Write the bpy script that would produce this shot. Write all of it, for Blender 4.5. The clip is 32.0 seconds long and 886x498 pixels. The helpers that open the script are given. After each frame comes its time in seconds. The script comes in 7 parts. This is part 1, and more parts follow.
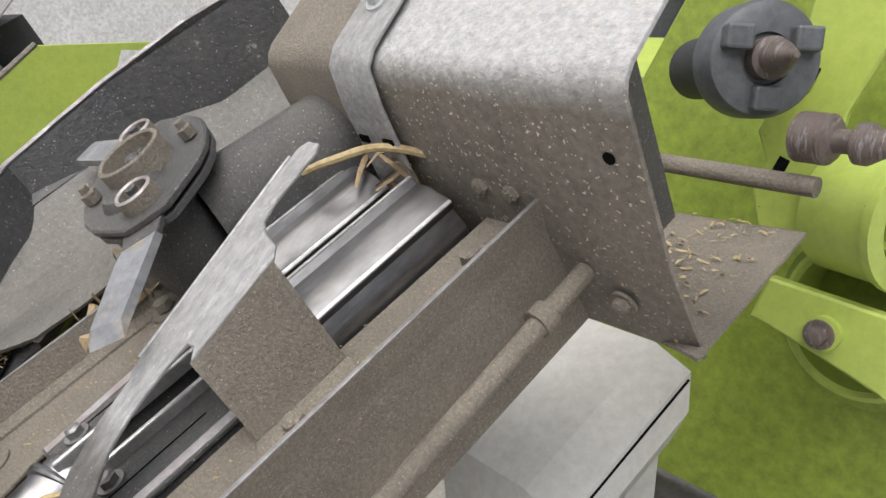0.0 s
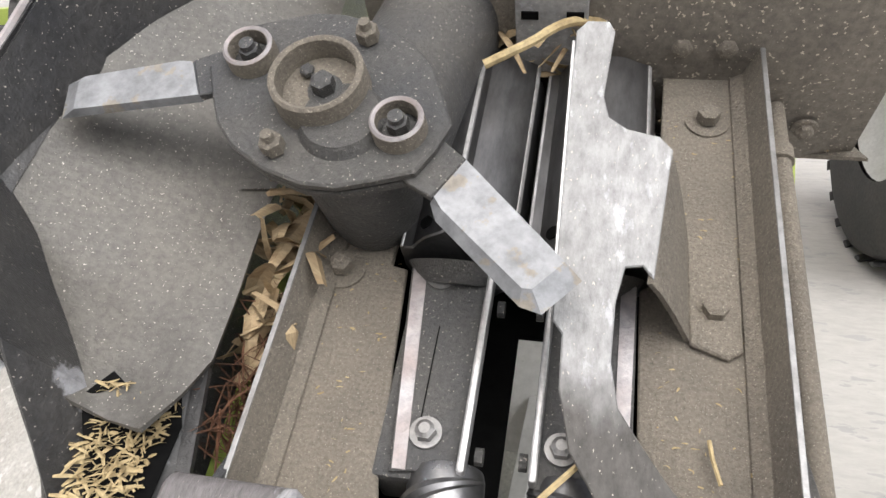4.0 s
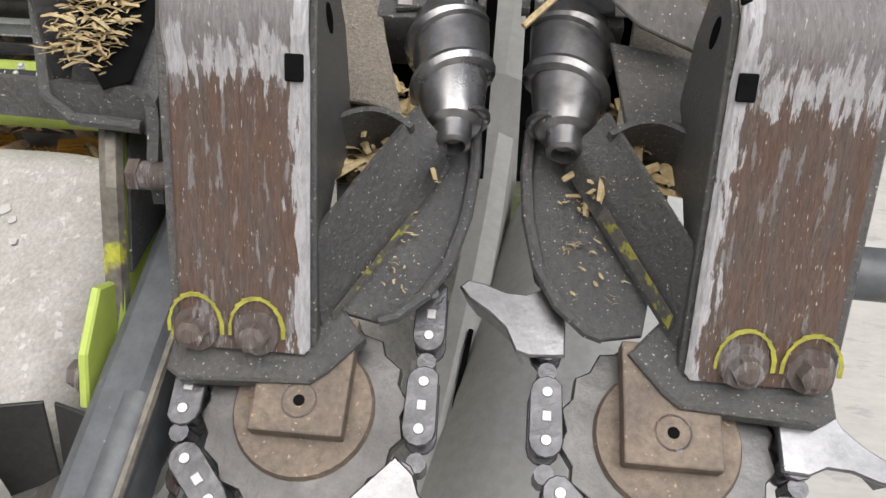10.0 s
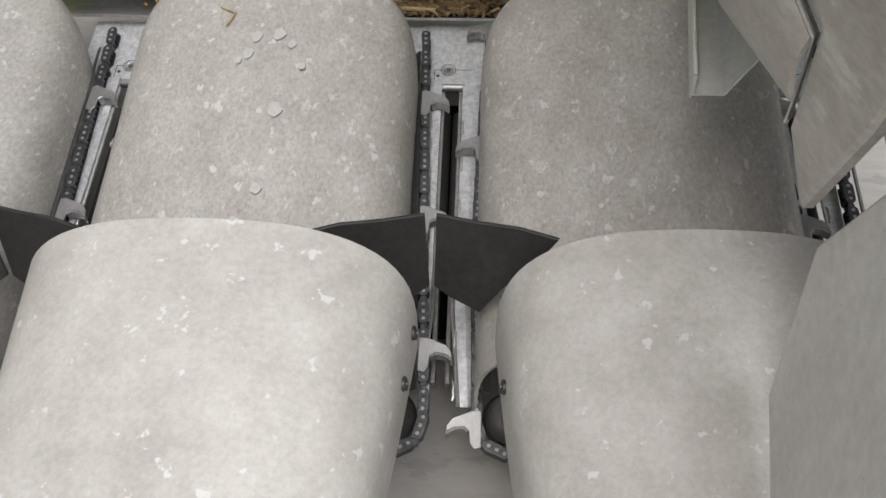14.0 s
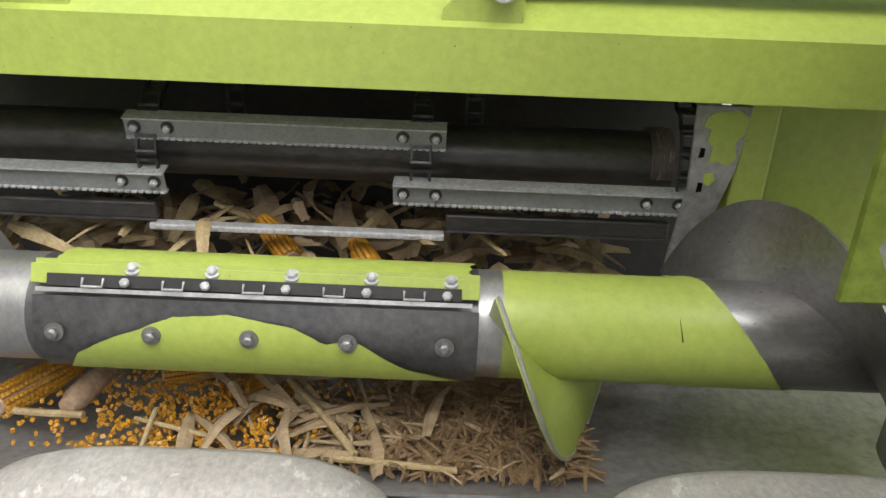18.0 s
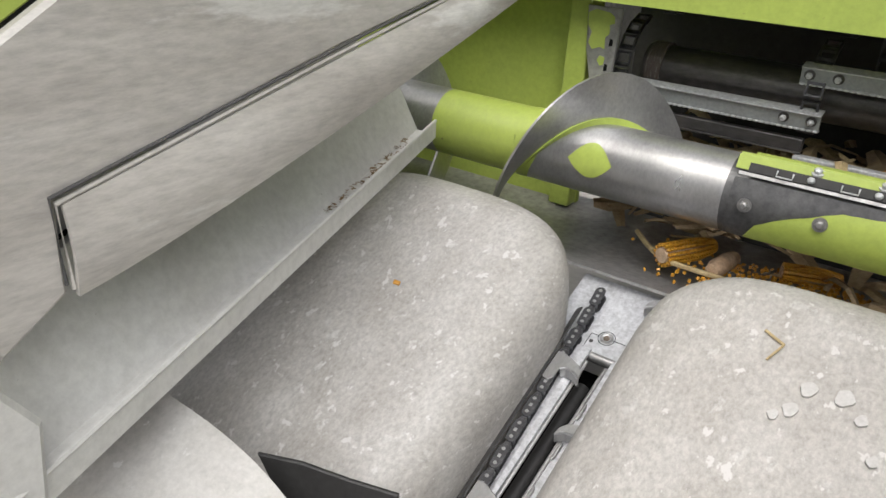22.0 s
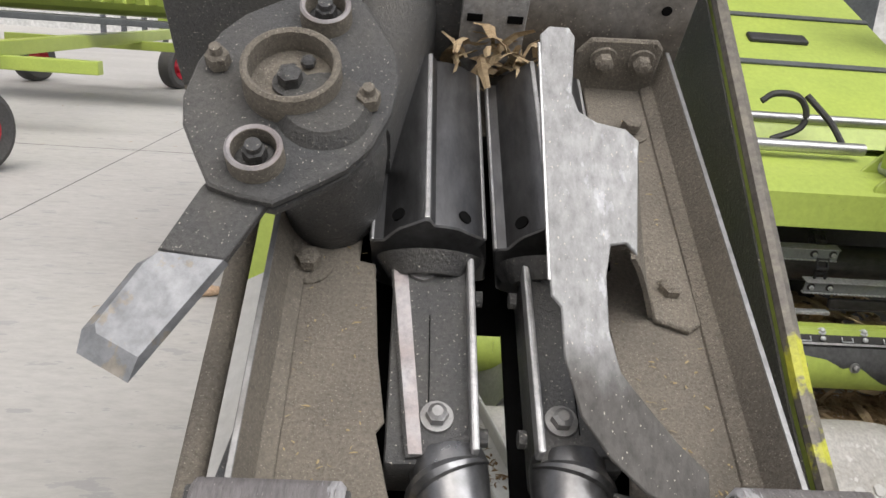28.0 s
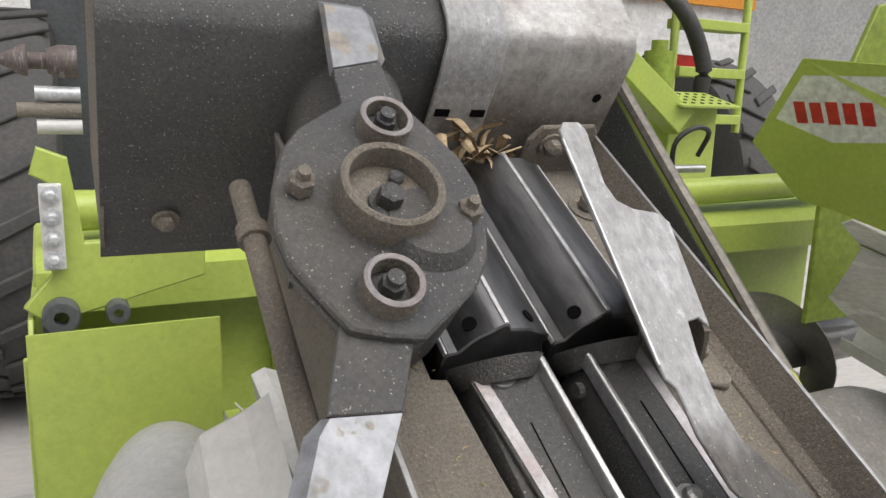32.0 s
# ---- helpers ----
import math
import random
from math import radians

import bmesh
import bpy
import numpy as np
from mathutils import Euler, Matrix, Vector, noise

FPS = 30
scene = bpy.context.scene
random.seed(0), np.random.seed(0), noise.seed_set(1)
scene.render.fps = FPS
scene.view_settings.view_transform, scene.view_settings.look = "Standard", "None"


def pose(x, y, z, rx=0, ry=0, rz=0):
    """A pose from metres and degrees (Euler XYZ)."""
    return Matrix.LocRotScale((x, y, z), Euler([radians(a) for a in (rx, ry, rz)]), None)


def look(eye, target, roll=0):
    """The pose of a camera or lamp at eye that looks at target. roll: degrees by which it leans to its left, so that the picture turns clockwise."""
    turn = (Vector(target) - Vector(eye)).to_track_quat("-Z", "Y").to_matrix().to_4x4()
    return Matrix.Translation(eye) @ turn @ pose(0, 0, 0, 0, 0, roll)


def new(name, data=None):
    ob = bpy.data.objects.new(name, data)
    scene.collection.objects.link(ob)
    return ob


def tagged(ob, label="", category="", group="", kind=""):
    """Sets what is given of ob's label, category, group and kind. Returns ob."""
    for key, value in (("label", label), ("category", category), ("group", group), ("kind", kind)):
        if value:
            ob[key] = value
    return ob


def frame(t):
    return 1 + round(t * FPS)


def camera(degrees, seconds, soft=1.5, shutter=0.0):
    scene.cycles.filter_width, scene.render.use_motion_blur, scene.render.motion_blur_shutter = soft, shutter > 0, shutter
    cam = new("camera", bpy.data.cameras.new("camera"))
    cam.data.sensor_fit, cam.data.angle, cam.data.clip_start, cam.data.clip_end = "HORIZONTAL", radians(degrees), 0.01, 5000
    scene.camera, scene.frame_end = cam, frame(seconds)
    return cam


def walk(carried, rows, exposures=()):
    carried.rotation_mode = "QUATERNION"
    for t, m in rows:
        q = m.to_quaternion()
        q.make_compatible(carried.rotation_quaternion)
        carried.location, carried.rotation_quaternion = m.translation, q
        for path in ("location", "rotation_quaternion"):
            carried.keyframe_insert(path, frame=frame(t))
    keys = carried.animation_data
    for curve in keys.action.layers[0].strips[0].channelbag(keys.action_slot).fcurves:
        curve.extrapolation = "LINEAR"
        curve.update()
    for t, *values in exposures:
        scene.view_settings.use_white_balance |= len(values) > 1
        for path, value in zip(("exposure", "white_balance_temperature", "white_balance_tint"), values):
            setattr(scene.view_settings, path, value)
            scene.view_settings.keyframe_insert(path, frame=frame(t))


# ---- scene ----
cam = camera(61.5, 32.0)
PATH = [
    (0, (1.69, -1.093, 1.56), (0.224, 0.182, 1.086), 3.7),
    (0.5, (1.578, -1.145, 1.542), (0.152, 0.152, 1.009), 4.5),
    (1, (1.489, -1.217, 1.544), (0.132, 0.121, 0.937), 4.9),
    (1.5, (1.443, -1.314, 1.549), (0.17, 0.086, 0.898), 4.8),
    (2, (1.423, -1.397, 1.548), (0.251, 0.069, 0.857), 3.9),
    (2.5, (1.354, -1.406, 1.55), (0.356, 0.168, 0.823), 3.3),
    (4.5, (1.074, -1.334, 1.533), (0.833, 0.501, 0.776), -0.8),
    (5, (1.064, -1.249, 1.514), (0.897, 0.59, 0.746), -1.0),
    (5.5, (1.063, -1.241, 1.493), (0.915, 0.589, 0.7), -1.1),
    (6, (1.065, -1.263, 1.471), (0.914, 0.554, 0.648), -1.1),
    (6.5, (1.071, -1.283, 1.436), (0.911, 0.525, 0.595), -1.1),
    (7, (1.072, -1.299, 1.407), (0.903, 0.498, 0.546), -1.3),
    (7.5, (1.067, -1.322, 1.383), (0.885, 0.462, 0.497), -1.4),
    (8, (1.073, -1.368, 1.369), (0.887, 0.402, 0.458), -1.4),
    (8.5, (1.081, -1.4, 1.346), (0.89, 0.356, 0.408), -1.0),
    (9, (1.089, -1.421, 1.33), (0.903, 0.321, 0.365), -0.5),
    (9.5, (1.085, -1.452, 1.317), (0.933, 0.285, 0.339), 0.7),
    (10, (1.068, -1.505, 1.299), (0.937, 0.244, 0.337), 2.1),
    (10.5, (1.096, -1.593, 1.287), (0.951, 0.14, 0.3), 2.8),
    (11, (1.097, -1.738, 1.297), (0.921, -0.04, 0.255), 2.6),
    (11.5, (0.994, -1.877, 1.309), (0.812, -0.203, 0.23), 2.5),
    (12, (0.879, -1.931, 1.312), (0.671, -0.291, 0.186), 1.5),
    (12.5, (0.744, -1.832, 1.26), (0.529, -0.231, 0.08), 0.2),
    (13, (0.635, -1.758, 1.234), (0.442, -0.195, 0.001), -0.4),
    (13.5, (0.526, -1.694, 1.233), (0.376, -0.168, -0.051), -0.9),
    (15.5, (0.362, -1.179, 1.133), (0.441, 0.37, -0.129), 1.4),
    (16, (0.34, -1.039, 1.132), (0.428, 0.486, -0.158), 2.1),
    (16.5, (0.329, -0.897, 1.128), (0.443, 0.656, -0.127), 2.9),
    (17, (0.337, -0.787, 1.168), (0.454, 0.884, 0.075), 2.9),
    (17.5, (0.324, -0.71, 1.221), (0.425, 1.053, 0.281), 2.8),
    (18, (0.305, -0.696, 1.245), (0.308, 1.123, 0.415), 2.4),
    (18.5, (0.267, -0.711, 1.254), (0.09, 1.126, 0.483), 1.8),
    (19, (0.205, -0.734, 1.272), (-0.176, 1.09, 0.545), 1.6),
    (19.5, (0.154, -0.767, 1.284), (-0.451, 1.006, 0.583), 1.5),
    (20, (0.107, -0.816, 1.26), (-0.673, 0.882, 0.547), 2.3),
    (20.5, (0.08, -0.869, 1.207), (-0.818, 0.73, 0.408), 2.2),
    (21, (0.066, -0.962, 1.186), (-0.869, 0.577, 0.316), 2.9),
    (21.5, (0.052, -1.127, 1.191), (-0.919, 0.381, 0.306), 3.3),
    (22, (0.074, -1.213, 1.196), (-0.966, 0.264, 0.336), 3.1),
    (22.5, (0.103, -1.312, 1.229), (-1.029, 0.125, 0.42), 2.5),
    (23, (0.133, -1.465, 1.244), (-1.133, -0.104, 0.504), 0.9),
    (23.5, (0.032, -1.682, 1.28), (-1.242, -0.336, 0.528), 0.2),
    (24, (-0.15, -1.745, 1.283), (-1.379, -0.371, 0.507), -0.7),
    (24.5, (-0.331, -1.733, 1.301), (-1.438, -0.274, 0.496), -0.9),
    (26.5, (-0.879, -1.704, 1.407), (-1.03, 0.128, 0.621), 4.0),
    (27, (-0.967, -1.668, 1.435), (-0.974, 0.196, 0.708), 3.9),
    (27.5, (-0.995, -1.603, 1.454), (-0.911, 0.283, 0.793), 4.1),
    (28, (-0.985, -1.477, 1.471), (-0.863, 0.429, 0.877), 4.1),
    (28.5, (-0.979, -1.396, 1.485), (-0.863, 0.531, 0.963), 4.1),
    (29, (-0.981, -1.357, 1.514), (-0.888, 0.591, 1.07), 4.2),
    (29.5, (-0.978, -1.351, 1.537), (-0.888, 0.609, 1.149), 4.3),
    (30, (-0.981, -1.359, 1.522), (-0.869, 0.603, 1.152), 4.3),
    (30.5, (-1.03, -1.397, 1.474), (-0.804, 0.546, 1.056), 3.9),
    (31, (-1.171, -1.497, 1.457), (-0.732, 0.402, 1.008), 3.3),
    (31.5, (-1.241, -1.491, 1.488), (-0.588, 0.354, 1.075), 2.5),
    (32, (-1.27, -1.37, 1.487), (-0.371, 0.373, 1.091), 1.7),
]
walk(cam, [(t, look(eye, target, roll)) for t, eye, target, roll in PATH],
     ((0, 0.64), (1, 0.82), (2, 0.76), (5, 0.84), (8, 0.92), (9.5, 0.74), (11.5, 0.20), (13, 0.12), (15.5, 0.30), (17, 0.62), (18.5, 0.84), (20, 0.66), (21.5, 0.60), (23, 0.44), (25, 0.32), (27, 0.36), (30, 0.42), (32, 0.42)))

# ---- light ----
world = bpy.data.worlds.new("sky")
scene.world = world
world.use_nodes = True
wn = world.node_tree
sky = wn.nodes.new("ShaderNodeTexSky")
sky.sky_type = "NISHITA"
sky.sun_disc = False
sky.sun_elevation, sky.sun_rotation = radians(62), radians(200)
sky.air_density, sky.dust_density, sky.ozone_density = 0.6, 6.0, 0.6
hsv = wn.nodes.new("ShaderNodeHueSaturation")
hsv.inputs["Saturation"].default_value = 0.42
wn.links.new(sky.outputs[0], hsv.inputs["Color"])
wn.links.new(hsv.outputs[0], wn.nodes["Background"].inputs["Color"])
wn.nodes["Background"].inputs["Strength"].default_value = 0.105
sun = new("sun", bpy.data.lights.new("sun", "SUN"))
sun.data.energy, sun.data.angle, sun.data.color = 1.9, radians(48), (1.0, 0.99, 0.99)
sun.matrix_world = look((4.0, -4.0, 6.5), (0, 0, 0))
scene.view_settings.exposure = 0.25


# ---- materials ----
def mat(name, c1, c2=None, rough=0.6, metal=0.0, scale=6.0, fine=60.0, bump=0.15, speck=None, speck_scale=220.0, speck_cut=0.70,
        worn=None, worn_cut=0.55, worn_scale=5.0, stretch=(1, 1, 1), rough2=None, contrast=0.25, zone=None, grain=0.5, bands=()):
    m = bpy.data.materials.new(name)
    m.use_nodes = True
    nt = m.node_tree
    N, Lk = nt.nodes, nt.links
    b = N["Principled BSDF"]
    tc = N.new("ShaderNodeTexCoord")
    mp = N.new("ShaderNodeMapping")
    mp.inputs["Scale"].default_value = stretch
    Lk.new(tc.outputs["Object"], mp.inputs[0])

    def nz(s, detail, rgh=0.6):
        n = N.new("ShaderNodeTexNoise")
        n.inputs["Scale"].default_value, n.inputs["Detail"].default_value, n.inputs["Roughness"].default_value = s, detail, rgh
        Lk.new(mp.outputs[0], n.inputs["Vector"])
        return n

    def ramp(src, a, z):
        r = N.new("ShaderNodeMapRange")
        r.inputs["From Min"].default_value, r.inputs["From Max"].default_value = a, z
        Lk.new(src, r.inputs["Value"])
        return r.outputs[0]

    def mix(f, a, z):
        x = N.new("ShaderNodeMix")
        x.data_type = "RGBA"
        Lk.new(f, x.inputs[0])
        for sock, val in ((x.inputs[6], a), (x.inputs[7], z)):
            if isinstance(val, tuple):
                sock.default_value = (*val, 1)
            else:
                Lk.new(val, sock)
        return x.outputs[2]

    c2 = c2 or tuple(v * 0.7 for v in c1)
    big = nz(scale, 4)
    small = nz(fine, 5, 0.7)
    col = mix(ramp(big.outputs[0], 0.5 - contrast, 0.5 + contrast), c1, c2)
    rgh = N.new("ShaderNodeMapRange")
    rgh.inputs["To Min"].default_value, rgh.inputs["To Max"].default_value = rough * 0.8, rough2 or min(1.0, rough * 1.25)
    Lk.new(big.outputs[0], rgh.inputs["Value"])
    rout = rgh.outputs[0]
    met = None
    if worn:
        wc, wr, wm = worn
        w = nz(worn_scale, 8, 0.62)
        f = ramp(w.outputs[0], worn_cut - 0.015, worn_cut + 0.015)
        col = mix(f, col, wc)
        mr = N.new("ShaderNodeMix")
        mr.data_type = "FLOAT"
        Lk.new(f, mr.inputs[0])
        Lk.new(rout, mr.inputs[2])
        mr.inputs[3].default_value = wr
        rout = mr.outputs[0]
        mm = N.new("ShaderNodeMix")
        mm.data_type = "FLOAT"
        Lk.new(f, mm.inputs[0])
        mm.inputs[2].default_value, mm.inputs[3].default_value = metal, wm
        met = mm.outputs[0]
    if zone:
        ax, z0, z1, zc, zr = zone
        sx = N.new("ShaderNodeSeparateXYZ")
        Lk.new(tc.outputs["Object"], sx.inputs[0])
        ad = N.new("ShaderNodeMath")
        ad.operation = "MULTIPLY_ADD"
        Lk.new(big.outputs[0], ad.inputs[0])
        ad.inputs[1].default_value = (z1 - z0) * 1.6
        Lk.new(sx.outputs[ax], ad.inputs[2])
        zf = ramp(ad.outputs[0], z0 + (z1 - z0) * 0.8, z1 + (z1 - z0) * 0.8)
        col = mix(zf, col, zc)
        rx = N.new("ShaderNodeMix")
        rx.data_type = "FLOAT"
        Lk.new(zf, rx.inputs[0])
        Lk.new(rout, rx.inputs[2])
        rx.inputs[3].default_value = zr
        rout = rx.outputs[0]
    for ax, mid, half, bc, cut in bands:
        sx = N.new("ShaderNodeSeparateXYZ")
        Lk.new(tc.outputs["Object"], sx.inputs[0])
        src = sx.outputs[ax]
        for op, val in (("ABSOLUTE", 0.0), ("SUBTRACT", mid), ("ABSOLUTE", 0.0), ("DIVIDE", half)):
            nd = N.new("ShaderNodeMath")
            nd.operation = op
            Lk.new(src, nd.inputs[0])
            nd.inputs[1].default_value = val
            src = nd.outputs[0]
        nd = N.new("ShaderNodeMath")
        nd.operation = "MULTIPLY_ADD"
        Lk.new(src, nd.inputs[0])
        nd.inputs[1].default_value = -0.22
        Lk.new(nz(worn_scale * 1.3, 8, 0.65).outputs[0], nd.inputs[2])
        col = mix(ramp(nd.outputs[0], cut, cut + 0.04), col, bc)
    dark = N.new("ShaderNodeMix")
    dark.data_type, dark.blend_type = "RGBA", "MULTIPLY"
    dark.inputs[0].default_value = grain
    Lk.new(col, dark.inputs[6])
    gr = N.new("ShaderNodeMapRange")
    gr.inputs["From Min"].default_value, gr.inputs["From Max"].default_value = 0.3, 0.65
    gr.inputs["To Min"].default_value, gr.inputs["To Max"].default_value = 0.3, 1.25
    Lk.new(small.outputs[0], gr.inputs["Value"])
    Lk.new(gr.outputs[0], dark.inputs[7])
    col = dark.outputs[2]
    if speck:
        sp = nz(speck_scale, 1, 0.4) if speck_scale > 200 else nz(speck_scale, 3, 0.6)
        col = mix(ramp(sp.outputs[0], speck_cut, speck_cut + 0.04), col, speck)
    Lk.new(col, b.inputs["Base Color"])
    Lk.new(rout, b.inputs["Roughness"])
    b.inputs["Metallic"].default_value = metal
    if met:
        Lk.new(met, b.inputs["Metallic"])
    bp = N.new("ShaderNodeBump")
    bp.inputs["Strength"].default_value, bp.inputs["Distance"].default_value = bump, 0.004
    Lk.new(small.outputs[0], bp.inputs["Height"])
    Lk.new(bp.outputs[0], b.inputs["Normal"])
    return m


DUST = (0.30, 0.25, 0.19)
M_FLOOR = mat("concrete", (0.47, 0.455, 0.43), (0.415, 0.40, 0.375), 0.75, 0, 0.5, 9, 0.05, grain=0.2, stretch=(1, 2.5, 1), worn=((0.345, 0.335, 0.325), 0.7, 0), worn_cut=0.605, worn_scale=4.5)
M_HOOD = mat("grey_plastic", (0.49, 0.475, 0.45), (0.36, 0.34, 0.31), 0.42, 0, 13, 140, 0.16, grain=0.4, speck=(0.56, 0.55, 0.53), speck_scale=46, speck_cut=0.63, stretch=(1, 0.6, 1), worn=((0.50, 0.49, 0.465), 0.5, 0), worn_cut=0.625, worn_scale=30)
M_SNOUT = mat("pale_grey_plastic", (0.55, 0.54, 0.515), (0.40, 0.385, 0.355), 0.4, 0, 11, 110, 0.06, grain=0.22, speck=(0.60, 0.595, 0.575), speck_scale=34, speck_cut=0.645)
M_SNOUTW = mat("stained_white_plastic", (0.50, 0.505, 0.495), (0.40, 0.39, 0.37), 0.38, 0, 6, 80, 0.06, grain=0.22, speck=(0.30, 0.275, 0.24), speck_scale=38, speck_cut=0.72)
M_HOODW = mat("white_plastic", (0.60, 0.60, 0.575), (0.50, 0.49, 0.46), 0.4, 0, 5, 60, 0.05, grain=0.2, speck=(0.28, 0.26, 0.23), speck_scale=110, speck_cut=0.72)
M_PANEL = mat("grey_panel", (0.53, 0.51, 0.475), (0.345, 0.322, 0.29), 0.42, 0, 7, 90, 0.08, grain=0.3, stretch=(1, 0.35, 1.6), worn=((0.56, 0.55, 0.52), 0.5, 0), worn_cut=0.58, worn_scale=5)
M_GREEN = mat("lime_paint", (0.405, 0.495, 0.098), (0.335, 0.42, 0.088), 0.35, 0, 4, 60, 0.03, grain=0.2, speck=(0.12, 0.11, 0.05), speck_scale=90, speck_cut=0.73)
M_GREENW = mat("worn_lime_paint", (0.405, 0.505, 0.07), (0.325, 0.43, 0.065), 0.33, 0, 4, 40, 0.03, worn=((0.13, 0.13, 0.135), 0.4, 0.85), worn_cut=0.53, worn_scale=5.5)
# Darker, dusty lime; recessed sheets carry their shade in this colour.
M_DARKGREEN = mat("dusty_and_shaded_lime_paint", (0.27, 0.35, 0.05), (0.17, 0.23, 0.03), 0.5, 0, 5, 40, 0.05)
M_DUSTY = mat("dusty_black_steel", (0.275, 0.240, 0.192), (0.180, 0.160, 0.132), 0.8, 0.0, 9, 300, 1.0, speck=(0.50, 0.45, 0.37), speck_scale=800, speck_cut=0.69)
M_DARK = mat("black_dusty_steel", (0.056, 0.059, 0.065), (0.115, 0.108, 0.096), 0.40, 0.1, 7, 260, 0.7, speck=(0.50, 0.46, 0.40), speck_scale=520, speck_cut=0.715)
M_COVER = mat("dusty_grey_plastic", (0.37, 0.353, 0.325), (0.43, 0.405, 0.365), 0.42, 0, 5, 110, 0.4, speck=(0.55, 0.52, 0.46), speck_scale=500, speck_cut=0.69)
M_TRAY = mat("dusty_charcoal_plastic", (0.085, 0.081, 0.075), (0.135, 0.125, 0.108), 0.42, 0, 6, 150, 0.35, speck=(0.45, 0.42, 0.37), speck_scale=520, speck_cut=0.715)
M_TRAYWALL = mat("scuffed_charcoal_plastic", (0.030, 0.031, 0.034), (0.07, 0.067, 0.063), 0.36, 0, 9, 120, 0.5, worn=((0.30, 0.30, 0.31), 0.4, 0), worn_cut=0.63, worn_scale=9, speck=(0.4, 0.37, 0.33), speck_scale=420, speck_cut=0.72)
M_STEEL = mat("worn_roll_steel", (0.27, 0.27, 0.275), (0.10, 0.098, 0.096), 0.22, 0.92, 14, 60, 0.15, rough2=0.5, stretch=(1, 0.3, 1))
M_FINGER = mat("polished_finger_steel", (0.25, 0.25, 0.257), (0.13, 0.13, 0.135), 0.24, 0.9, 12, 160, 0.12, rough2=0.42, grain=0.25)
M_BRIGHT = mat("polished_steel", (0.52, 0.52, 0.52), (0.30, 0.295, 0.29), 0.28, 0.75, 7, 160, 0.1, rough2=0.42, grain=0.25, stretch=(1, 0.6, 0.6))
M_DULL = mat("bare_auger_steel", (0.40, 0.395, 0.39), (0.17, 0.155, 0.145), 0.30, 0.8, 6, 120, 0.15, rough2=0.45, grain=0.3, stretch=(0.6, 1, 1), speck=(0.16, 0.10, 0.07), speck_scale=120, speck_cut=0.68)
M_EDGE = mat("bare_steel_edge", (0.62, 0.62, 0.62), (0.45, 0.44, 0.43), 0.38, 0.7, 30, 120, 0.1)
M_PLATE = mat("scuffed_steel_plate", (0.33, 0.33, 0.33), (0.26, 0.257, 0.252), 0.5, 0.05, 22, 130, 0.4, zone=(1, 0.06, 0.01, (0.105, 0.099, 0.092), 0.85), worn=((0.39, 0.39, 0.40), 0.4, 0.2), worn_cut=0.61, worn_scale=70, stretch=(1, 0.4, 1), speck=(0.5, 0.46, 0.4), speck_scale=600, speck_cut=0.72)
M_STRAPCOVER = mat("scuffed_cover_paint", (0.40, 0.40, 0.395), (0.17, 0.15, 0.13), 0.42, 0.35, 6, 90, 0.3, zone=(2, 0.12, 0.05, (0.17, 0.15, 0.125), 0.8), speck=(0.45, 0.4, 0.33), speck_scale=330, speck_cut=0.71)
M_DUSTCOVER = mat("dusty_brown_cover", (0.205, 0.182, 0.15), (0.145, 0.13, 0.11), 0.8, 0.0, 8, 120, 0.6, zone=(2, 0.125, 0.16, (0.42, 0.42, 0.42), 0.45), speck=(0.5, 0.44, 0.35), speck_scale=260, speck_cut=0.69)
M_BOLT = mat("worn_bolt_steel", (0.34, 0.34, 0.34), (0.2, 0.19, 0.18), 0.45, 0.7, 30, 120, 0.2)
M_BLADE = mat("chopper_blade_steel", (0.29, 0.297, 0.31), (0.225, 0.23, 0.24), 0.45, 0.35, 14, 60, 0.12, worn=((0.27, 0.245, 0.21), 0.8, 0), worn_cut=0.57, worn_scale=26)
M_RUST = mat("rusty_bracket", (0.135, 0.095, 0.078), (0.165, 0.145, 0.135), 0.48, 0.15, 40, 200, 0.8, stretch=(2.5, 0.45, 0.45), worn=((0.27, 0.25, 0.245), 0.45, 0.2), worn_cut=0.585, worn_scale=60, speck=(0.5, 0.45, 0.4), speck_scale=300, speck_cut=0.74)
M_SCUFF = mat("scuffed_lilac_steel", (0.24, 0.225, 0.225), (0.18, 0.165, 0.163), 0.5, 0.15, 20, 160, 0.5, stretch=(2, 0.8, 0.8), worn=((0.42, 0.41, 0.42), 0.4, 0.2), worn_cut=0.60, worn_scale=26, speck=(0.55, 0.52, 0.5), speck_scale=300, speck_cut=0.73)
M_SCUFFW = mat("bare_scratched_steel", (0.145, 0.105, 0.088), (0.19, 0.165, 0.155), 0.48, 0.15, 40, 200, 0.8, stretch=(2.5, 0.45, 0.45), worn=((0.44, 0.43, 0.44), 0.4, 0.2), worn_cut=0.50, worn_scale=60)
M_TIP = mat("polished_cast_steel", (0.36, 0.36, 0.365), (0.10, 0.097, 0.094), 0.24, 0.88, 26, 60, 0.08, rough2=0.42, grain=0.35)
M_BRACKET = mat("rusty_bent_bracket", (0.150, 0.083, 0.054), (0.125, 0.105, 0.094), 0.48, 0.15, 40, 200, 0.8, stretch=(2.5, 0.45, 0.45), worn=((0.25, 0.23, 0.225), 0.45, 0.2), worn_cut=0.60, worn_scale=60,
                zone=(1, -0.168, -0.154, (0.235, 0.218, 0.216), 0.5), bands=((1, 0.163, 0.017, (0.46, 0.45, 0.455), 0.42), (0, 0.108, 0.009, (0.50, 0.49, 0.50), 0.30)), speck=(0.5, 0.46, 0.42), speck_scale=420, speck_cut=0.72)
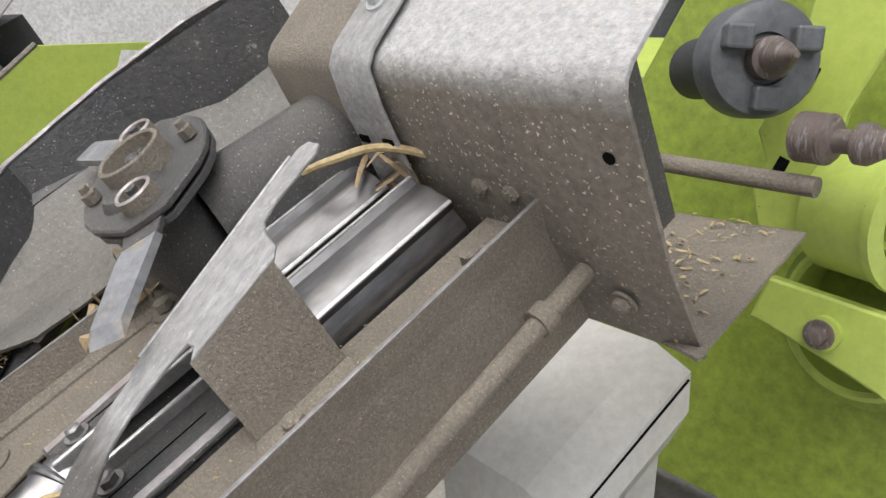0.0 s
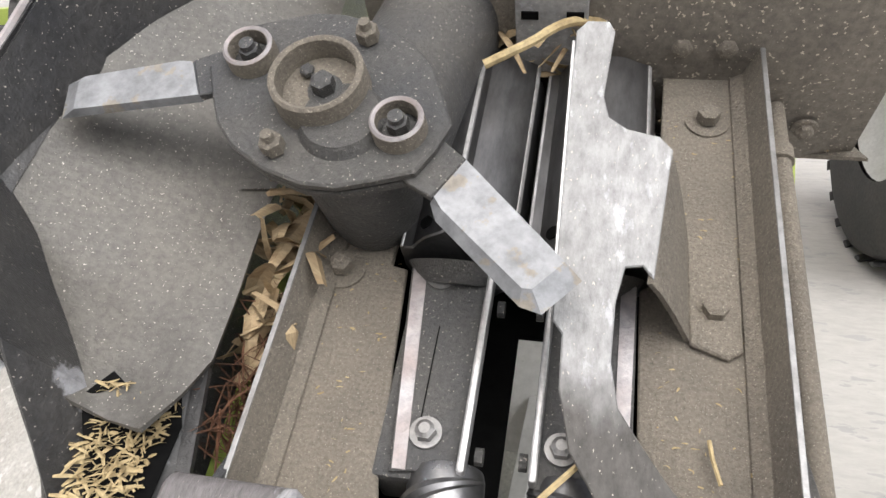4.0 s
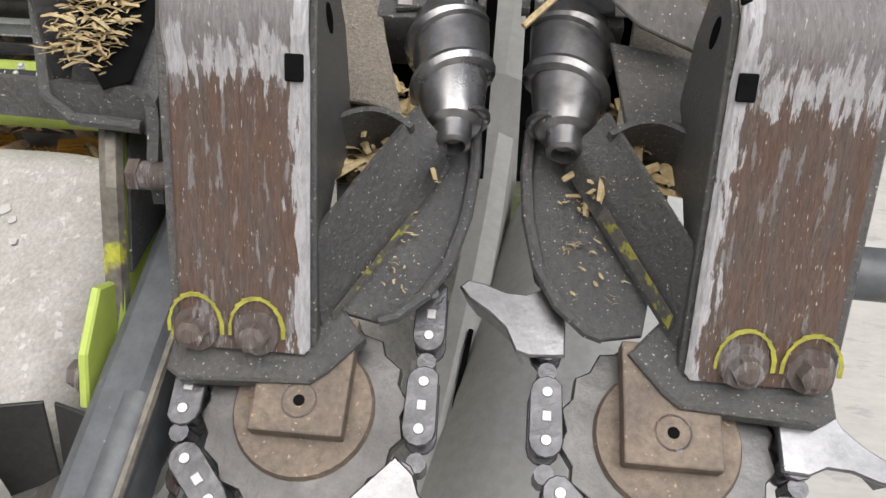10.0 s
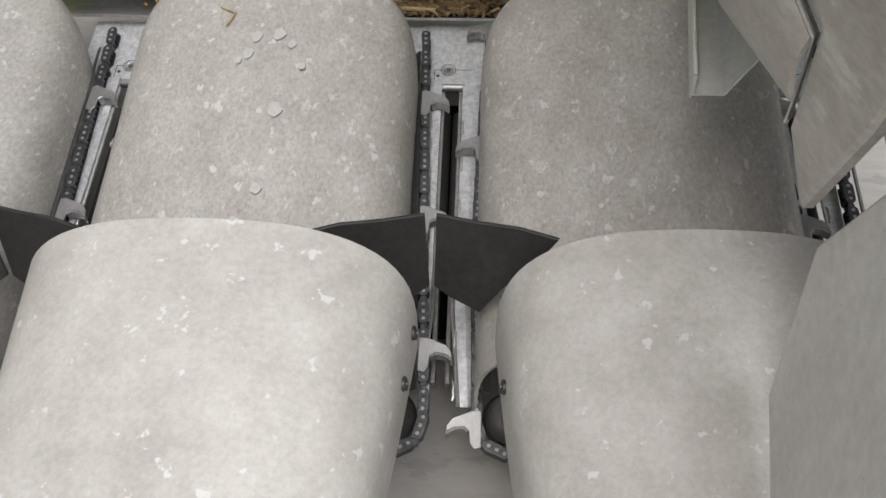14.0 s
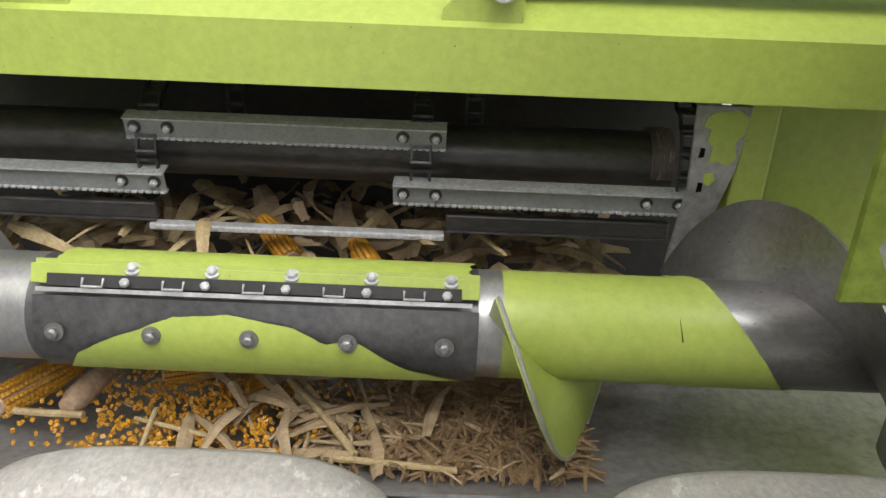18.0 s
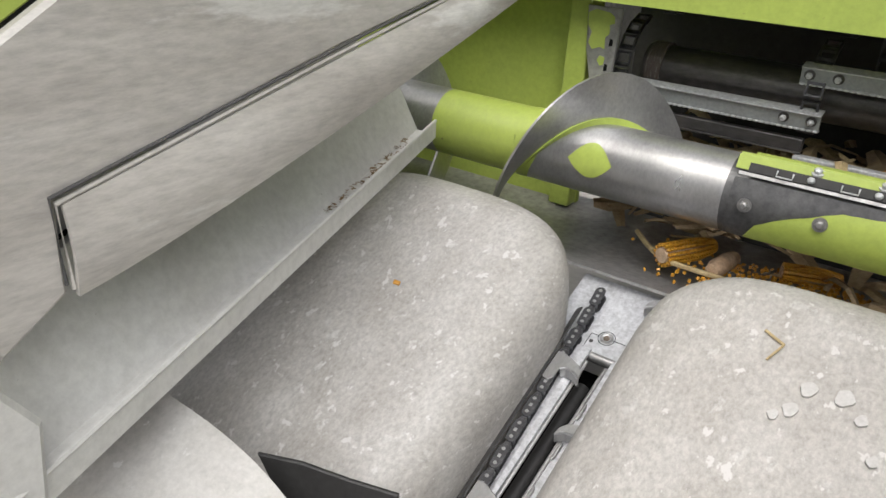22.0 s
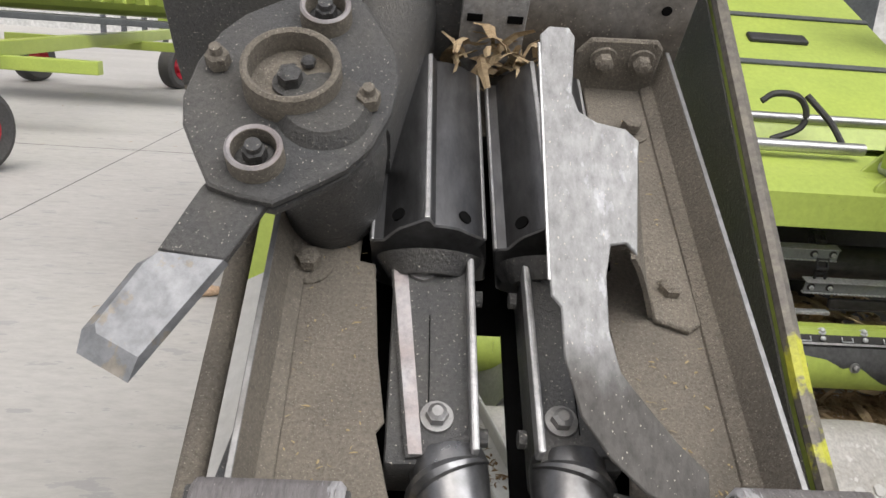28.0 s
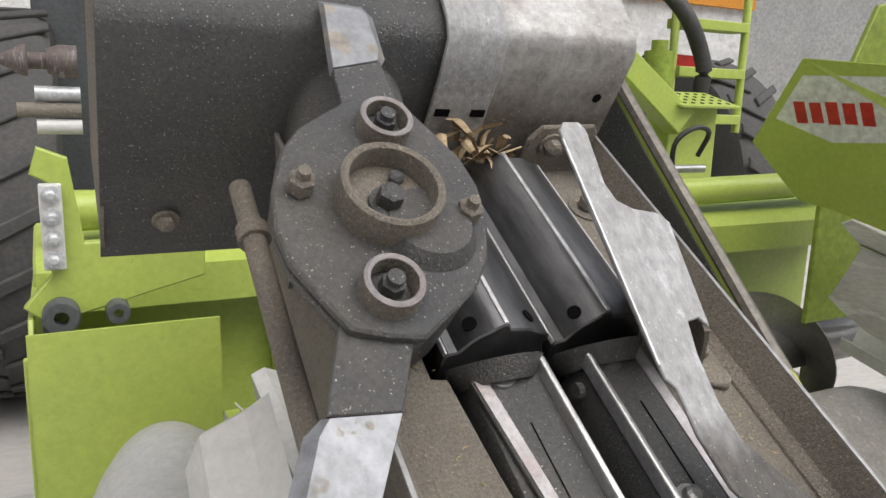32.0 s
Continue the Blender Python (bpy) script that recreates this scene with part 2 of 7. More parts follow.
M_STREAK = mat("patchy_yellow_paint", (0.07, 0.07, 0.065), (0.11, 0.10, 0.09), 0.5, 0.1, 20, 160, 0.4, worn=((0.25, 0.235, 0.045), 0.6, 0), worn_cut=0.56, worn_scale=90)
M_WEAR = mat("bare_grey_steel", (0.50, 0.49, 0.50), (0.30, 0.25, 0.235), 0.42, 0.35, 30, 120, 0.4)
M_GALV = mat("galvanised_steel", (0.62, 0.635, 0.64), (0.46, 0.47, 0.475), 0.40, 0.3, 25, 120, 0.05)
M_GALVW = mat("flaking_lime_paint", (0.40, 0.51, 0.055), (0.33, 0.43, 0.05), 0.4, 0, 4, 40, 0.03, zone=(2, 0.90, 0.87, (0.27, 0.27, 0.26), 0.5))
M_DECK = mat("polished_deck_steel", (0.72, 0.73, 0.75), (0.52, 0.53, 0.55), 0.36, 0.4, 9, 90, 0.15)
M_TROUGH = mat("worn_trough_steel", (0.42, 0.415, 0.41), (0.25, 0.245, 0.24), 0.36, 0.5, 5, 50, 0.12, worn=((0.36, 0.36, 0.36), 0.32, 0.8), worn_cut=0.6, worn_scale=3)
M_CHAIN = mat("oiled_chain_steel", (0.13, 0.128, 0.126), (0.065, 0.062, 0.06), 0.4, 0.7, 30, 120, 0.2)
M_PAINTBLACK = mat("worn_black_steel", (0.085, 0.085, 0.088), (0.15, 0.15, 0.15), 0.38, 0.6, 8, 60, 0.1)
M_LINK = mat("dark_link_steel", (0.15, 0.15, 0.158), (0.06, 0.06, 0.062), 0.34, 0.85, 40, 140, 0.25, rough2=0.5)
M_AXLE = mat("brown_axle_steel", (0.20, 0.155, 0.115), (0.13, 0.105, 0.085), 0.55, 0.3, 30, 160, 0.4, speck=(0.32, 0.24, 0.15), speck_scale=300, speck_cut=0.70)
M_RIVET = mat("rivet_steel", (0.52, 0.52, 0.52), (0.38, 0.38, 0.38), 0.4, 0.7, 30, 120, 0.1)
M_FRAME = mat("grey_frame_paint", (0.115, 0.123, 0.130), (0.075, 0.08, 0.085), 0.45, 0.1, 7, 60, 0.15, speck=DUST, speck_scale=150, speck_cut=0.72)
M_DRUM = mat("dark_drum_steel", (0.075, 0.074, 0.076), (0.12, 0.112, 0.104), 0.30, 0.6, 9, 80, 0.15, rough2=0.45, stretch=(0.4, 1, 1))
M_SLAT = mat("zinc_slat", (0.36, 0.385, 0.385), (0.29, 0.305, 0.30), 0.42, 0.35, 25, 120, 0.08, grain=0.25)
# Black rubber; also the painted-in shade of feed opening and rail slot.
M_BLACK = mat("black_rubber_and_shade", (0.022, 0.022, 0.022), (0.04, 0.038, 0.036), 0.6, 0, 8, 60, 0.2)
M_TYRE = mat("tyre_rubber", (0.05, 0.05, 0.05), (0.09, 0.085, 0.08), 0.85, 0, 6, 60, 0.2)
M_RED = mat("red_paint", (0.55, 0.02, 0.02), (0.4, 0.015, 0.015), 0.4, 0, 6, 40, 0.03)
M_REDRIM = mat("crimson_rim_paint", (0.42, 0.012, 0.03), (0.3, 0.01, 0.02), 0.45, 0, 6, 40, 0.03)
M_STRAW = mat("straw", (0.50, 0.40, 0.22), (0.34, 0.25, 0.125), 0.75, 0, 30, 150, 0.3)
M_HUSK = mat("dry_husk", (0.46, 0.36, 0.22), (0.29, 0.20, 0.11), 0.8, 0, 16, 120, 0.4, stretch=(1, 4, 1))
M_CHAFF = mat("chaff", (0.27, 0.18, 0.09), (0.15, 0.095, 0.045), 0.9, 0, 40, 200, 0.6)
M_ROOT = mat("rootlets", (0.12, 0.05, 0.022), (0.07, 0.03, 0.015), 0.9, 0, 40, 200, 0.6)
M_KERNEL = mat("corn_kernels", (0.58, 0.32, 0.03), (0.48, 0.20, 0.02), 0.4, 0, 60, 150, 0.1)
M_COB = mat("bare_cob", (0.55, 0.42, 0.29), (0.42, 0.27, 0.17), 0.75, 0, 20, 100, 0.4)
M_YELLOW = mat("yellow_marker_paint", (0.40, 0.38, 0.05), (0.28, 0.26, 0.06), 0.6, 0, 40, 120, 0.2)
M_RIM = mat("worn_rim", (0.12, 0.11, 0.10), (0.22, 0.20, 0.16), 0.5, 0.3, 30, 120, 0.2, worn=((0.45, 0.45, 0.05), 0.5, 0), worn_cut=0.58, worn_scale=9)
M_WHITE = mat("white_decal", (0.72, 0.72, 0.72), (0.6, 0.6, 0.6), 0.4, 0, 6, 40, 0.02)
M_WALL = mat("pale_hall_wall", (0.62, 0.62, 0.60), (0.52, 0.52, 0.51), 0.8, 0, 1, 10, 0.03)
M_CREAM = mat("cream_plastic", (0.66, 0.63, 0.50), (0.58, 0.55, 0.43), 0.4, 0, 20, 90, 0.05, grain=0.15)
M_SPLASH = mat("dried_splash", (0.53, 0.525, 0.51), (0.47, 0.46, 0.44), 0.6, 0, 60, 200, 0.1, grain=0.2)
M_ORANGE = mat("orange_paint", (0.6, 0.25, 0.02), (0.5, 0.2, 0.02), 0.5, 0, 6, 40, 0.03)

# Near-black without gloss: shade inside holes, slots and gaps, put into colour.
M_SHADE = mat("hole_and_gap_shade", (0.006, 0.006, 0.006), (0.01, 0.01, 0.01), 1.0, 0, 8, 60, 0.0)
M_SHADE.node_tree.nodes["Principled BSDF"].inputs["Specular IOR Level"].default_value = 0.0


# ---- mesh helpers ----
class B:
    """A bmesh that shapes are added to."""

    def __init__(self):
        self.bm = bmesh.new()

    def add(self, verts, faces, m=None):
        vs = [self.bm.verts.new((m @ Vector(v)) if m else v) for v in verts]
        out = []
        for f in faces:
            try:
                out.append(self.bm.faces.new([vs[i] for i in f]))
            except ValueError:
                pass
        return vs, out

    def box(self, c, s, m=None, bevel=0.0, rot=None):
        x, y, z = s[0] / 2, s[1] / 2, s[2] / 2
        t = Matrix.Translation(c) @ (rot or Matrix())
        if m:
            t = m @ t
        vs, fs = self.add([(-x, -y, -z), (x, -y, -z), (x, y, -z), (-x, y, -z), (-x, -y, z), (x, -y, z), (x, y, z), (-x, y, z)],
                          [(3, 2, 1, 0), (4, 5, 6, 7), (0, 1, 5, 4), (1, 2, 6, 5), (2, 3, 7, 6), (3, 0, 4, 7)], t)
        if bevel:
            es = list({e for f in fs for e in f.edges})
            bmesh.ops.bevel(self.bm, geom=es, offset=bevel, segments=2, affect="EDGES", profile=0.5)
        return self

    def cyl(self, p0, p1, r0, r1=None, seg=20, cap=True, m=None):
        r1 = r0 if r1 is None else r1
        p0, p1 = Vector(p0), Vector(p1)
        q = (p1 - p0).to_track_quat("Z", "Y").to_matrix()
        ring = [(math.cos(2 * math.pi * i / seg), math.sin(2 * math.pi * i / seg)) for i in range(seg)]
        vs = [p0 + q @ Vector((a * r0, b * r0, 0)) for a, b in ring] + [p1 + q @ Vector((a * r1, b * r1, 0)) for a, b in ring]
        fs = [(i, (i + 1) % seg, seg + (i + 1) % seg, seg + i) for i in range(seg)]
        if cap:
            fs += [tuple(reversed(range(seg))), tuple(range(seg, 2 * seg))]
        self.add(vs, fs, m)
        return self

    def lathe(self, prof, p0=(0, 0, 0), axis=(0, 0, 1), seg=28, m=None):
        q = Vector(axis).to_track_quat("Z", "Y").to_matrix()
        vs, fs, n = [], [], len(prof)
        for i in range(seg):
            a = 2 * math.pi * i / seg
            for r, h in prof:
                vs.append(Vector(p0) + q @ Vector((r * math.cos(a), r * math.sin(a), h)))
        for i in range(seg):
            j = (i + 1) % seg
            for k in range(n - 1):
                fs.append((i * n + k, j * n + k, j * n + k + 1, i * n + k + 1))
        self.add(vs, fs, m)
        return self

    def prism(self, pts, z0, z1, m=None, bevel=0.0, axis="z"):
        n = len(pts)

        def p3(a, b, c):
            return {"z": (a, b, c), "x": (c, a, b), "y": (a, c, b)}[axis]

        vs, fs = self.add([p3(a, b, z0) for a, b in pts] + [p3(a, b, z1) for a, b in pts],
                          [tuple(reversed(range(n))), tuple(range(n, 2 * n))] + [(i, (i + 1) % n, n + (i + 1) % n, n + i) for i in range(n)], m)
        if bevel:
            bmesh.ops.recalc_face_normals(self.bm, faces=[f for f in fs if f.is_valid])
            es = list({e for f in fs[:2] for e in f.edges})
            bmesh.ops.bevel(self.bm, geom=es, offset=bevel, segments=1, affect="EDGES")
        return self

    def tube(self, pts, r, seg=8, m=None, taper=None):
        pts = [Vector(p) for p in pts]
        vs, fs = [], []
        for i, p in enumerate(pts):
            d = (pts[min(i + 1, len(pts) - 1)] - pts[max(i - 1, 0)]).normalized()
            q = d.to_track_quat("Z", "Y").to_matrix()
            rr = r * (taper(i / (len(pts) - 1)) if taper else 1)
            for k in range(seg):
                a = 2 * math.pi * k / seg
                vs.append(p + q @ Vector((rr * math.cos(a), rr * math.sin(a), 0)))
        for i in range(len(pts) - 1):
            for k in range(seg):
                fs.append((i * seg + k, i * seg + (k + 1) % seg, (i + 1) * seg + (k + 1) % seg, (i + 1) * seg + k))
        fs += [tuple(reversed(range(seg))), tuple(range((len(pts) - 1) * seg, len(pts) * seg))]
        self.add(vs, fs, m)
        return self

    def sheet(self, fn, nu, nv, thick=0.0, m=None):
        """A surface fn(a, b) over the unit square; thick gives it a back."""
        P = [[Vector(fn(i / nu, j / nv)) for j in range(nv + 1)] for i in range(nu + 1)]
        vs = [p for row in P for p in row]
        w = nv + 1
        fs = [(i * w + j, (i + 1) * w + j, (i + 1) * w + j + 1, i * w + j + 1) for i in range(nu) for j in range(nv)]
        new_v, new_f = self.add(vs, fs, m)
        if thick:
            bmesh.ops.recalc_face_normals(self.bm, faces=new_f)
            bmesh.ops.solidify(self.bm, geom=new_f, thickness=thick)
        return self

    def strip(self, pts, w, wdir, thick=0.002, m=None):
        """A band of width w along pts, lying towards wdir."""
        wd = Vector(wdir).normalized() * w / 2
        n = len(pts)
        return self.sheet(lambda a, b: Vector(pts[round(a * (n - 1))]) + wd * (2 * b - 1), n - 1, 1, thick, m)


def part(name, b, material, parent=None, label="", smooth=False, recalc=True):
    me = bpy.data.meshes.new(name)
    if recalc:
        bmesh.ops.recalc_face_normals(b.bm, faces=b.bm.faces[:])
    b.bm.to_mesh(me)
    b.bm.free()
    if smooth:
        me.shade_smooth()
        try:
            me.set_sharp_from_angle(angle=radians(40))
        except AttributeError:
            pass
    me.materials.append(material)
    ob = new(name, me)
    if parent:
        ob.parent = parent
    if label:
        tagged(ob, label)
    return ob


def thing(name, label, category, m=None, group="", kind=""):
    ob = new(name)
    ob.empty_display_size = 0.05
    if m is not None:
        ob.matrix_world = m
    return tagged(ob, label, category, group, kind)


def solo(name, b, material, label, category, smooth=False, kind="", group=""):
    return tagged(part(name, b, material, smooth=smooth), label, category, group, kind)


def shared(ob, name, parent, m):
    """Another piece on the same mesh."""
    o = new(name, ob.data)
    o.parent = parent
    o.matrix_basis = m
    return o


def hexbolt(b, p, n, r=0.009, h=0.008, washer=True, m=None):
    p, n = Vector(p), Vector(n).normalized()
    if washer:
        b.cyl(p, p + n * 0.003, r * 1.5, r * 1.45, 20, m=m)
    b.cyl(p + n * 0.003, p + n * (0.003 + h), r, r * 0.97, 6, m=m)
    b.cyl(p + n * (0.003 + h), p + n * (0.005 + h), r * 0.85, r * 0.5, 12, m=m)
    return b


def bend(pts, n=6):
    """A smooth line through pts."""
    p = [Vector(q) for q in pts]
    p = [2 * p[0] - p[1]] + p + [2 * p[-1] - p[-2]]
    out = []
    for i in range(1, len(p) - 2):
        for k in range(n):
            t = k / n
            out.append(0.5 * (2 * p[i] + (p[i + 1] - p[i - 1]) * t + (2 * p[i - 1] - 5 * p[i] + 4 * p[i + 1] - p[i + 2]) * t * t + (3 * p[i] - p[i - 1] - 3 * p[i + 1] + p[i + 2]) * t ** 3))
    return out + [p[-2]]


def lerp(a, z, t):
    return a + (z - a) * t


def interp(x, xs, ys):
    return float(np.interp(x, xs, ys))


# ---- the hall: floor, walls ----
fl = B()
fl.box((0, 4, -0.1), (70, 70, 0.2))
tagged(part("floor", fl, M_FLOOR), "pale grey concrete hall floor with tyre marks", "floor", kind="structure")
j = B()
for x, y, sx, sy in ((-3.6, 3.5, 0.006, 16), (-6.2, 0.3, 8, 0.006), (-6.2, 6.0, 8, 0.006)):
    j.box((x, y, 0.001), (sx, sy, 0.002))
tagged(part("floor_joint", j, M_TYRE), "narrow dark joint between floor slabs", "joint", kind="structure")
for nm, c, s in (("wall_west", (-24, 8, 3.0), (0.3, 60, 6)), ("wall_north", (0, 30, 3.0), (60, 0.3, 6)), ("wall_east", (26, 8, 3.0), (0.3, 60, 6)), ("wall_south", (0, -22, 3.0), (60, 0.3, 6))):
    w = B()
    w.box(c, s)
    tagged(part(nm, w, M_WALL), "plain pale hall wall", "wall", kind="structure")

# ---- header: main frame ----
frame_t = thing("header_chassis", "lime green welded steel main beam of the maize header, dusty", "chassis")
b = B()
b.prism([(0.42, 0.995), (0.42, 1.09), (0.47, 1.12), (0.68, 1.16), (0.68, 0.99)], -1.34, 1.40, axis="x", bevel=0.006)
part("main_beam", b, M_GREEN, frame_t, smooth=True)
b = B()
b.box((0.03, 0.95, 1.05), (2.7, 0.03, 0.16))
part("rear_beam", b, M_GREEN, frame_t)
# Wall and roof are black to put the opening's shade into their colour.
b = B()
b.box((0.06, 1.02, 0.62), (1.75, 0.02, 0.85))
part("back_wall", b, M_BLACK, frame_t, "black wall, the feed opening's shade put into its colour")
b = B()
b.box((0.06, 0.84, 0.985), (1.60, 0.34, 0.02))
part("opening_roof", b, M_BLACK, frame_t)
for s, x0, x1 in ((-1, -1.32, -0.735), (1, 0.79, 1.36)):
    b = B()
    b.box(((x0 + x1) / 2, 0.565, 0.72), (x1 - x0, 0.02, 0.56), bevel=0.003)
    part("side_sheet", b, M_GREEN, frame_t)
    b = B()
    xs = x1 if s < 0 else x0
    b.box((xs - s * -0.03, 0.53, 0.72), (0.06, 0.05, 0.54), bevel=0.006)
    part("post", b, M_GREEN, frame_t)
    b = B()
    xi = -0.69 if s < 0 else 0.745
    g = -s
    b.prism([(xi + g * 0.038, 0.975), (xi - g * 0.052, 0.975), (xi - g * 0.044, 0.868), (xi - g * 0.015, 0.76), (xi + g * 0.02, 0.66), (xi + g * 0.05, 0.62), (xi + g * 0.045, 0.70), (xi + g * 0.031, 0.834)], 0.495, 0.503, axis="y", bevel=0.0015)
    gp_ = part("chain_guard_plate", b, M_TROUGH, frame_t, "grey steel plate with flaking lime paint")
    b = B()
    patch = [(0.020, 0.955), (0.008, 0.963), (-0.030, 0.968), (-0.048, 0.958), (-0.046, 0.93), (-0.034, 0.915), (-0.040, 0.888), (-0.028, 0.874), (-0.008, 0.882), (0.004, 0.878), (0.002, 0.905), (0.012, 0.915), (0.010, 0.935), (0.022, 0.94)]
    b.prism([(xi + g * u_, w_) for u_, w_ in patch], 0.4935, 0.495, axis="y")
    b.prism([(xi + g * u_, w_) for u_, w_ in ((0.008, 0.858), (-0.006, 0.862), (-0.012, 0.850), (-0.002, 0.838), (0.006, 0.842))], 0.4935, 0.495, axis="y")
    part("paint_patch", b, M_GREEN, gp_, "last patch of lime paint")
    for u_, w_ in ((0.018, 0.895), (0.012, 0.835)):
        b = B()
        b.prism([(xi + g * u_ - 0.004, w_ - 0.009), (xi + g * u_ + 0.005, w_ - 0.007), (xi + g * u_ + 0.005, w_ + 0.008), (xi + g * u_ - 0.003, w_ + 0.009)], 0.494, 0.4952, axis="y")
        part("plate_hole", b, M_SHADE, gp_)
# hinge lugs and pivot pins on the beam
for x in (-0.342, 0.378):
    k = 1 if x < 0 else -1
    lug = None
    for yy in (0.432, 0.545):
        b = B()
        b.prism([(x - k * 0.03, 1.06), (x - k * 0.034, 1.150)] + [(x + 0.034 * math.cos(radians(a)) * -k, 1.153 + 0.034 * math.sin(radians(a))) for a in (20, 50, 80, 110, 140)]
                + [(x + k * 0.085, 1.115), (x + k * 0.095, 1.06)], yy, yy + 0.012, axis="y", bevel=0.002)
        lug = part("lug", b, M_GREEN, frame_t)
        if yy < 0.5:
            b = B()
            b.cyl((x, 0.405, 1.150), (x, 0.57, 1.150), 0.0225, seg=24)
            b.cyl((x, 0.404, 1.150), (x, 0.4055, 1.150), 0.011, seg=20)
            pin = part("pivot_pin", b, M_GALV, lug)
            b = B()
            b.cyl((x - 0.03, 0.418, 1.162), (x + 0.03, 0.418, 1.170), 0.0028, seg=8)
            part("cotter_pin", b, M_GALV, lug)
    b = B()
    b.box((x - k * 0.012, 0.495, 1.185), (0.075, 0.075, 0.07), bevel=0.006)
    part("rod_eye", b, M_GREEN, frame_t)
    b = B()
    s = -1 if x < 0 else 1
    b.cyl((x + s * 0.02, 0.495, 1.195), (x + s * (0.95 if s < 0 else 1.0), 0.51, 1.213), 0.047, seg=28)
    part("fold_cylinder", b, M_GREEN, frame_t, smooth=True)
b = B()
b.cyl((-0.30, 0.62, 1.185), (0.35, 0.62, 1.185), 0.018, seg=16)
part("piston_rod", b, M_BRIGHT, frame_t, "bright chrome piston rod", smooth=True)

# ---- trough and feed opening ----
b = B()
b.sheet(lambda a, c: (lerp(-1.3, 1.33, a), lerp(0.10, 0.60, c), 0.455 + 0.055 * (1 - c) ** 3 - 0.02 * math.sin(c * 3.1)), 2, 10, 0.006)
trough = solo("auger_trough", b, M_TROUGH, "dark worn steel trough below the auger with bright scuffs", "trough", smooth=True)
feeder = thing("feeder_conveyor", "steel slat conveyor with roller chains in the feed opening", "conveyor")
b = B()
b.cyl((-0.63, 0.66, 0.825), (0.72, 0.66, 0.825), 0.058, seg=36)
part("front_drum", b, M_DRUM, feeder, "worn dark steel drum tube", smooth=True)
for x in (-0.60, 0.70):
    b = B()
    b.cyl((x - 0.02, 0.66, 0.83), (x + 0.02, 0.66, 0.83), 0.06, seg=24)
    part("rusty_collar", b, M_RUST, feeder, "rusty drum collar")


def slat(x0, x1, y, z, tilt=12):
    m = pose((x0 + x1) / 2, y, z, tilt, 0, 0)
    L2 = (x1 - x0) / 2
    b = B()
    b.box((0, 0, 0), (2 * L2, 0.004, 0.036), m, bevel=0.001)
    s = part("slat", b, M_SLAT, feeder, "zinc plated slat with a toothed lower edge")
    b = B()
    b.box((0, -0.003, 0.0185), (2 * L2, 0.010, 0.003), m, bevel=0.0008)
    b.box((0, 0.014, 0.0185), (2 * L2, 0.024, 0.003), m)
    part("top_flange", b, M_GALV, s)
    b = B()
    n = int(2 * L2 / 0.0125)
    for i in range(n):
        b.box((-L2 + (i + 0.5) * 2 * L2 / n, -0.004, -0.0185), (0.0085, 0.009, 0.0035), m, bevel=0.0008)
    b.box((0, 0.003, -0.0195), (2 * L2, 0.012, 0.003), m)
    part("toothed_edge", b, M_GALV, s)
    for e in (-L2 + 0.018, -L2 + 0.075, L2 - 0.075, L2 - 0.018):
        b = B()
        b.cyl(m @ Vector((e, -0.0015, 0.002)), m @ Vector((e, -0.0032, 0.002)), 0.0115, seg=20)
        part("washer", b, M_CHAIN, s)
        b = B()
        hexbolt(b, m @ Vector((e, -0.003, 0.002)), m.to_3x3() @ Vector((0, -1, 0)), 0.0072, 0.006, False)
        part("slat_bolt", b, M_GALV, s)
    return s


slat(-0.25, 0.305, 0.55, 0.884)
slat(-0.70, -0.185, 0.535, 0.79)
slat(0.215, 0.735, 0.535, 0.787)
for c_, s_, mt in (((0.043, 0.54, 0.707), (0.53, 0.025, 0.012), M_GALV), ((-0.46, 0.55, 0.733), (0.50, 0.02, 0.030), M_DRUM), ((0.51, 0.55, 0.733), (0.40, 0.02, 0.030), M_DRUM), ((0.02, 0.86, 0.955), (0.62, 0.02, 0.012), M_CHAIN)):
    b = B()
    b.box(c_, s_, bevel=0.003)
    if mt is M_DRUM:
        b.box((c_[0], c_[1] - 0.012, c_[2] - 0.016), (s_[0], 0.006, 0.004), bevel=0.001)
    part("lower_slat", b, mt, feeder)
cl = B()
cl.box((0, 0, 0.014), (0.036, 0.008, 0.006))
cl.box((-0.016, 0, 0), (0.005, 0.010, 0.036), bevel=0.001)
cl.box((0.016, 0, 0), (0.005, 0.010, 0.036), bevel=0.001)
cl.cyl((-0.018, 0, -0.014), (0.018, 0, -0.014), 0.006, seg=8)
c0 = part("conveyor_link", cl, M_LINK, feeder)
first = True
for x in (-0.655, -0.215, 0.262, 0.73):
    for k in range(9):
        a = -0.5 + k * 0.36
        y, z = 0.66 - 0.115 * math.cos(a), 0.83 + 0.115 * math.sin(a)
        if k > 5:
            y, z = 0.70 + 0.02 * k, 0.945
        m = pose(x, y, z, -math.degrees(a) * 0.9, 0, 0)
        if first:
            c0.matrix_basis = m
            first = False
        else:
            shared(c0, "conveyor_link", feeder, m)
for x in (-0.12, 0.36):
    for k in range(6):
        shared(c0, "conveyor_link", feeder, pose(x, 0.78, 0.78 + 0.036 * k, 0, 0, 0))

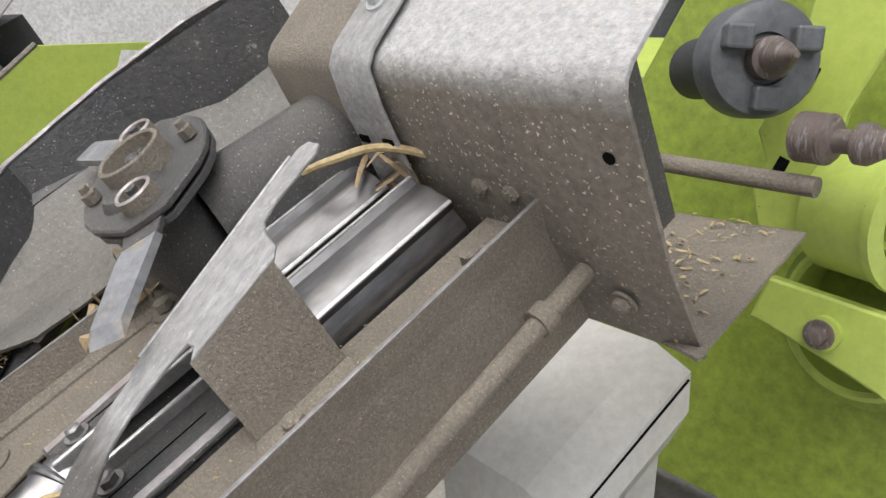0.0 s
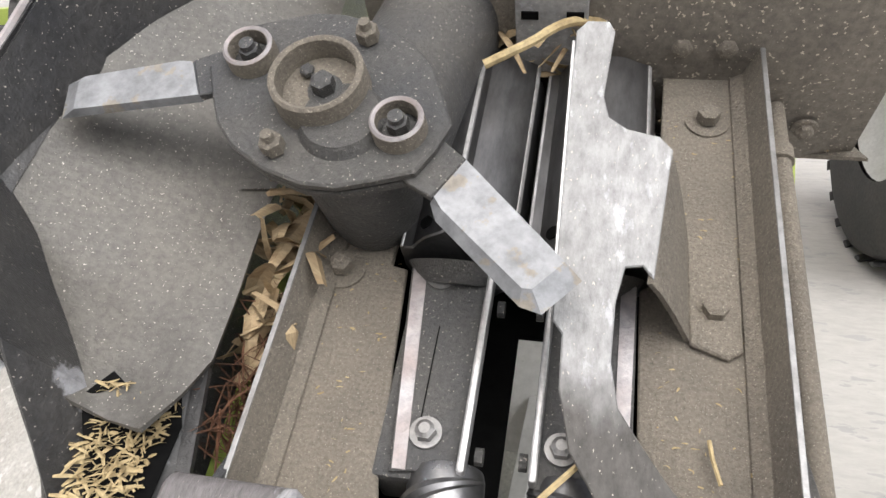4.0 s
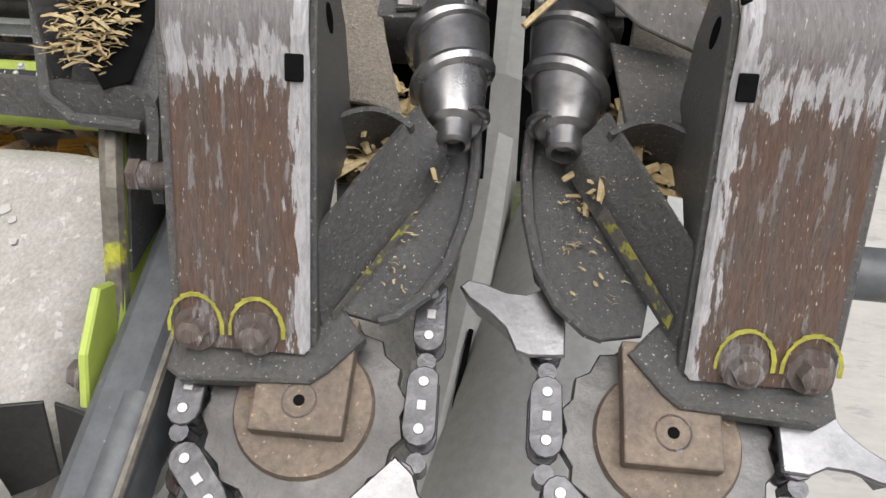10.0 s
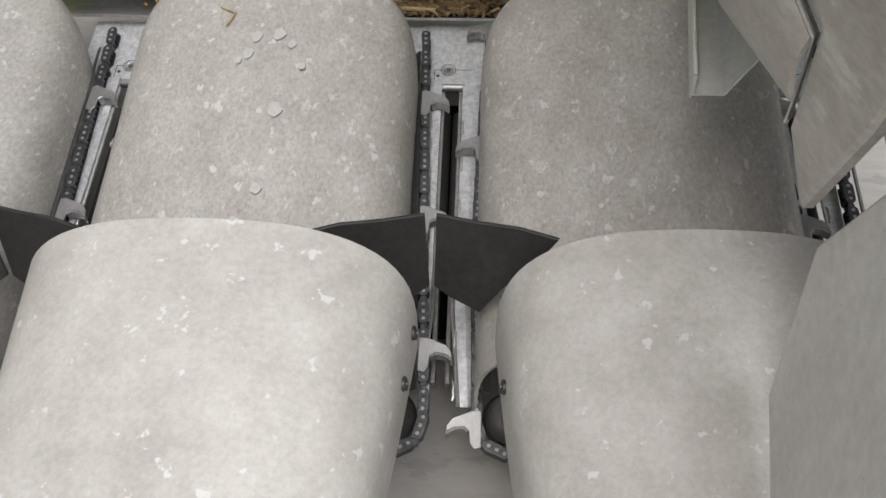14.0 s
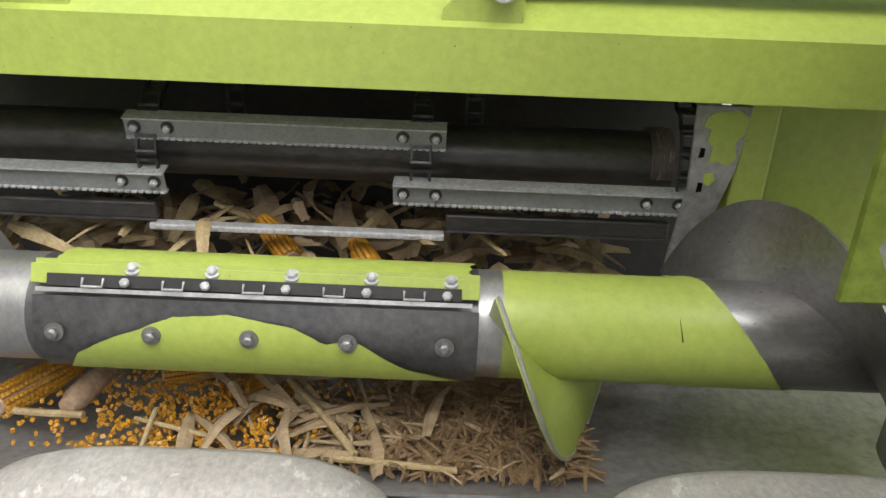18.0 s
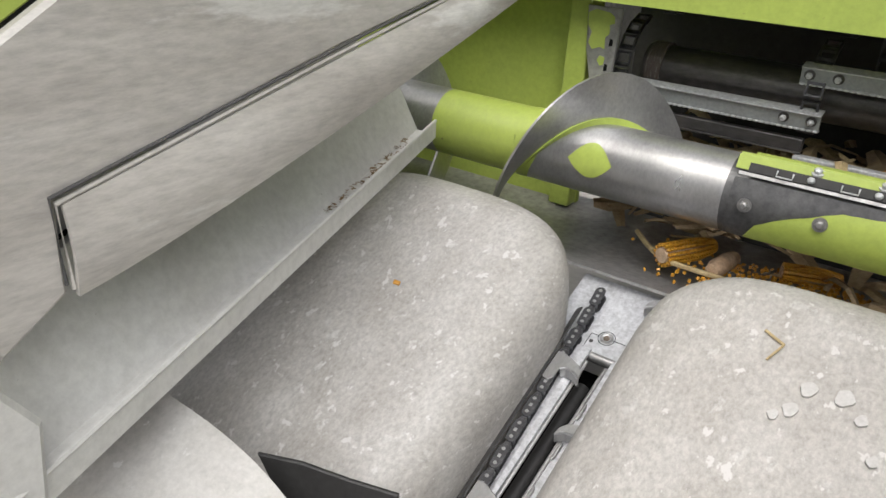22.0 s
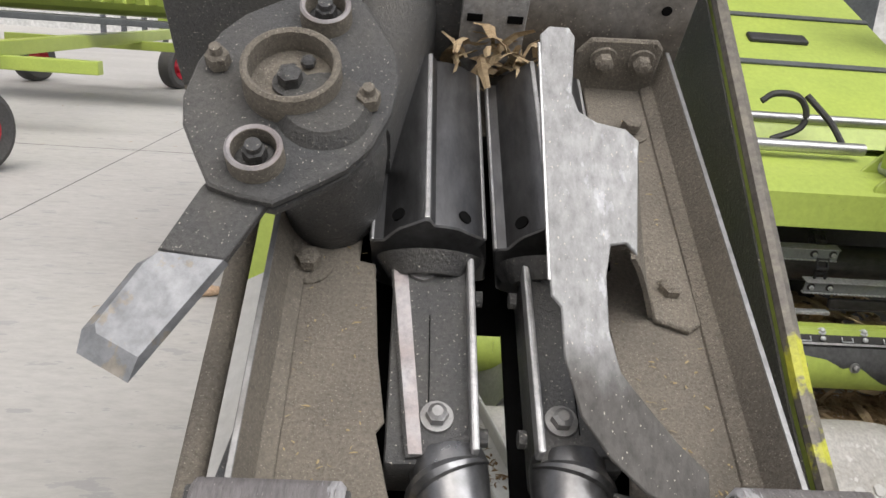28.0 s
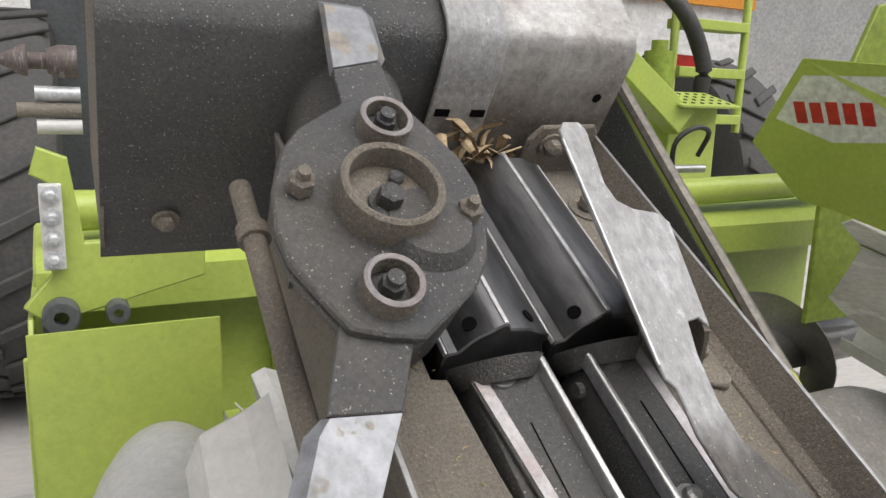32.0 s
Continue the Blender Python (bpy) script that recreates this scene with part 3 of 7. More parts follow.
# ---- auger ----
auger = thing("auger", "header auger, lime paint worn to bright steel", "auger")
AY, AZ, AR = 0.272, 0.685, 0.080
for nm, xa, xz, mt, lb in (("tube_end", -1.30, -0.97, M_BRIGHT, "bright worn steel tube"), ("green_tube", -0.97, -0.72, M_GREEN, "lime painted tube"), ("left_tube", -0.72, -0.27, M_BRIGHT, "bright worn steel tube"),
                           ("middle_tube", -0.27, 0.36, M_PAINTBLACK, "black worn tube"), ("bare_ring", 0.36, 0.395, M_BRIGHT, ""), ("right_tube", 0.395, 0.66, M_GREEN, "lime painted tube"), ("right_tube_end", 0.66, 1.30, M_DULL, "dark bare steel tube")):
    b = B()
    b.cyl((xa, AY, AZ), (xz, AY, AZ), AR, seg=44)
    part(nm, b, mt, auger, lb, smooth=True)


def paint(name, x0, x1, lo, hi, mat_, r, label, seed=0):
    """A patch of paint left on the tube, between the angles lo(x) and hi(x)."""
    b = B()

    def fn(a, c):
        x = lerp(x0, x1, a)
        wob = 0.06 * noise.noise((x * 14, seed, 0)) + 0.03 * noise.noise((x * 50, seed, 3))
        t = lerp(lo(a) + wob, hi(a) + wob * 0.6, c)
        return (x + 0.012 * noise.noise((c * 5, seed, a)) * (a in (0.0, 1.0)), AY - r * math.cos(t), AZ + r * math.sin(t))

    b.sheet(fn, 60, 10)
    part(name, b, mat_, auger, label, smooth=True)


paint("paint_patch", 0.64, 0.85, lambda a: -1.7, lambda a: interp(a, [0, 0.18, 0.27, 0.42, 0.62, 1], [2.4, 1.9, 1.2, 0.55, -0.1, -1.5]), M_GREEN, AR + 0.002, "fading edge of lime paint", 1)
paint("paint_patch", -0.60, -0.50, lambda a: 0.2 - 0.45 * math.sin(a * 3.1), lambda a: 0.2 + 0.5 * math.sin(a * 3.1), M_GREEN, AR + 0.002, "small patch of lime paint", 2)
paint("paint_patch", -0.74, -0.66, lambda a: lerp(-1.6, 0.4, a), lambda a: lerp(2.4, 0.9, a), M_GREEN, AR + 0.002, "fading edge of lime paint", 4)
paint("top_paint", -0.24, 0.35, lambda a: 0.95, lambda a: 1.95, M_GREEN, AR + 0.008, "lime paint on the top of the tube", 5)


def flight(x0, x1, a0, turns, r1, mat_, name, label=""):
    n = int(40 * abs(turns)) + 4

    def fn(a, c):
        ang = a0 + a * turns * 2 * math.pi
        r = lerp(AR - 0.004, r1, c)
        return (lerp(x0, x1, a), AY + r * math.cos(ang), AZ + r * math.sin(ang))

    b = B()
    b.sheet(fn, n, 3, 0.005)
    return part(name, b, mat_, auger, label, smooth=True)


flight(-0.78, -0.42, math.radians(245), -0.72, 0.19, M_BRIGHT, "left_flight", "bright steel screw flight")
flight(-1.25, -0.98, math.radians(150), -0.75, 0.19, M_BRIGHT, "left_outer_flight", "bright steel screw flight")
flight(0.378, 0.632, math.radians(140), 0.55, 0.192, M_GREEN, "right_flight", "lime painted screw flight, bare at the edge")
flight(0.69, 1.02, math.radians(0), 0.75, 0.20, M_DULL, "right_outer_flight", "bare steel screw flight")
flight(0.694, 1.024, math.radians(0), 0.75, AR + 0.014, M_GREEN, "root_paint", "lime paint left along the weld")
flight(-0.776, -0.416, math.radians(245), -0.72, AR + 0.014, M_GREEN, "root_paint", "lime paint left along the weld")
b = B()
b.tube([(lerp(0.378, 0.632, i / 40), AY + 0.192 * math.cos(math.radians(140 + 198 * i / 40)), AZ + 0.192 * math.sin(math.radians(140 + 198 * i / 40))) for i in range(41)], 0.0030, 6)
part("flight_edge", b, M_EDGE, auger, "edge worn bright", smooth=True)
# bolted paddle on the middle of the auger
b = B()
b.sheet(lambda a, c: (lerp(-0.255, 0.36, a), AY - 0.088 * math.cos(lerp(-0.75, 0.62, c)), AZ + 0.088 * math.sin(lerp(-0.75, 0.62, c)) + (0.006 if c > 0.99 else 0)), 4, 10, 0.004)
pad = part("paddle_plate", b, M_PAINTBLACK, auger, "bolted wear plate worn to black steel", smooth=True)


def ptop(a):
    return interp(a, [0, 0.03, 0.12, 0.28, 0.42, 0.58, 0.66, 0.74, 0.86, 1.0], [-0.60, -0.25, 0.05, 0.42, 0.48, 0.33, 0.10, 0.16, -0.30, -0.62])


paint("plate_paint", -0.215, 0.335, lambda a: -0.64, ptop, M_GREEN, 0.0935, "lime paint left on the wear plate", 7)
for x in (-0.222, -0.089, 0.045, 0.181, 0.314):
    b = B()
    hexbolt(b, (x, AY - 0.0925, AZ + 0.012), (0, -1, 0.15), 0.009, 0.008)
    part("paddle_bolt", b, M_BOLT, pad)
b = B()
b.box((0.05, AY - 0.055, AZ + 0.083), (0.62, 0.004, 0.028), rot=Matrix.Rotation(radians(-25), 4, "X"), bevel=0.001)
b.box((0.05, AY - 0.040, AZ + 0.086), (0.62, 0.003, 0.022), rot=Matrix.Rotation(radians(-25), 4, "X"))
part("paddle_rail", b, M_GREEN, auger, "lime folded rail with bright edges")
# Black strip paints in the shade between rail and wear plate.
b = B()
b.box((0.05, AY - 0.0625, AZ + 0.0775), (0.57, 0.004, 0.017), rot=Matrix.Rotation(radians(-25), 4, "X"))
part("rail_slot", b, M_BLACK, auger, "black strip for the shade in the slot below the rail")
b = B()
b.box((0.05, AY - 0.0695, AZ + 0.0655), (0.60, 0.003, 0.006), rot=Matrix.Rotation(radians(-25), 4, "X"))
part("bright_edge", b, M_EDGE, auger, "bare bright plate edge")
for i in range(5):
    x = -0.17 + 0.11 * i
    b = B()
    b.tube([(x - 0.014, AY - 0.066, AZ + 0.083), (x - 0.014, AY - 0.074, AZ + 0.074), (x + 0.014, AY - 0.074, AZ + 0.074), (x + 0.014, AY - 0.066, AZ + 0.083)], 0.0018, 5)
    part("wire_clip", b, M_GALV, auger)
    b = B()
    hexbolt(b, (x + 0.05, AY - 0.050, AZ + 0.090), (0, -0.42, 0.9), 0.0075, 0.006)
    part("rail_bolt", b, M_GALV, auger)
    b = B()
    hexbolt(b, (x + 0.045, AY - 0.070, AZ + 0.076), (0, -0.42, 0.9), 0.007, 0.005, False)
    part("rail_nut", b, M_GALV, auger)

# ---- row hoods of the middle section ----
HY = [0.06, 0.02, -0.05, -0.14, -0.31, -0.50, -0.75]
HZ = [0.575, 0.645, 0.652, 0.612, 0.523, 0.43, 0.31]


def hood(xc, hw, name, label):
    def fn(a, c):
        y = lerp(0.075, -0.76, a ** 1.4)
        top = interp(-y, [-v for v in HY], HZ)
        if y > 0.06:
            top = 0.575 - (y - 0.06) * 4
        base = 0.43 + 0.40 * min(y, 0) - 0.02
        wy = hw * (1 - 0.38 * max(0.0, (y + 0.11) / 0.19) ** 2.2)
        s = 2 * c - 1
        ang = s * 1.571
        xx = xc + wy * math.copysign(abs(math.sin(ang)) ** 0.62, s)
        zz = base + (top - base) * max(0.0, math.cos(ang)) ** 0.42
        return (xx, y, zz)

    b = B()
    b.sheet(fn, 30, 40, 0.006)
    return solo(name, b, M_HOOD, label, "hood", smooth=True, group="row hoods")


for xc, hw in ((-0.742, 0.306), (0.008, 0.306), (0.758, 0.306)):
    hood(xc, hw, "row_hood", "mottled grey plastic row hood, dusty, rounded at the back")


def snout(xc, hw, name="snout", tip=-1.95):
    def fn(a, c):
        y = lerp(-0.74, tip, a)
        f = a
        w = hw * (1.0 - 0.35 * f - 0.35 * f * f)
        top = lerp(0.55, 0.09, f ** 0.95)
        base = lerp(0.30, 0.04, f)
        s = 2 * c - 1
        ang = s * 1.571
        xx = xc + w * math.copysign(abs(math.sin(ang)) ** 0.8, s)
        zz = base + (top - base) * max(0.0, math.cos(ang)) ** 0.6
        return (xx, y, zz)

    t = thing(name, "smooth grey plastic divider snout, scuffed and stained", "snout", group="snouts")
    b = B()
    b.sheet(fn, 24, 32, 0.007)
    part("shell", b, M_SNOUT, t, smooth=True)
    for a, c in ((0.03, 0.965), (0.10, 0.965), (0.10, 0.035)):
        p = Vector(fn(a, c))
        k = 1 if c > 0.5 else -1
        b = B()
        b.lathe([(0.0, 0.003), (0.005, 0.003), (0.006, 0.006), (0.011, 0.005), (0.012, -0.004)], p, (k, 0, 0.25), 18)
        part("screw", b, M_CHAIN, t, "recessed dark screw", smooth=True)
    return t


for xc in (-0.75, 0.0, 0.75):
    snout(xc + 0.04, 0.318 if xc == 0 else 0.305)


# rubber ear flaps beside each row
def flap(x, s):
    b = B()
    b.prism([(0, 0.116), (0.07 * s, 0.120), (0.14 * s, 0.128), (0.205 * s, 0.125), (0.17 * s, 0.06), (0.12 * s, 0.0), (0.085 * s, -0.06), (0.03 * s, -0.045), (0.0, -0.03)], -0.004, 0.004, pose(x, -0.642, 0.370, 84, 0, -20 * s), bevel=0.002)
    solo("ear_flap", b, M_BLACK, "black rubber ear saver flap beside a row", "flap", group="ear flaps")


for xg in (-0.375, 0.375):
    flap(xg - 0.006, -1)
    flap(xg + 0.006, 1)
# ---- row decks with gathering chains ----


def chain_x(s, y):
    """Where the chain runs beside the slot, at y on the deck."""
    return interp(-y, [-0.1, 0.1, 0.47, 0.8], [-0.055, -0.0455, -0.030, -0.013] if s < 0 else [0.097, 0.085, 0.0745, 0.083])


def link_mesh():
    """One outer chain link with the rollers of the next inner one, along x."""
    lk = B()
    for z0 in (0.009, -0.013):
        e = [(0.0105 * math.cos(radians(a)) + (0.0150 if -90 <= a <= 90 else -0.0150), 0.0105 * math.sin(radians(a))) for a in range(-90, 271, 30)]
        lk.prism(e, z0, z0 + 0.004, bevel=0.0006)
    for x in (-0.0290, -0.0150, 0, 0.0150):
        lk.cyl((x, 0, -0.010), (x, 0, 0.010), 0.0062, seg=10)
    return lk


def rivet_mesh():
    rv = B()
    for x in (-0.0150, 0.0150):
        rv.cyl((x, 0, 0.0128), (x, 0, 0.0143), 0.0038, 0.0031, seg=12)
    rv.box((0, 0, 0.0132), (0.0070, 0.0062, 0.0016), bevel=0.0008)
    return rv


DS = math.degrees(math.atan2(0.265, 0.655))
LX, RX = -0.0105, 0.0365
for xg in (-1.125, -0.375, 0.375, 1.125):
    dm = pose(xg, 0.0, 0.430, DS, 0, 0)
    d = thing("row_deck", "polished steel stripper deck with gathering chains", "deck", dm, group="row decks")
    b = B()
    b.box((0.02, 0.042, 0), (0.27, 0.182, 0.008), bevel=0.001)
    tp = part("top_plate", b, M_DECK, d)
    b = B()
    b.cyl((LX - 0.002, -0.052, -0.007), (RX + 0.004, -0.052, -0.007), 0.011, seg=20)
    part("rolled_edge", b, M_BRIGHT, d, "rolled front edge of the plate", smooth=True)
    b = B()
    for x, y, w, h in ((0.034, -0.008, 0.040, 0.0012), (-0.022, -0.008, 0.016, 0.0012), (-0.030, -0.026, 0.0012, 0.036)):
        b.box((x, y, 0.0042), (w, h, 0.0006))
    for k in range(24):
        a = radians(15 * k)
        b.box((0.002 + 0.0165 * math.cos(a), -0.008 + 0.0165 * math.sin(a), 0.0042), (0.0046, 0.0012, 0.0006), rot=Matrix.Rotation(a + 1.5708, 4, "Z"))
    part("engraved_line", b, M_SHADE, tp, "fine cut line round the screw")
    b = B()
    b.lathe([(0.0075, 0.0), (0.009, 0.0012), (0.0125, 0.0012), (0.0135, 0.0)], (0.002, -0.008, 0.004), seg=24)
    part("deck_screw", b, M_BRIGHT, tp, smooth=True)
    b = B()
    b.cyl((0.002, -0.008, 0.0035), (0.002, -0.008, 0.0045), 0.0072, seg=6)
    part("screw_socket", b, M_AXLE, tp, "dirt-filled socket")
    b = B()
    b.cyl((-0.022, -0.026, 0.0038), (-0.022, -0.026, 0.0046), 0.0042, seg=14)
    part("small_screw", b, M_CHAIN, tp)
    # Black sheet added below the slot as its shade.
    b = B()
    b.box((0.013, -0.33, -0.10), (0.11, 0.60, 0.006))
    part("slot_shade_sheet", b, M_SHADE, d, "black sheet added for the unlit space under the slot")
    for s in (-1, 1):
        xi = LX if s < 0 else RX
        b = B()

        def strip_fn(a, c, s=s, xi=xi):
            y = lerp(-0.048, -0.80, a)
            o = chain_x(s, y) - s * 0.010
            x = lerp(xi + 0.03 * max(0.0, a - 0.75) * s * 2.2, o, c)
            return (x, y, 0.0035 if c < 1 else 0.002)

        b.sheet(strip_fn, 20, 3, 0.007)
        part("deck_strip", b, M_DECK, d, "scratched bright deck strip", smooth=False)
        b = B()
        b.tube([(xi - s * 0.004 + s * 2.2 * 0.03 * max(0.0, a / 12 - 0.75), lerp(-0.075, -0.80, a / 12), 0.004) for a in range(13)], 0.0036, 8)
        part("worn_edge", b, M_EDGE, d, "edge rolled bright by the stalks", smooth=True)
        r = random.Random(int(xg * 1000) + s)
        for k in range(7):
            y = -0.115 - 0.098 * k - 0.045 * (s > 0) + r.uniform(-0.01, 0.01)
            b = B()
            b.tube([(xi + s * 0.0012, y, 0.0055), (xi + s * 0.0035, y - 0.008, 0.0075), (xi + s * 0.0022, y - 0.018, 0.0068), (xi + s * 0.0038, y - 0.028, 0.0075), (xi + s * 0.001, y - 0.036, 0.0055)], 0.0026, 6)
            part("weld_bead", b, M_EDGE, d, smooth=True)
        b = B()
        b.cyl((0.013 + s * 0.016, -0.44, -0.05), (0.013 + s * 0.018, -0.10, -0.05), 0.0155, seg=16)
        part("stalk_roll", b, M_BLACK, d, "black stalk roll", smooth=True)
        b = B()
        b.box((0.013 + s * 0.0135, -0.60, -0.035), (0.010, 0.30, 0.03), bevel=0.002)
        part("roll_knife", b, M_BOLT, d)
        # dark guide rail along the outer side of the chain
        b = B()
        b.sheet(lambda a, c: (chain_x(s, lerp(0.02, -0.78, a)) + s * (0.0135 + 0.012 * c), lerp(0.02, -0.78, a), 0.036 - 0.012 * c), 12, 2, 0.003)
        part("chain_guide", b, M_PAINTBLACK, d, "black guide rail beside the chain")
        l0 = f0 = None
        spots = [((chain_x(s, 0.065 - 0.0575 * k), 0.065 - 0.0575 * k), 90 + math.degrees(math.atan2(chain_x(s, 0.065 - 0.0575 * k) - chain_x(s, 0.035 - 0.0575 * k), 0.03)) * -1) for k in range(16)]
        cx, cy_ = chain_x(s, -0.83) + s * 0.062, -0.825
        for k in range(4):
            a = radians(48 * (k + 0.35))
            spots.append(((cx - s * 0.062 * math.cos(a), cy_ - 0.062 * math.sin(a)), 90 + s * math.degrees(a)))
        for (x, y), a in spots:
            m = Matrix.Translation((x, y, 0.016)) @ Matrix.Rotation(radians(a), 4, "Z")
            if l0 is None:
                l0 = part("chain_link", link_mesh(), M_LINK, d)
                l0.matrix_basis = m
                r0 = part("rivet", rivet_mesh(), M_RIVET, d)
                r0.matrix_basis = m
            else:
                shared(l0, "chain_link", d, m)
                shared(r0, "rivet", d, m)
        fg = B()
        fg.prism([(-0.008, -0.040), (0.004, -0.043), (0.010, -0.034), (0.012, -0.014), (0.020, -0.008), (0.036, -0.010), (0.049, -0.019), (0.047, -0.006), (0.038, 0.006), (0.022, 0.012), (0.008, 0.018), (-0.008, 0.018)], 0.013, 0.0175, bevel=0.0012)
        hook = [(0.012, -0.014), (0.020, -0.008), (0.036, -0.010), (0.049, -0.019)]
        fg.sheet(lambda a, c: (interp(a * 3, range(4), [q[0] for q in hook]), interp(a * 3, range(4), [q[1] for q in hook]) - 0.003 * c, lerp(0.016, -0.002, c)), 8, 2, 0.003)
        for yy in ((-0.115, -0.415, -0.700) if s < 0 else (0.095, -0.235, -0.535, -0.835)):
            m = Matrix.Translation((chain_x(s, yy), yy, 0.016)) @ Matrix.Diagonal((-s * 1.12, 1.12, 1, 1))
            if f0 is None:
                f0 = part("gathering_finger", fg, M_BRIGHT, d, "bright worn hooked chain finger")
                f0.matrix_basis = m
            else:
                shared(f0, "gathering_finger", d, m)
        b = B()
        b.lathe([(0.0, 0.020), (0.016, 0.020), (0.018, 0.010), (0.036, 0.008), (0.046, 0.012), (0.052, 0.006), (0.052, -0.006)], (cx, cy_, 0.008), seg=28)
        part("front_idler", b, M_CHAIN, d, smooth=True)


# ---- folded row units, lying upside down over the outer rows ----
SL = 33.0
UNIT_R = pose(1.07, -0.93, 1.20, SL, 0, 0)
UNIT_L = pose(-0.895, -0.995, 1.182, SL, 0, 0)


def arc(cx, cy, r, a0, a1, n):
    return [(cx + r * math.cos(radians(lerp(a0, a1, i / n))), cy + r * math.sin(radians(lerp(a0, a1, i / n)))) for i in range(n + 1)]


def ridge_tube(b, fn, r, n, m=None):
    b.tube([fn(i / n) for i in range(n + 1)], r, 8, m, taper=lambda t: min(1.0, 6 * t + 0.25, 6 * (1 - t) + 0.25))


def row_unit(m, group, mirror_rods, shift):
    u = thing("row_unit", "folded maize row unit in dusty steel with worn snapping rolls", "row unit", m, group=group)
    # deck plates with flanges
    b = B()
    b.prism([(-0.178, 0.42), (-0.115, 0.42), (-0.122, 0.155), (-0.108, 0.152), (-0.101, 0.06), (-0.093, 0.005), (-0.099, -0.004), (-0.088, -0.05), (-0.068, -0.118),
             (-0.09, -0.108), (-0.118, -0.104), (-0.178, -0.10)], -0.005, 0.0, bevel=0.0012)
    part("deck_plate", b, M_DUSTY, u, "dust-covered steel deck plate")
    b = B()
    b.prism([(0.178, 0.42), (0.105, 0.42), (0.10, 0.16), (0.088, 0.15), (0.09, 0.0), (0.086, -0.03), (0.074, -0.115), (0.10, -0.106), (0.135, -0.099), (0.178, -0.10)], -0.005, 0.0, bevel=0.0012)
    part("deck_plate", b, M_DUSTY, u, "dust-covered steel deck plate")
    for s in (-1, 1):
        b = B()
        b.prism([(0.165, -0.006), (0.167, 0.003), (0.178, 0.010), (0.187, 0.040), (0.192, 0.040), (0.186, 0.006), (0.184, -0.12), (0.179, -0.12)], -0.11, 0.43, axis="y",
                m=Matrix.Diagonal((s, 1, 1, 1)))
        part("side_rail", b, M_DUSTY, u, "bent steel side rail, bare along the edge")
        b = B()
        b.box((s * 0.1895, 0.16, 0.0405), (0.0045, 0.54, 0.002), bevel=0.0006)
        part("rail_edge", b, M_BOLT, u)
        for vv in ((0.146, -0.072) if s < 0 else (0.345, 0.134)):
            uu = (-0.164 if vv > 0 else -0.139) if s < 0 else 0.145
            b = B()
            b.cyl((uu, vv, 0.0), (uu, vv, 0.0025), 0.020, seg=24)
            hexbolt(b, (uu, vv, 0.002), (0, 0, 1), 0.0105, 0.010, washer=False)
            part("deck_bolt", b, M_DUSTY, u, "dust-coated bolt and washer")
    # end bracket with two bolts
    b = B()
    b.prism([(0.088, -0.01), (0.088, 0.045), (0.100, 0.062), (0.17, 0.064), (0.178, 0.055), (0.178, 0.0)], 0.413, 0.420, axis="y", bevel=0.002)
    eb = part("end_bracket", b, M_DUSTY, u)
    for uu in (0.117, 0.158):
        b = B()
        hexbolt(b, (uu, 0.412, 0.040), (0, -1, 0), 0.010, 0.01)
        part("bracket_bolt", b, M_DUSTY, eb)
    # snapping rolls: fluted rear part, knife section, spiral tip
    for s in (-1, 1):
        cu, cw = (-0.062 if s < 0 else 0.046), -0.004
        roll = B()
        prof = []
        for k in range(6):
            a = 60 * k + (35 if s < 0 else 40)
            prof += [(cu + 0.049 * math.cos(radians(a - 22)), cw + 0.049 * math.sin(radians(a - 22))), (cu + 0.048 * math.cos(radians(a - 8)), cw + 0.048 * math.sin(radians(a - 8))),
                     (cu + 0.0545 * math.cos(radians(a - 3)), cw + 0.0545 * math.sin(radians(a - 3))), (cu + 0.0555 * math.cos(radians(a + 3)), cw + 0.0555 * math.sin(radians(a + 3))),
                     (cu + 0.0515 * math.cos(radians(a + 14)), cw + 0.0515 * math.sin(radians(a + 14))), (cu + 0.0505 * math.cos(radians(a + 28)), cw + 0.0505 * math.sin(radians(a + 28)))]
        roll.prism(prof, 0.160, 0.385, axis="y", bevel=0.0015)
        ro = part("snapping_roll", roll, M_STEEL, u, "dark steel fluted snapping roll with bright worn ribs", smooth=True)
        b = B()
        for k in range(6):
            a = 60 * k + (35 if s < 0 else 40)
            b.box((cu + 0.0545 * math.cos(radians(a)), 0.273, cw + 0.0545 * math.sin(radians(a))), (0.0045, 0.222, 0.0045), rot=Matrix.Rotation(radians(-a), 4, "Y"), bevel=0.001)
        part("rib_edges", b, M_EDGE, ro, "bright worn rib edges")
        for a in ((57, 124) if s < 0 else (128,)):
            e = Vector((math.cos(radians(a)), 0, math.sin(radians(a))))
            p = Vector((cu, 0.176, cw))
            b = B()
            b.cyl(p + e * 0.044, p + e * 0.0518, 0.0062, seg=16)
            part("roll_hole", b, M_SHADE, ro)
        b = B()
        b.cyl((cu, 0.146, cw - 0.008), (cu, 0.162, cw), 0.034, 0.0465, seg=24)
        part("roll_throat", b, M_DARK, ro, smooth=True)
        # knife section
        dk = -0.007 if s < 0 and not mirror_rods else 0.0
        kc = -0.061 + dk if s < 0 else 0.050
        b = B()
        b.box((kc, 0.062, -0.024), (0.062, 0.182, 0.052), bevel=0.004)
        part("knife_carrier", b, M_DARK, ro, smooth=True)
        b = B()
        x0, x1 = (-0.095 + dk, -0.030 + dk * 0.5) if s < 0 else (0.020, 0.086)
        b.prism([(x0, 0.149), (x1, 0.153), (x1 + 0.004 * (s < 0), -0.018), (x0 + 0.018 * (s < 0), -0.026)], 0.003, 0.008, bevel=0.001)
        kn = part("knife_plate", b, M_DARK, ro, "dusty black knife plate")
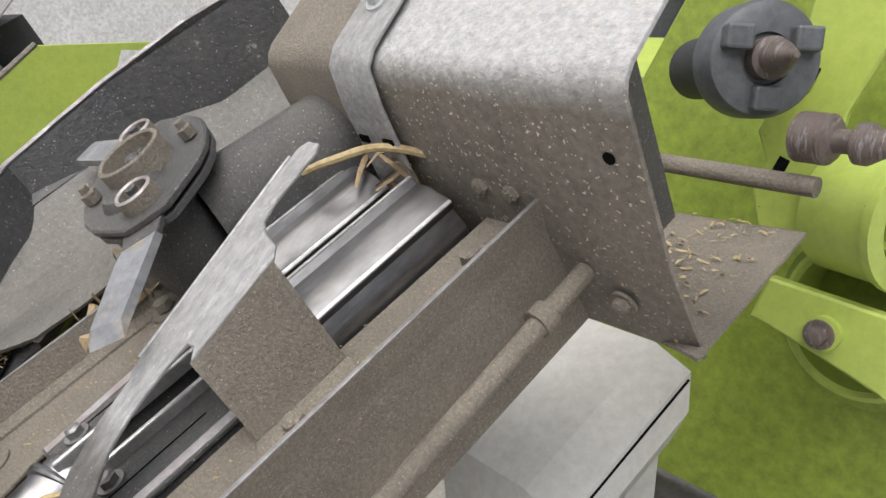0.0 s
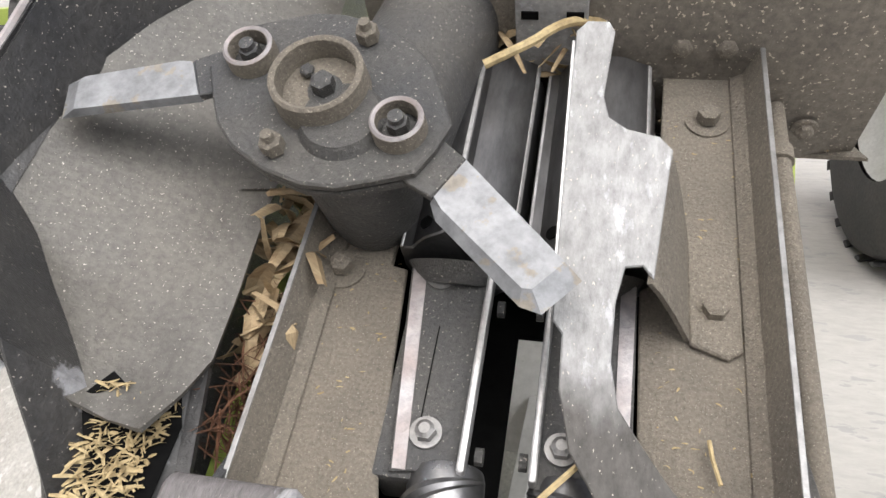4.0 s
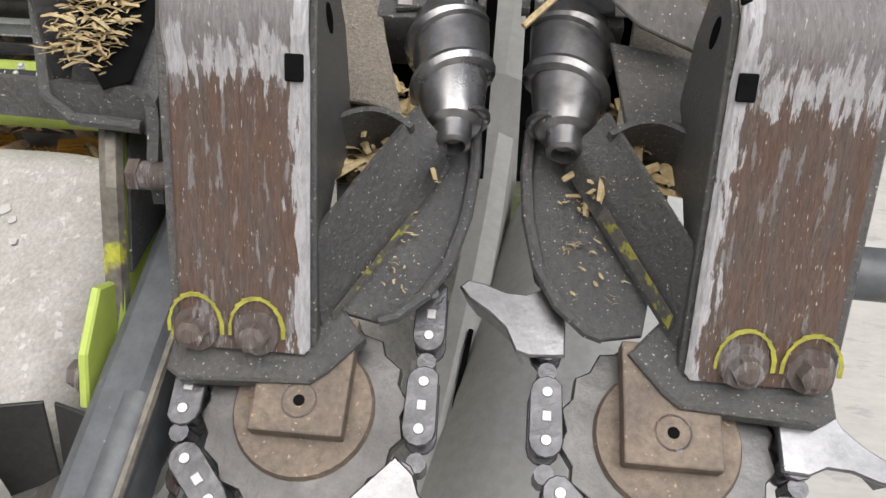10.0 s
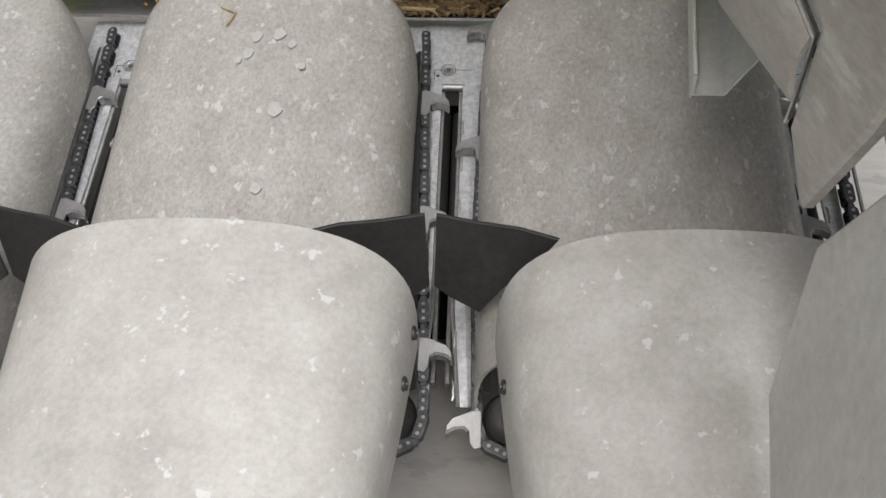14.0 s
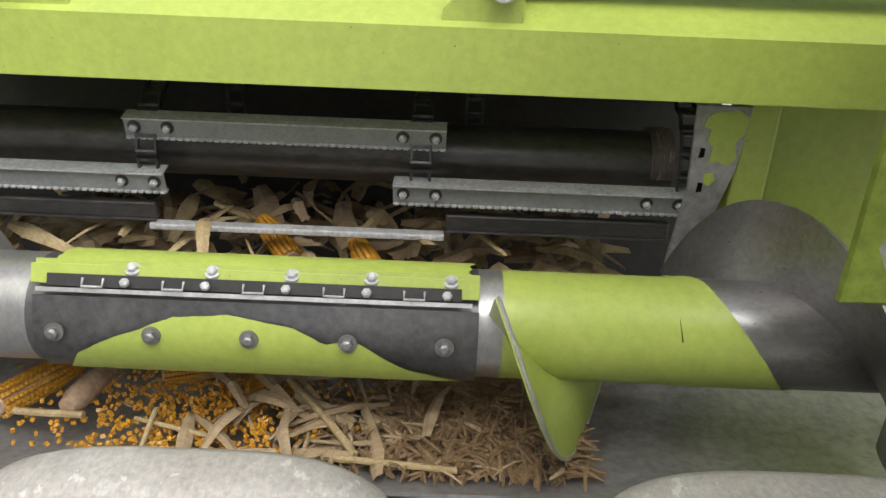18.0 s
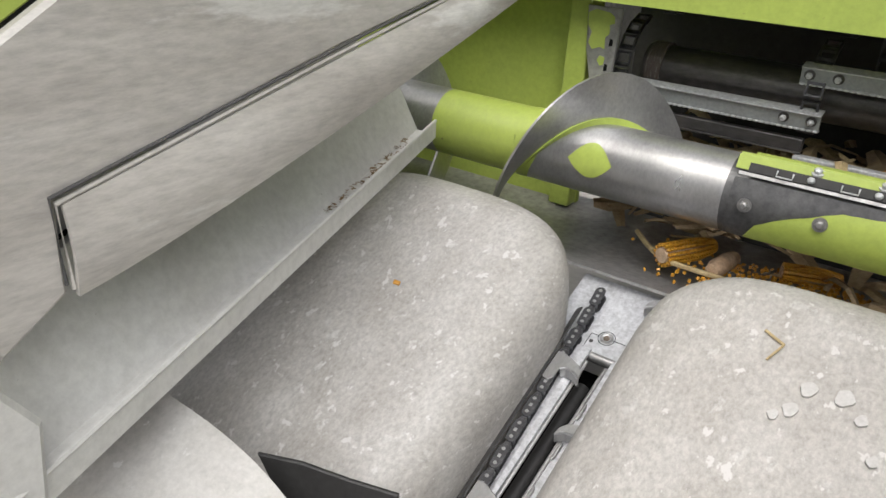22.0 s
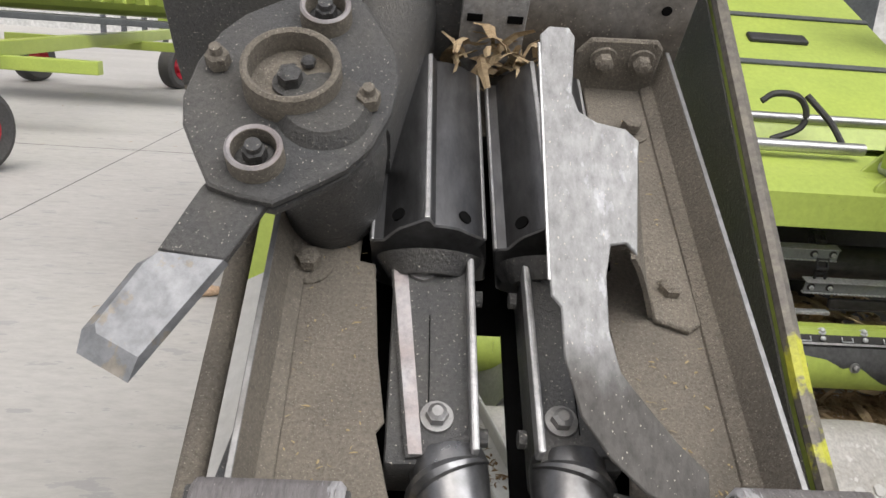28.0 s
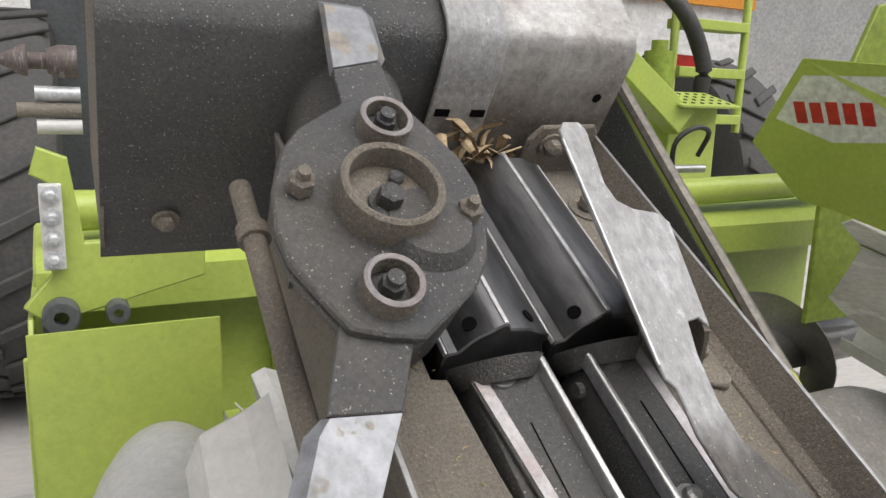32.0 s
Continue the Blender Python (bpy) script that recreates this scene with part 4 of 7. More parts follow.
        b = B()
        xe = x1 + 0.002 if s < 0 else x0 - 0.001
        b.box((xe, 0.062, 0.012), (0.006, 0.172, 0.016), bevel=0.002)
        part("knife_edge", b, M_EDGE, ro, "bright polished knife edge")
        b = B()
        b.box((kc + s * -0.0, 0.045, 0.0085), (0.0007, 0.10, 0.0012))
        part("groove", b, M_SHADE, ro)
        b = B()
        xo = x0 + 0.010 if s < 0 else x1 - 0.005
        b.prism([(xo - 0.008, 0.148), (xo + 0.004, 0.148), (xo + 0.018 * (s < 0) + 0.002, -0.024), (xo + 0.018 * (s < 0) - 0.008, -0.024)], 0.0075, 0.0092)
        part("worn_strip", b, M_WEAR, ro, "pale worn strip")
        for vv in (0.141, 0.005):
            uu = (-0.067 + dk if vv > 0.1 else -0.055 + dk) if s < 0 else (0.044 if vv > 0.1 else 0.037)
            b = B()
            hexbolt(b, (uu, vv, 0.008), (0, 0, 1), 0.0085, 0.007)
            part("knife_bolt", b, M_BOLT, ro, "worn hexagon bolt")
        for vv in (0.125, -0.002):
            b = B()
            b.cyl((xe + 0.006 * (-s), vv, -0.008), (xe + 0.012 * (-s), vv, -0.008), 0.007, seg=10)
            part("side_nut", b, M_DARK, ro)
        # spiral tip
        tu0, tu1 = (-0.045, -0.0325) if s < 0 else (0.044, 0.0405)
        b = B()
        pr = [(0.001, -0.004), (0.0275, -0.004), (0.029, 0.002), (0.0285, 0.02), (0.0255, 0.055), (0.0215, 0.088), (0.019, 0.096), (0.0135, 0.0985), (0.0125, 0.106), (0.0118, 0.112), (0.0085, 0.1135), (0.0075, 0.105), (0.001, 0.104)]
        axis = Vector((tu1 - tu0, -0.118, 0.004))
        b.lathe(pr, (tu0, -0.020, -0.014), axis, 36)
        part("spiral_tip", b, M_TIP, ro, "bright cast steel spiral feed tip", smooth=True)
        b = B()
        q = axis.to_track_quat("Z", "Y").to_matrix()

        def hel(t, s=s, q=q, tu0=tu0):
            r = lerp(0.0292, 0.0215, t)
            a = radians(90 + s * 70) - s * t * 2 * math.pi * 2.1
            return Vector((tu0, -0.020, -0.014)) + q @ Vector((r * math.cos(a), r * math.sin(a), lerp(0.006, 0.094, t)))

        ridge_tube(b, hel, 0.0064, 72)
        part("spiral_rib", b, M_TIP, ro, smooth=True)
    # Added black sheets below the rolls stand in for the shade there.
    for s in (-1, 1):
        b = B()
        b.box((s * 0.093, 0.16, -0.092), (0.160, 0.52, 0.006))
        part("shade_sheet", b, M_SHADE, u)
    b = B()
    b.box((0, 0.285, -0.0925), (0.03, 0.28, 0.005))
    part("shade_sheet", b, M_SHADE, u)
    so = -1 if mirror_rods else 1
    b = B()
    b.prism([(so * (0.215 if mirror_rods else 0.13), -0.130), (so * (0.235 if mirror_rods else 0.200), -0.155), (so * (0.275 if mirror_rods else 0.226), -0.185), (so * (0.285 if mirror_rods else 0.232), -0.24), (so * (0.215 if mirror_rods else 0.13), -0.24)], -0.30 if mirror_rods else 0.20, 0.26 if mirror_rods else 0.465, axis="y", bevel=0.006)
    if mirror_rods:
        part("under_hood", b, M_HOODW, u, "pale plastic hood below the row unit")
    # deflector plate, rising to the rear
    dm = pose(0, 0, 0.050, math.degrees(math.atan(0.30)), 0, 0)
    k = math.sqrt(1 + 0.30 ** 2)
    out = [(0.022, 0.300), (0.030, 0.309), (0.047, 0.309), (0.052, 0.300), (0.047, 0.245), (0.052, 0.228), (0.066, 0.219), (0.090, 0.214), (0.100, 0.204), (0.098, 0.188), (0.091, 0.108), (0.083, 0.117), (0.071, 0.115), (0.066, 0.09), (0.0655, 0.05),
           (0.072, 0.021), (0.089, -0.001), (0.108, -0.024), (0.128, -0.043), (0.125, -0.075), (0.084, -0.057), (0.061, -0.036), (0.042, -0.009), (0.032, 0.030), (0.031, 0.066), (0.024, 0.074), (0.022, 0.11), (0.020, 0.21)]
    b = B()
    b.prism([(x, y * k) for x, y in out], -0.004, 0.0, dm, bevel=0.001)
    dp = part("deflector_plate", b, M_PLATE, u, "scuffed bare steel deflector plate, dull brown at the front")
    b = B()
    b.sheet(lambda a, c: (lerp(lerp(0.099, 0.090, a), 0.126, c ** 0.85), lerp(0.203, 0.106, a), lerp(lerp(0.110, 0.080, a), 0.004, c)), 3, 6, 0.004)
    part("plate_leg", b, M_DUSTY, dp)
    b = B()
    b.prism([(0.124, 0.205), (0.164, 0.20), (0.165, 0.100), (0.154, 0.092), (0.126, 0.102)], 0.001, 0.007, bevel=0.0015)
    part("plate_foot", b, M_DUSTY, dp)
    b = B()
    b.prism([(0.07, -0.045), (0.14, -0.06), (0.135, -0.12), (0.11, -0.112), (0.08, -0.12)], 0.0, 0.005, bevel=0.001)
    part("front_guard", b, M_DARK, u)
    b = B()
    b.tube([(lerp(0.0225, 0.0205, i / 8), 0.085 + 0.205 * i / 8, 0.0505 + 0.30 * (0.085 + 0.205 * i / 8)) for i in range(9)], 0.0014, 6)
    part("plate_edge", b, M_EDGE, dp)
    # rusty chain brackets at the front
    for s in (-1, 1):
        br = B()
        S = Matrix.Diagonal((s, 1, 1, 1))
        prof = [(-0.080, 0.085), (-0.080, 0.104), (-0.083, 0.111), (-0.090, 0.1155), (-0.132, 0.1165), (-0.141, 0.114), (-0.149, 0.1075), (-0.156, 0.099), (-0.162, 0.088), (-0.284, -0.034), (-0.279, -0.039),
                (-0.157, 0.083), (-0.146, 0.099), (-0.132, 0.1095), (-0.092, 0.109), (-0.087, 0.085)]
        b = B()
        b.prism(prof, 0.107, 0.189, S, axis="x", bevel=0.003)
        bk = part("chain_bracket", b, M_BRACKET, u, "rusty bent steel chain bracket with worn bare corners", smooth=True)
        b = B()
        b.prism([(-0.086, 0.106), (-0.132, 0.1075), (-0.148, 0.094), (-0.277, -0.037), (-0.255, -0.045), (-0.21, -0.008), (-0.175, -0.005), (-0.15, -0.03), (-0.12, -0.03), (-0.088, 0.045)], 0.104, 0.1085, S, axis="x", bevel=0.001)
        ic = part("inner_cheek", b, M_DARK, bk)
        b = B()
        b.cyl((s * 0.1036, -0.118, 0.080), (s * 0.1044, -0.118, 0.080), 0.0075, seg=18, m=Matrix.Translation((0, -0.118, 0.080)) @ Matrix.Diagonal((1, 0.8, 1.5, 1)) @ Matrix.Translation((0, 0.118, -0.080)))
        part("cheek_hole", b, M_SHADE, ic)
        b = B()
        b.prism([(-0.084, 0.103), (-0.134, 0.108), (-0.150, 0.097), (-0.281, -0.036), (-0.235, -0.078), (-0.15, -0.07), (0.09, -0.066), (0.09, -0.036), (0.028, -0.008), (-0.085, 0.058)], 0.186, 0.194, S, axis="x", bevel=0.001)
        ck = part("outer_cheek", b, M_DARK, bk, "grey-brown dusty side plate with bolts")
        for vv, ww in ((-0.177, 0.009), (-0.150, -0.050), (-0.222, -0.050)):
            b = B()
            hexbolt(b, (s * 0.194, vv, ww), (s, 0, 0), 0.0095, 0.008)
            part("cheek_bolt", b, M_RUST, ck)
        b = B()
        b.cyl((s * 0.1935, -0.039, -0.0227), (s * 0.1946, -0.039, -0.0227), 0.005, seg=12)
        part("cheek_hole", b, M_SHADE, ck)
        b = B()
        b.box((s * 0.1145, -0.1640, 0.0880), (0.0105, 0.015, 0.003), rot=Matrix.Rotation(radians(45), 4, "X"), bevel=0.001)
        part("square_hole", b, M_SHADE, bk)
        b = B()
        b.box((s * 0.1085, -0.128, 0.1155), (0.0055, 0.008, 0.004), bevel=0.001)
        part("slot_hole", b, M_SHADE, bk)
        # front flange
        b = B()
        b.prism([(s * 0.195, -0.24), (s * 0.195, -0.298), (s * 0.185, -0.304), (s * 0.105, -0.300), (s * 0.095, -0.292), (s * 0.075, -0.268), (s * 0.1, -0.24)], -0.052, -0.038, bevel=0.002)
        part("bottom_flange", b, M_DARK, bk)
        for uu in (0.177, 0.139):
            nv = Vector((0, -0.7071, 0.7071))
            p = Vector((s * uu, -0.2755, -0.0255))
            b = B()
            hexbolt(b, p, nv, 0.0095, 0.009)
            part("bracket_bolt", b, M_RUST, bk)
            b = B()
            for i in range(11):
                a = radians(18 * i)
                c = p + Vector((0.0165 * math.cos(a), 0, 0)) + Vector((0, 0.7071, 0.7071)) * (0.0215 * math.sin(a) + 0.001) + nv * 0.0012
                b.box(c, (0.0070, 0.0016 + 0.0012 * math.sin(3.7 * i + 9 * uu) ** 2, 0.0008), rot=Matrix.Rotation(radians(45), 4, "X") @ Matrix.Rotation(a + 1.57, 4, "Z"))
            part("yellow_mark", b, M_YELLOW, bk, "yellow paint mark round a bolt")
        # diagonal guide plate
        b = B()
        to, ti, bi, bo = Vector((0.108, -0.230, 0.012)), Vector((0.054, -0.124, 0.012)), Vector((0.033, -0.140, -0.032)), Vector((0.103, -0.263, -0.038))
        nrm = (ti - to).cross(bo - to).normalized()
        nrm = -nrm if nrm.z < 0 else nrm

        def guide(a, c, off=0.0, s=s):
            swell = 0.007 * math.sin(math.pi * min(1.0, c * 1.1)) ** 2 * max(0.0, min(1.0, (a - 0.62) / 0.3))
            p = bo.lerp(bi, a).lerp(to.lerp(ti, a), c) + nrm * (swell + off)
            return (s * p.x, p.y, p.z)

        b.sheet(guide, 12, 8, 0.004)
        part("guide_plate", b, M_DARK, bk, "dark steel guide plate with yellow paint along the foot", smooth=True)
        b = B()
        c0_, c1_ = (0.01, 0.11) if s < 0 else (0.16, 0.33)
        b.sheet(lambda a, c: guide(0.04 + 0.62 * a, lerp(c0_, c1_, c), 0.0052), 8, 1, 0.0006)
        part("paint_streak", b, M_STREAK, bk)
        b = B()
        b.sheet(lambda a, c: (s * lerp(0.058, 0.11, a), -0.142 + 0.012 * math.sin(a * 3.1), lerp(-0.045, 0.012, c)), 8, 2, 0.004)
        part("cross_web", b, M_DARK, bk, smooth=True)
        # curved base plate with rim
        inner = [(0.020, -0.095), (0.018, -0.13), (0.021, -0.17), (0.029, -0.205), (0.042, -0.230), (0.060, -0.247), (0.070, -0.250)]
        b = B()
        b.prism([(s * x, y) for x, y in inner] + [(s * 0.095, -0.245), (s * 0.12, -0.12), (s * 0.12, -0.095)], -0.046, -0.040, bevel=0.001)
        part("base_plate", b, M_DARK, u)
        b = B()
        b.tube([(s * x, y, -0.037) for x, y in inner], 0.0045, 8)
        part("base_rim", b, M_DARK, u, smooth=True)
        bk.matrix_basis = pose(*shift[s], 0)
    # front rod and stub shaft
    s = -1 if mirror_rods else 1
    rod = B()
    dz, rr = (0.0, 0.0105) if mirror_rods else (-0.030, 0.0095)
    ru = 0.225 if mirror_rods else 0.217
    rod.cyl((s * ru, 0.405, -0.005 + dz), (s * 0.228, -0.10, -0.02 + dz), rr, seg=16)
    rod.cyl((s * ru, 0.332, -0.007 + dz), (s * ru, 0.349, -0.007 + dz), rr + 0.0045, seg=16)
    rod.cyl((s * 0.228, -0.092, -0.03 + dz), (s * 0.228, -0.092, 0.002 + dz), 0.019, seg=18)
    part("support_rod", rod, M_DUSTY, u, smooth=True)
    b = B()
    L0, L1 = 0.195, (0.32 if mirror_rods else 0.55)
    b.cyl((s * L0, -0.205, -0.012), (s * L1, -0.212, -0.012), 0.0165, seg=20)
    part("stub_shaft", b, M_FRAME, u, "grey painted stub shaft", smooth=True)
    b = B()
    b.cyl((s * (L1 - 0.02), -0.211, -0.012), (s * L1, -0.212, -0.012), 0.0215, seg=6)
    part("shaft_nut", b, M_FRAME, u, "grey hexagon nut")
    b = B()
    b.lathe([(0.010, -0.002), (0.010, 0.020), (0.0185, 0.020), (0.0185, 0.034), (0.015, 0.036), (0.005, 0.062), (0.0, 0.062)], (s * L1, -0.212, -0.012), (s, -0.02, 0), 18)
    part("shaft_tip", b, M_SCUFFW, u, "scuffed conical tip", smooth=True)
    return u


def chain_loop(m, s, group, fingers):
    """One gathering chain round its front sprocket."""
    c = thing("gathering_chain", "gathering chain with bright rivets round a rusty front sprocket", "chain", m, group=group)
    cu, cv, cw, r = s * 0.112, -0.304, -0.066, 0.0735
    b = B()
    pts = []
    for k in range(18):
        a0 = 20 * k
        pts += [(cu + 0.061 * math.cos(radians(a0)), cv + 0.061 * math.sin(radians(a0))), (cu + 0.0655 * math.cos(radians(a0 + 8)), cv + 0.0655 * math.sin(radians(a0 + 8)))]
    b.prism(pts, cw - 0.006, cw + 0.006, bevel=0.001)
    sp = part("sprocket", b, M_CHAIN, c)
    b = B()
    b.cyl((cu, cv, cw + 0.006), (cu, cv, cw + 0.010), 0.045, 0.043, seg=32)
    part("sprocket_disc", b, M_AXLE, sp, "round brown hub disc")
    b = B()
    b.box((cu, cv + 0.018, cw + 0.016), (0.058, 0.076, 0.014), bevel=0.0015)
    ab = part("axle_block", b, M_AXLE, sp, "brown square axle block")
    b = B()
    b.cyl((cu, cv, cw + 0.0228), (cu, cv, cw + 0.0234), 0.0036, seg=14)
    part("centre_hole", b, M_SHADE, ab)
    b = B()
    b.lathe([(0.0095, 0.0), (0.0105, 0.0006), (0.0115, 0.0)], (cu, cv, cw + 0.0229), seg=24)
    part("centre_ring", b, M_RUST, ab)
    lk, rv = link_mesh(), rivet_mesh()
    link0 = rivet0 = None
    # path: inner straight, round the front, outer straight
    straight, r2 = 0.22, r
    half = math.pi * r2
    total = 2 * straight + half
    n = int(total / 0.0575)
    spots = []
    for k in range(n):
        d = (k + 0.5) * total / n
        if d < straight:
            p, a = (cu - s * r2, cv + straight - d), -math.pi / 2
        elif d < straight + half:
            th = (d - straight) / r2
            p = (cu - s * r2 * math.cos(th), cv - r2 * math.sin(th))
            a = math.atan2(-math.cos(th), s * math.sin(th))
        else:
            p, a = (cu + s * r2, cv + d - straight - half), math.pi / 2
        spots.append((p, a))
    for k, (p, a) in enumerate(spots):
        mm = Matrix.Translation((p[0], p[1], cw)) @ Matrix.Rotation(a, 4, "Z")
        if link0 is None:
            link0 = part("chain_link", lk, M_LINK, c)
            link0.matrix_basis = mm
            rivet0 = part("rivet", rv, M_RIVET, link0, "bright rivet heads")
        else:
            shared(link0, "chain_link", c, mm)
            o = new("rivet", rivet0.data)
            o.parent = c
            o.matrix_basis = mm
    fg = B()
    horn = [(0.024, -0.068), (0.014, -0.060), (0.004, -0.045), (-0.008, -0.032), (-0.026, -0.024)]
    fg.prism([(0.026, 0.0115), (0.027, -0.006), (0.021, -0.018), (0.022, -0.034), (0.028, -0.050), (0.030, -0.062)] + horn + [(-0.029, -0.014), (-0.027, 0.0115)], 0.012, 0.0165, bevel=0.0012)
    fg.sheet(lambda a, c: (interp(a * 4, range(5), [x for x, y in horn]), interp(a * 4, range(5), [y for x, y in horn]) + 0.006 * c, lerp(0.0145, -0.010, c)), 8, 3, 0.003)
    f0 = None
    for d, flip in fingers:
        p, a = spots[min(len(spots) - 1, int(d * len(spots)))]
        mm = Matrix.Translation((p[0], p[1], cw)) @ Matrix.Rotation(a, 4, "Z") @ Matrix.Diagonal((0.85 * flip, 0.88 * s, 1, 1))
        if f0 is None:
            f0 = part("chain_finger", fg, M_FINGER, c, "bright worn hooked chain finger")
            f0.matrix_basis = mm
        else:
            shared(f0, "chain_finger", c, mm)
    return c


def chopper(m, at, ang, group, swing, k=1.0, tip=0.245, wide=1.0, root=0.0):
    """Stalk chopper: hub plate, two blades, ring collars, nuts. ang: the first blade's direction."""
    tm = m @ pose(*at, 0) @ Matrix.Rotation(radians(ang), 4, "Z")
    c = thing("stalk_chopper", "stalk chopper rotor with a dusty hub plate and two worn blades", "chopper", tm, group=group)
    out = []
    for q in (0, 180):
        out += [(x * math.cos(radians(q)), (x * 0 + y) * math.cos(radians(q))) for x, y in ((0.104, -0.024), (0.106, 0.0), (0.104, 0.024), (0.080, 0.046), (0.060, 0.063), (0.035, 0.074), (0.0, 0.078), (-0.035, 0.074), (-0.060, 0.063), (-0.080, 0.046))]
    out = [(x * (k * 0.6 + 0.4) if k < 1 else x, y * (k * 0.6 + 0.4)) for x, y in out]
    b = B()
    b.prism(out, 0.004, 0.013, bevel=0.002)
    part("top_plate", b, M_DARK, c, "black steel hub plate under brown dust")
    b = B()
    b.prism([(x * 0.98, y * 0.98) for x, y in out], -0.008, 0.0, bevel=0.001)
    part("lower_plate", b, M_DARK, c)
    b = B()
    b.lathe([(r_ * (0.4 + 0.6 * k), h_) for r_, h_ in ((0.0, 0.018), (0.031, 0.018), (0.0315, 0.037), (0.0345, 0.039), (0.037, 0.037), (0.038, 0.013))], seg=40)
    cup = part("centre_cup", b, M_DUSTY, c, "round steel cup filled with dust", smooth=True)
    b = B()
    hexbolt(b, (0.004, 0, 0.018), (0, 0, 1), 0.0095, 0.011)
    hexbolt(b, (-0.018, 0.006, 0.018), (0, 0, 1), 0.006, 0.004, washer=False)
    part("centre_bolt", b, M_DARK, cup)
    for s in (-1, 1):
        b = B()
        b.lathe([(0.0155, 0.014), (0.016, 0.028), (0.0185, 0.030), (0.0205, 0.028), (0.021, 0.013)], (s * 0.074 * k, 0, 0), seg=28)
        cc = part("bolt_collar", b, M_DUSTY, c, "dusty collar with a bright rim", smooth=True)
        b = B()
        b.lathe([(0.0162, 0.0286), (0.0185, 0.0304), (0.0204, 0.0284)], (s * 0.074 * k, 0, 0), seg=28)
        part("collar_rim", b, M_WEAR, cc, smooth=True)
        b = B()
        hexbolt(b, (s * 0.074 * k, 0, 0.013), (0, 0, 1), 0.0088, 0.010)
        b.cyl((s * 0.074 * k, 0, 0.022), (s * 0.074 * k, 0, 0.032), 0.006, seg=12)
        part("blade_bolt", b, M_DARK, cc)
        b = B()
        hexbolt(b, (0, s * 0.060 * k, 0.012), (0, 0, 1), 0.0095, 0.011, washer=False)
        b.cyl((0, s * 0.060 * k, 0.022), (0, s * 0.060 * k, 0.034), 0.006, 0.0045, seg=12)
        part("plate_nut", b, M_DUSTY, c)
        S = Matrix.Rotation(0 if s > 0 else math.pi, 4, "Z") @ pose(0.074 * k, 0, 0, 0, 0, swing[0 if s > 0 else 1]) @ pose(-0.073, 0, 0)
        b = B()
        b.prism([(0.05, -0.022), (0.05, 0.022), (0.105, 0.024), (0.121 + root, 0.025), (0.129 + root * 1.3, -0.018), (0.108, -0.024)], -0.003, 0.005, S @ Matrix.Diagonal((1, wide, 1, 1)), bevel=0.001)
        bl = part("blade", b, M_DARK, c, "steel chopper blade, dark at the root")
        b = B()
        W = Matrix.Diagonal((1, wide, 1, 1))
        b.add([(0.128 + root * 1.3, -0.020, -0.003), (0.142 + root * 1.3, -0.027, -0.003), (tip - 0.014, -0.026, -0.003), (tip, -0.018, -0.003), (tip, 0.022, -0.003), (0.120 + root, 0.026, -0.003),
               (0.130 + root * 1.3, -0.016, 0.0052), (0.142 + root * 1.3, -0.019, 0.0052), (tip - 0.020, -0.017, 0.0052), (tip - 0.015, -0.012, 0.0052), (tip - 0.015, 0.0205, 0.0052), (0.122 + root, 0.0245, 0.0052)],
              [(5, 4, 3, 2, 1, 0), (6, 7, 8, 9, 10, 11), (0, 1, 7, 6), (1, 2, 8, 7), (2, 3, 9, 8), (3, 4, 10, 9), (4, 5, 11, 10), (5, 0, 6, 11)], S @ W)
        part("blade_tip", b, M_BLADE, bl, "blade tip worn to bare whitish steel")
    return c


def gear_housing(m, group, arm):
    g = thing("chopper_gearbox", "cast chopper gearbox with a rounded drive cover, coated in dust", "gearbox", m, group=group)
    b = B()
    b.lathe([(0.040, 0.0), (0.044, 0.02), (0.048, 0.085), (0.046, 0.115), (0.03, 0.14), (0.0, 0.14)], (-0.150, 0.205, 0.005), (0, -0.12, 1), 32)
    part("housing", b, M_DARK, g, smooth=True)
    b = B()
    u0, v0, u1, v1 = arm
    d = Vector((u1 - u0, v1 - v0, 0)).normalized()
    n = Vector((-d.y, d.x, 0))
    b.sheet(lambda a, c: Vector((lerp(u0, u1, a), lerp(v0, v1, a), 0.055)) + n * (0.058 * math.cos(math.pi * c)) + Vector((0, 0, 0.062 * math.sin(math.pi * c) - 0.05 * (c in (0.0, 1.0)))), 6, 16, 0.004)
    part("drive_cover", b, M_DARK, g, "smooth charcoal half-round drive cover", smooth=True)
    return g


